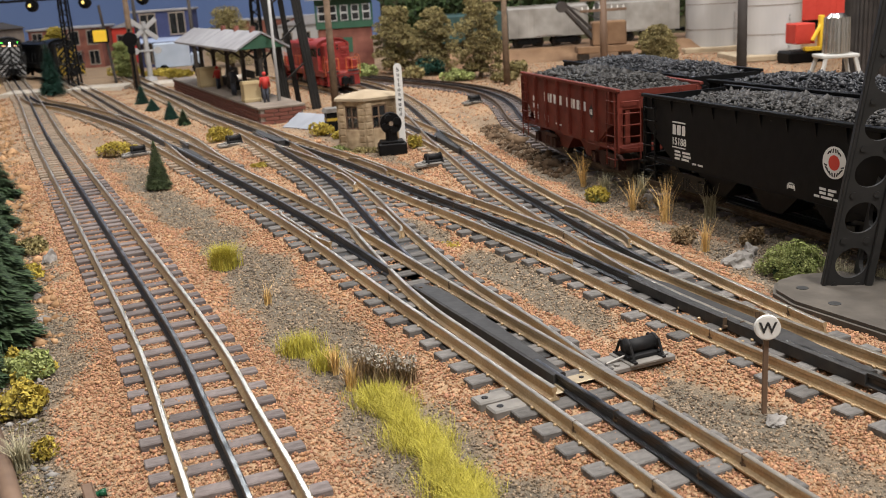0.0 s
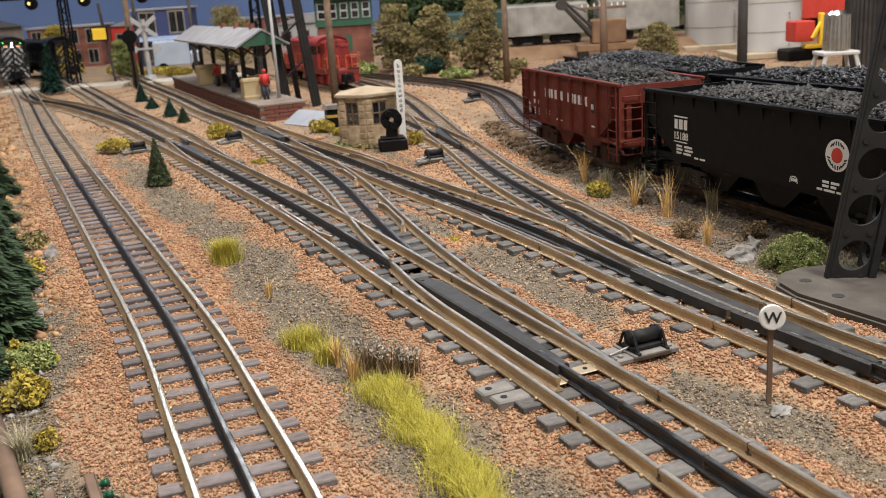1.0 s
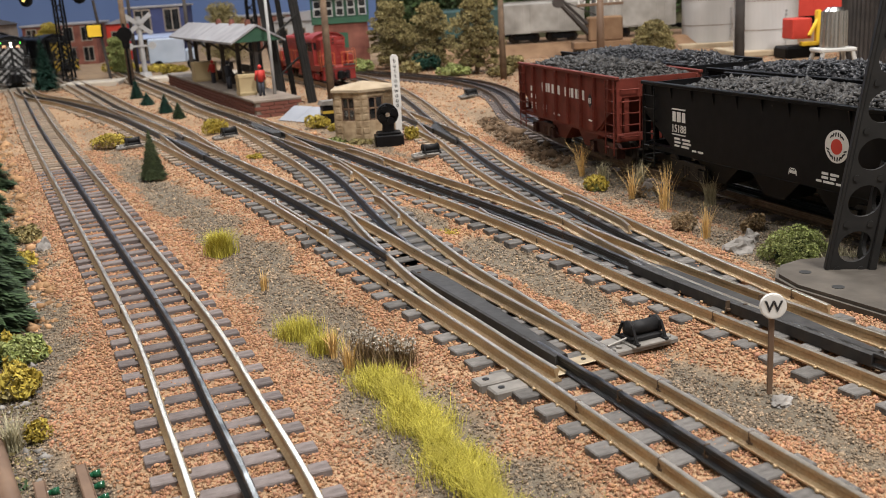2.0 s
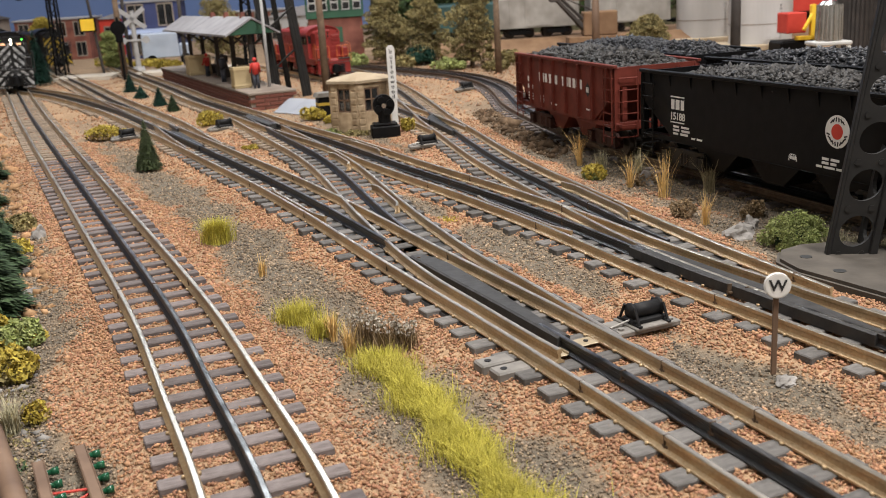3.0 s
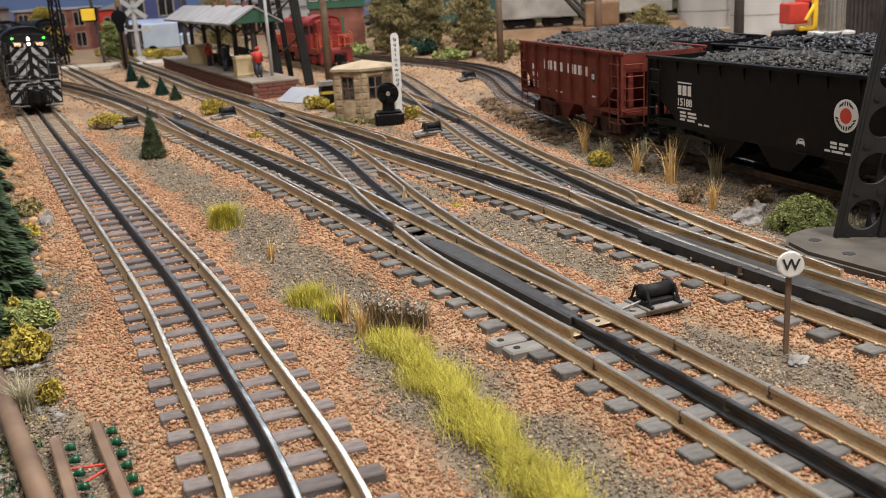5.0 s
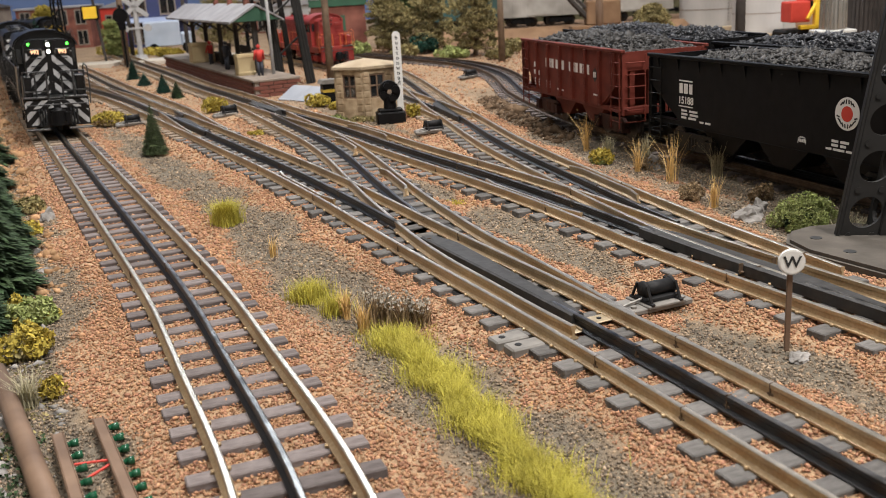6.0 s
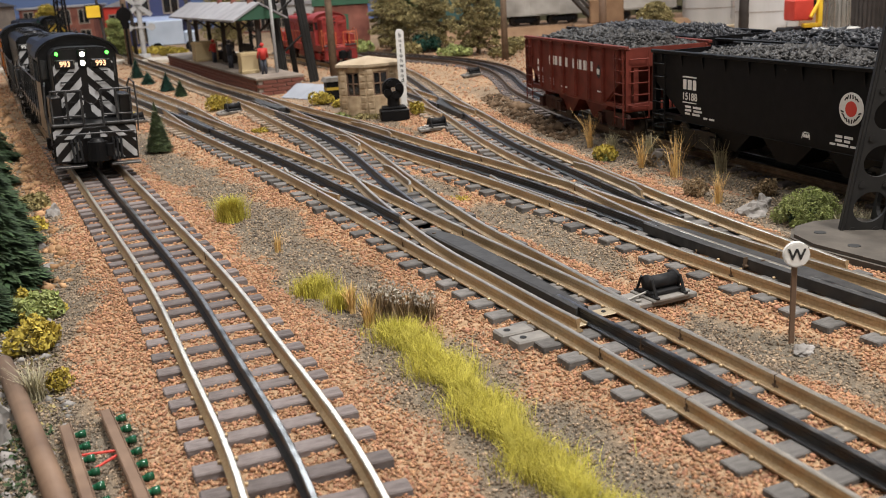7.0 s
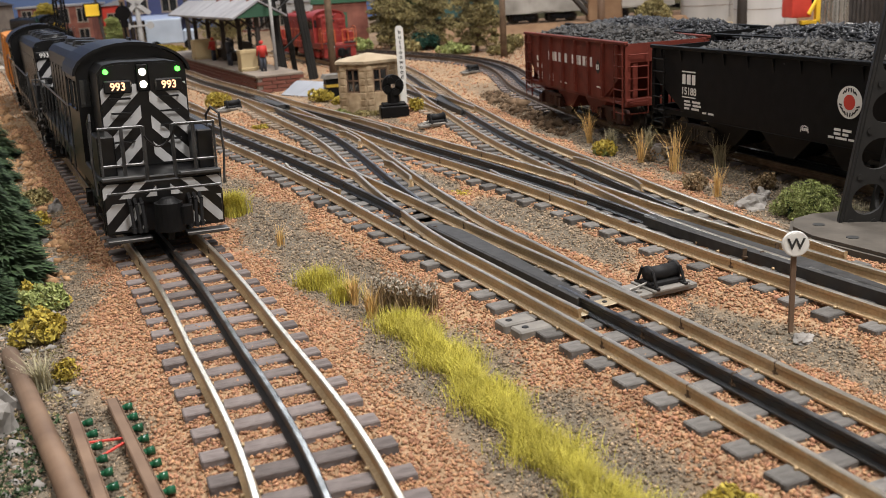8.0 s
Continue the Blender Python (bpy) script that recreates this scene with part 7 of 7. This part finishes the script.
def tank_stand():
    t = thing("silver_tank", 16.6, 40.0, -0.35, 0, "ribbed silver tank on a white stand", "tank")
    bm = bmesh.new()
    tube(bm, (0, 0, 1.15), (0, 0, 2.6), 0.5, 0.46, 24)
    tube(bm, (0, 0, 2.6), (0, 0, 2.75), 0.46, 0.3, 24)
    tank = part("tank", bm, SILVER, t)
    for k in range(12):
        a = k * math.pi / 6
        bm = bmesh.new()
        tube(bm, (0.5 * math.cos(a), 0.5 * math.sin(a), 1.2), (0.47 * math.cos(a), 0.47 * math.sin(a), 2.6), 0.045, seg=6)
        part("rib", bm, SILVER, tank)
    bm = bmesh.new()
    box(bm, -0.75, 0.75, -0.6, 0.6, 1.0, 1.15, 0.03)
    part("platform", bm, WHITEP, t)
    for sx, sy in ((-1, -1), (1, -1), (-1, 1), (1, 1)):
        bm = bmesh.new()
        tube(bm, (sx * 0.85, sy * 0.6, 0), (sx * 0.6, sy * 0.5, 1.0), 0.09, seg=6)
        part("leg", bm, WHITEP, t)


tank_stand()


def dark_bin():
    t = thing("corrugated_bin", 18.9, 41.5, -0.35, 0, "dark corrugated storage bin", "storage bin")
    bm = bmesh.new()
    n = 90
    o = [((1.25 + 0.05 * math.cos(k * math.pi)) * math.cos(2 * math.pi * k / n), (1.25 + 0.05 * math.cos(k * math.pi)) * math.sin(2 * math.pi * k / n)) for k in range(n)]
    prism(bm, o, 0, 6.0, axis="z")
    part("shell", bm, DARKW, t)
    bm = bmesh.new()
    tube(bm, (0, 0, 6.0), (0, 0, 6.8), 1.35, 0.2, 30)
    part("roof", bm, DARKW, t)


dark_bin()


def loader():
    t = thing("yard_loader", 18.7, 48.5, -0.35, 5, "red and yellow yard loader machine", "machine")
    bm = bmesh.new()
    box(bm, -0.7, 0.3, 0, 1.2, 0.95, 1.95, 0.05)
    part("cab", bm, RED, t)
    bm = bmesh.new()
    box(bm, 0.5, 0.72, -0.1, 0.2, 0.6, 2.3, 0.03)
    tube(bm, (0.6, 0, 1.9), (0.1, -0.1, 1.1), 0.1, seg=6)
    box(bm, -0.2, 0.9, -0.1, 0.3, 0.6, 0.8, 0.03)
    part("boom", bm, YELLOW_B, t)
    bm = bmesh.new()
    box(bm, -1.0, 1.0, 0, 1.5, 0, 0.6, 0.1)
    part("chassis", bm, BLACK, t)


loader()


def embankment():
    t = thing("embankment", 0, 0, 0, 0, "brown earth embankment carrying a far track", "embankment", kind="structure")
    bm = bmesh.new()
    prism(bm, [(59.0, -0.5), (60.4, 0.44), (67, 0.46), (69, -0.5)], -1.0, 46, axis="x")
    part("bank", bm, EARTH, t)


EARTH = mat("brown_earth", (0.17, 0.095, 0.05), (0.26, 0.16, 0.09), 40, 0.95, 0, 0.6, dirt=0.3, big=12)
embankment()
GREYC = mat("grey_hopper_paint", (0.26, 0.245, 0.22), (0.35, 0.33, 0.3), 30, 0.7, 0, 0.1, dirt=0.4, big=15)
TEAL = mat("dark_teal_paint", (0.014, 0.05, 0.046), (0.025, 0.075, 0.068), 30, 0.6, 0, 0.1, dirt=0.35, big=15)
for xc, paint, lb, tp in ((-0.3, TEAL, "dark teal boxcar on the far track", 2.3), (4.6, GREYC, "pale grey freight car on the far track", 2.5), (10.3, GREYC, "pale weathered freight car on the far track", 2.5),
                          (22.0, RED, "red boxcar on the far track", 2.4), (30.4, GREYC, "grey boxcar on the far track", 2.4)):
    car = boxcar(lb, paint, 5.2 if xc < 20 else 8, tp)
    car.matrix_world = pose(xc * U, 62.2 * U, 0.46 * U, 0, 0, -88)


def crane():
    t = thing("wrecking_crane", 8.2, 58.2, -0.36, 0, "weathered grey-brown wrecking crane with a lattice boom", "crane")
    bm = bmesh.new()
    box(bm, 0.3, 3.6, -0.7, 0.7, 0.5, 0.9, 0.04)
    box(bm, 1.2, 3.2, -0.6, 0.6, 0.9, 2.3, 0.08)
    part("cab", bm, EARTH, t)
    for sy in (-0.3, 0.3):
        bm = bmesh.new()
        tube(bm, (1.6, sy, 1.0), (-0.5, sy * 0.6, 3.3), 0.16, 0.1, 6)
        tube(bm, (1.2, sy, 1.9), (-0.3, sy * 0.6, 3.4), 0.08, seg=5)
        part("boom", bm, DARKW, t)
    bm = bmesh.new()
    tube(bm, (-0.5, -0.3, 3.25), (-0.5, 0.3, 3.25), 0.32, seg=16)
    part("sheave", bm, DARKW, t)
    bm = bmesh.new()
    for k in range(3):
        tube(bm, (-0.4, -0.1 + 0.1 * k, 3.4), (3.0, -0.1 + 0.1 * k, 1.8), 0.03, seg=4)
    part("cables", bm, DARKW, t)
    for px in (0.7, 3.2):
        bm = bmesh.new()
        tube(bm, (px, -0.6, 0.3), (px, 0.6, 0.3), 0.3, seg=14)
        part("wheelset", bm, WHEEL, t)


crane()

# ---- far trees and hedges ----
tree(-2.2, 57.5, 4.1, 1.35, LEAF_O, "olive-tan scale tree behind the shanty")
tree(0.1, 56.0, 3.9, 1.3, LEAF_O, "olive-tan scale tree behind the shanty")
tree(2.5, 51.5, 4.4, 1.35, LEAF_O, "grey-olive scale tree beside a pole")
tree(-15.4, 74, 4.6, 1.9, LEAF_O, "olive scale tree behind the station")
tree(-28.4, 74, 3.9, 1.2, LEAF_Y, "yellow-green scale tree near the crossing")
tree(-21.0, 66, 2.6, 0.8, LEAF, "green scale tree beside the road")
tree(12.4, 54, 2.1, 1.2, LEAF_O, "low ochre scale tree in the yard")
for bx, by, br, bh, bm_at in ((-4.0, 54.5, 0.9, 0.9, LEAF), (-1.2, 53.5, 1.0, 0.8, LEAF_O), (1.2, 50.5, 0.9, 0.7, LEAF), (3.6, 49.0, 0.7, 0.6, LEAF_O), (-0.2, 55.0, 0.8, 1.3, LEAF_T), (4.4, 51.5, 0.7, 0.9, LEAF_O),
                              (-19.3, 69.0, 1.6, 0.6, LEAF_Y), (-23.0, 72.0, 1.4, 0.8, LEAF_Y), (-17.3, 66.0, 1.0, 0.6, LEAF_Y), (-31.0, 66, 1.2, 1.0, LEAF_Y), (-28.6, 61.8, 0.8, 0.9, LEAF_O)):
    bush(bx, by, br, bh, 900, 0.1, bm_at, "low scale shrub along the far tracks")


def hedge():
    rng = np.random.default_rng(2)
    t = thing("hillside_hedge", 0, 0, 0, 0, "dense dark green wooded hillside behind the yard", "trees", kind="stuff")
    blobs = [(x, 76 + rng.uniform(-1, 2), z, 1.9, 1.5, 1.3, 420) for x in np.arange(-2, 52, 1.8) for z in (2.4, 3.7, 5.0)]
    v, f = leaves(blobs, 0.24, rng)
    solid("foliage", v, f, LEAF_H, t)
    bm = bmesh.new()
    prism(bm, [(75.5, -0.5), (76.5, 5.0), (80, 6.0), (80, -0.5)], -4, 55, axis="x")
    part("slope", bm, EARTH_D, t)


LEAF_H = mat("hill_green_foliage", (0.03, 0.06, 0.018), (0.07, 0.12, 0.035), 60, 0.95, 0, 0.2, island=0.5, dirt=0.4, big=8)
EARTH_D = mat("dark_earth", (0.05, 0.05, 0.025), (0.09, 0.08, 0.04), 30, 0.95, 0, 0.4)
hedge()

# parked locomotives
parked = diesel("parked black diesel locomotive with yellow chevron stripes", YELLOW, False, False)
parked.matrix_world = pose(-25.0 * U, 67.5 * U, 0, 0, 0, 38)
red_loco = diesel("parked red diesel switcher with orange-red railings", LOCO_R, False, False, LOCO_R, ORANGE_R)
rx_, ry_, rr_ = place_car("spur", 46.6, 8.5)
red_loco.matrix_world = pose(rx_ * U, ry_ * U, 0, 0, 0, rr_) @ Matrix.Diagonal((0.95, 0.78, 0.9, 1))

# ---- the room ----
SKY = mat("blue_painted_backdrop", (0.1, 0.16, 0.34), (0.14, 0.21, 0.4), 1.2, 0.9, 0, 0.03, dirt=0.1, big=0.6)


def room():
    for name, x0, x1, y0, y1, z0, z1, m, lb in (
        ("wall_back", -76, 71, 111, 113, -35, 76, SKY, "blue painted sky backdrop wall"), ("wall_left", -76, -74, -15, 111, -35, 76, WALL, "plain painted room wall"),
        ("wall_right", 69, 71, -15, 111, -35, 76, WALL, "plain painted room wall"), ("wall_front", -76, 71, -17, -15, -35, 76, WALL, "plain painted room wall"),
        ("ceiling", -76, 71, -17, 113, 76, 78, WALL, "plain off-white ceiling")):
        bm = bmesh.new()
        box(bm, x0, x1, y0, y1, z0, z1)
        tagged(part(name, bm, m), lb, "wall" if "wall" in name else "ceiling", kind="structure")


room()


# ---- what moves ----
# where the front of the train stands on its track, by its plan y
FRONT = [(0, 70.6), (0.5, 67.6), (1, 64.5), (1.5, 61.2), (2.25, 55.9), (3, 50.2), (3.5, 46.4), (4, 42.8), (4.5, 39.0), (5.25, 33.4), (6, 28.1), (6.5, 24.7), (7, 21.0), (7.5, 17.4), (8, 13.85)]


def on_track(s):
    q, _ = LINE["A"]
    u = np.arange(len(q)) * 0.1
    if s > u[-1]:
        return q[-1] + (q[-1] - q[-2]) / 0.1 * (s - u[-1])
    return np.array((np.interp(s, u, q[:, 0]), np.interp(s, u, q[:, 1])))


def ride(s, front, back):
    """The pose of a car whose origin is at arc s and whose trucks stand front and back of it."""
    a, b = on_track(s + front), on_track(s + back)
    h = (b - a) / np.linalg.norm(b - a)
    o = a - h * abs(front)
    return o, h


def motions():
    lead, rear, third = [], [], []
    for t, y in FRONT:
        s = s_at("A", y)
        o, h = ride(s, 2.0, 9.0)
        lead.append((t, pose(o[0] * U, o[1] * U, 0, 0, 2.3, math.degrees(math.atan2(-h[0], h[1])))))
        o, h = ride(s + 22.9, -2.0, -9.0)
        rear.append((t, pose(o[0] * U, o[1] * U, 0, 0, 2.3, math.degrees(math.atan2(-h[0], h[1])))))
        o, h = ride(s + 23.5, 1.4, 6.6)
        third.append((t, pose(o[0] * U, o[1] * U, 0, 0, 2.3, math.degrees(math.atan2(-h[0], h[1])))))
    walk(loco, lead)
    walk(loco_rear, rear)
    walk(trailing, third)


for ob_ in (loco, loco_rear):
    ob_.scale = (1.03, 1.03, 1.1)
motions()
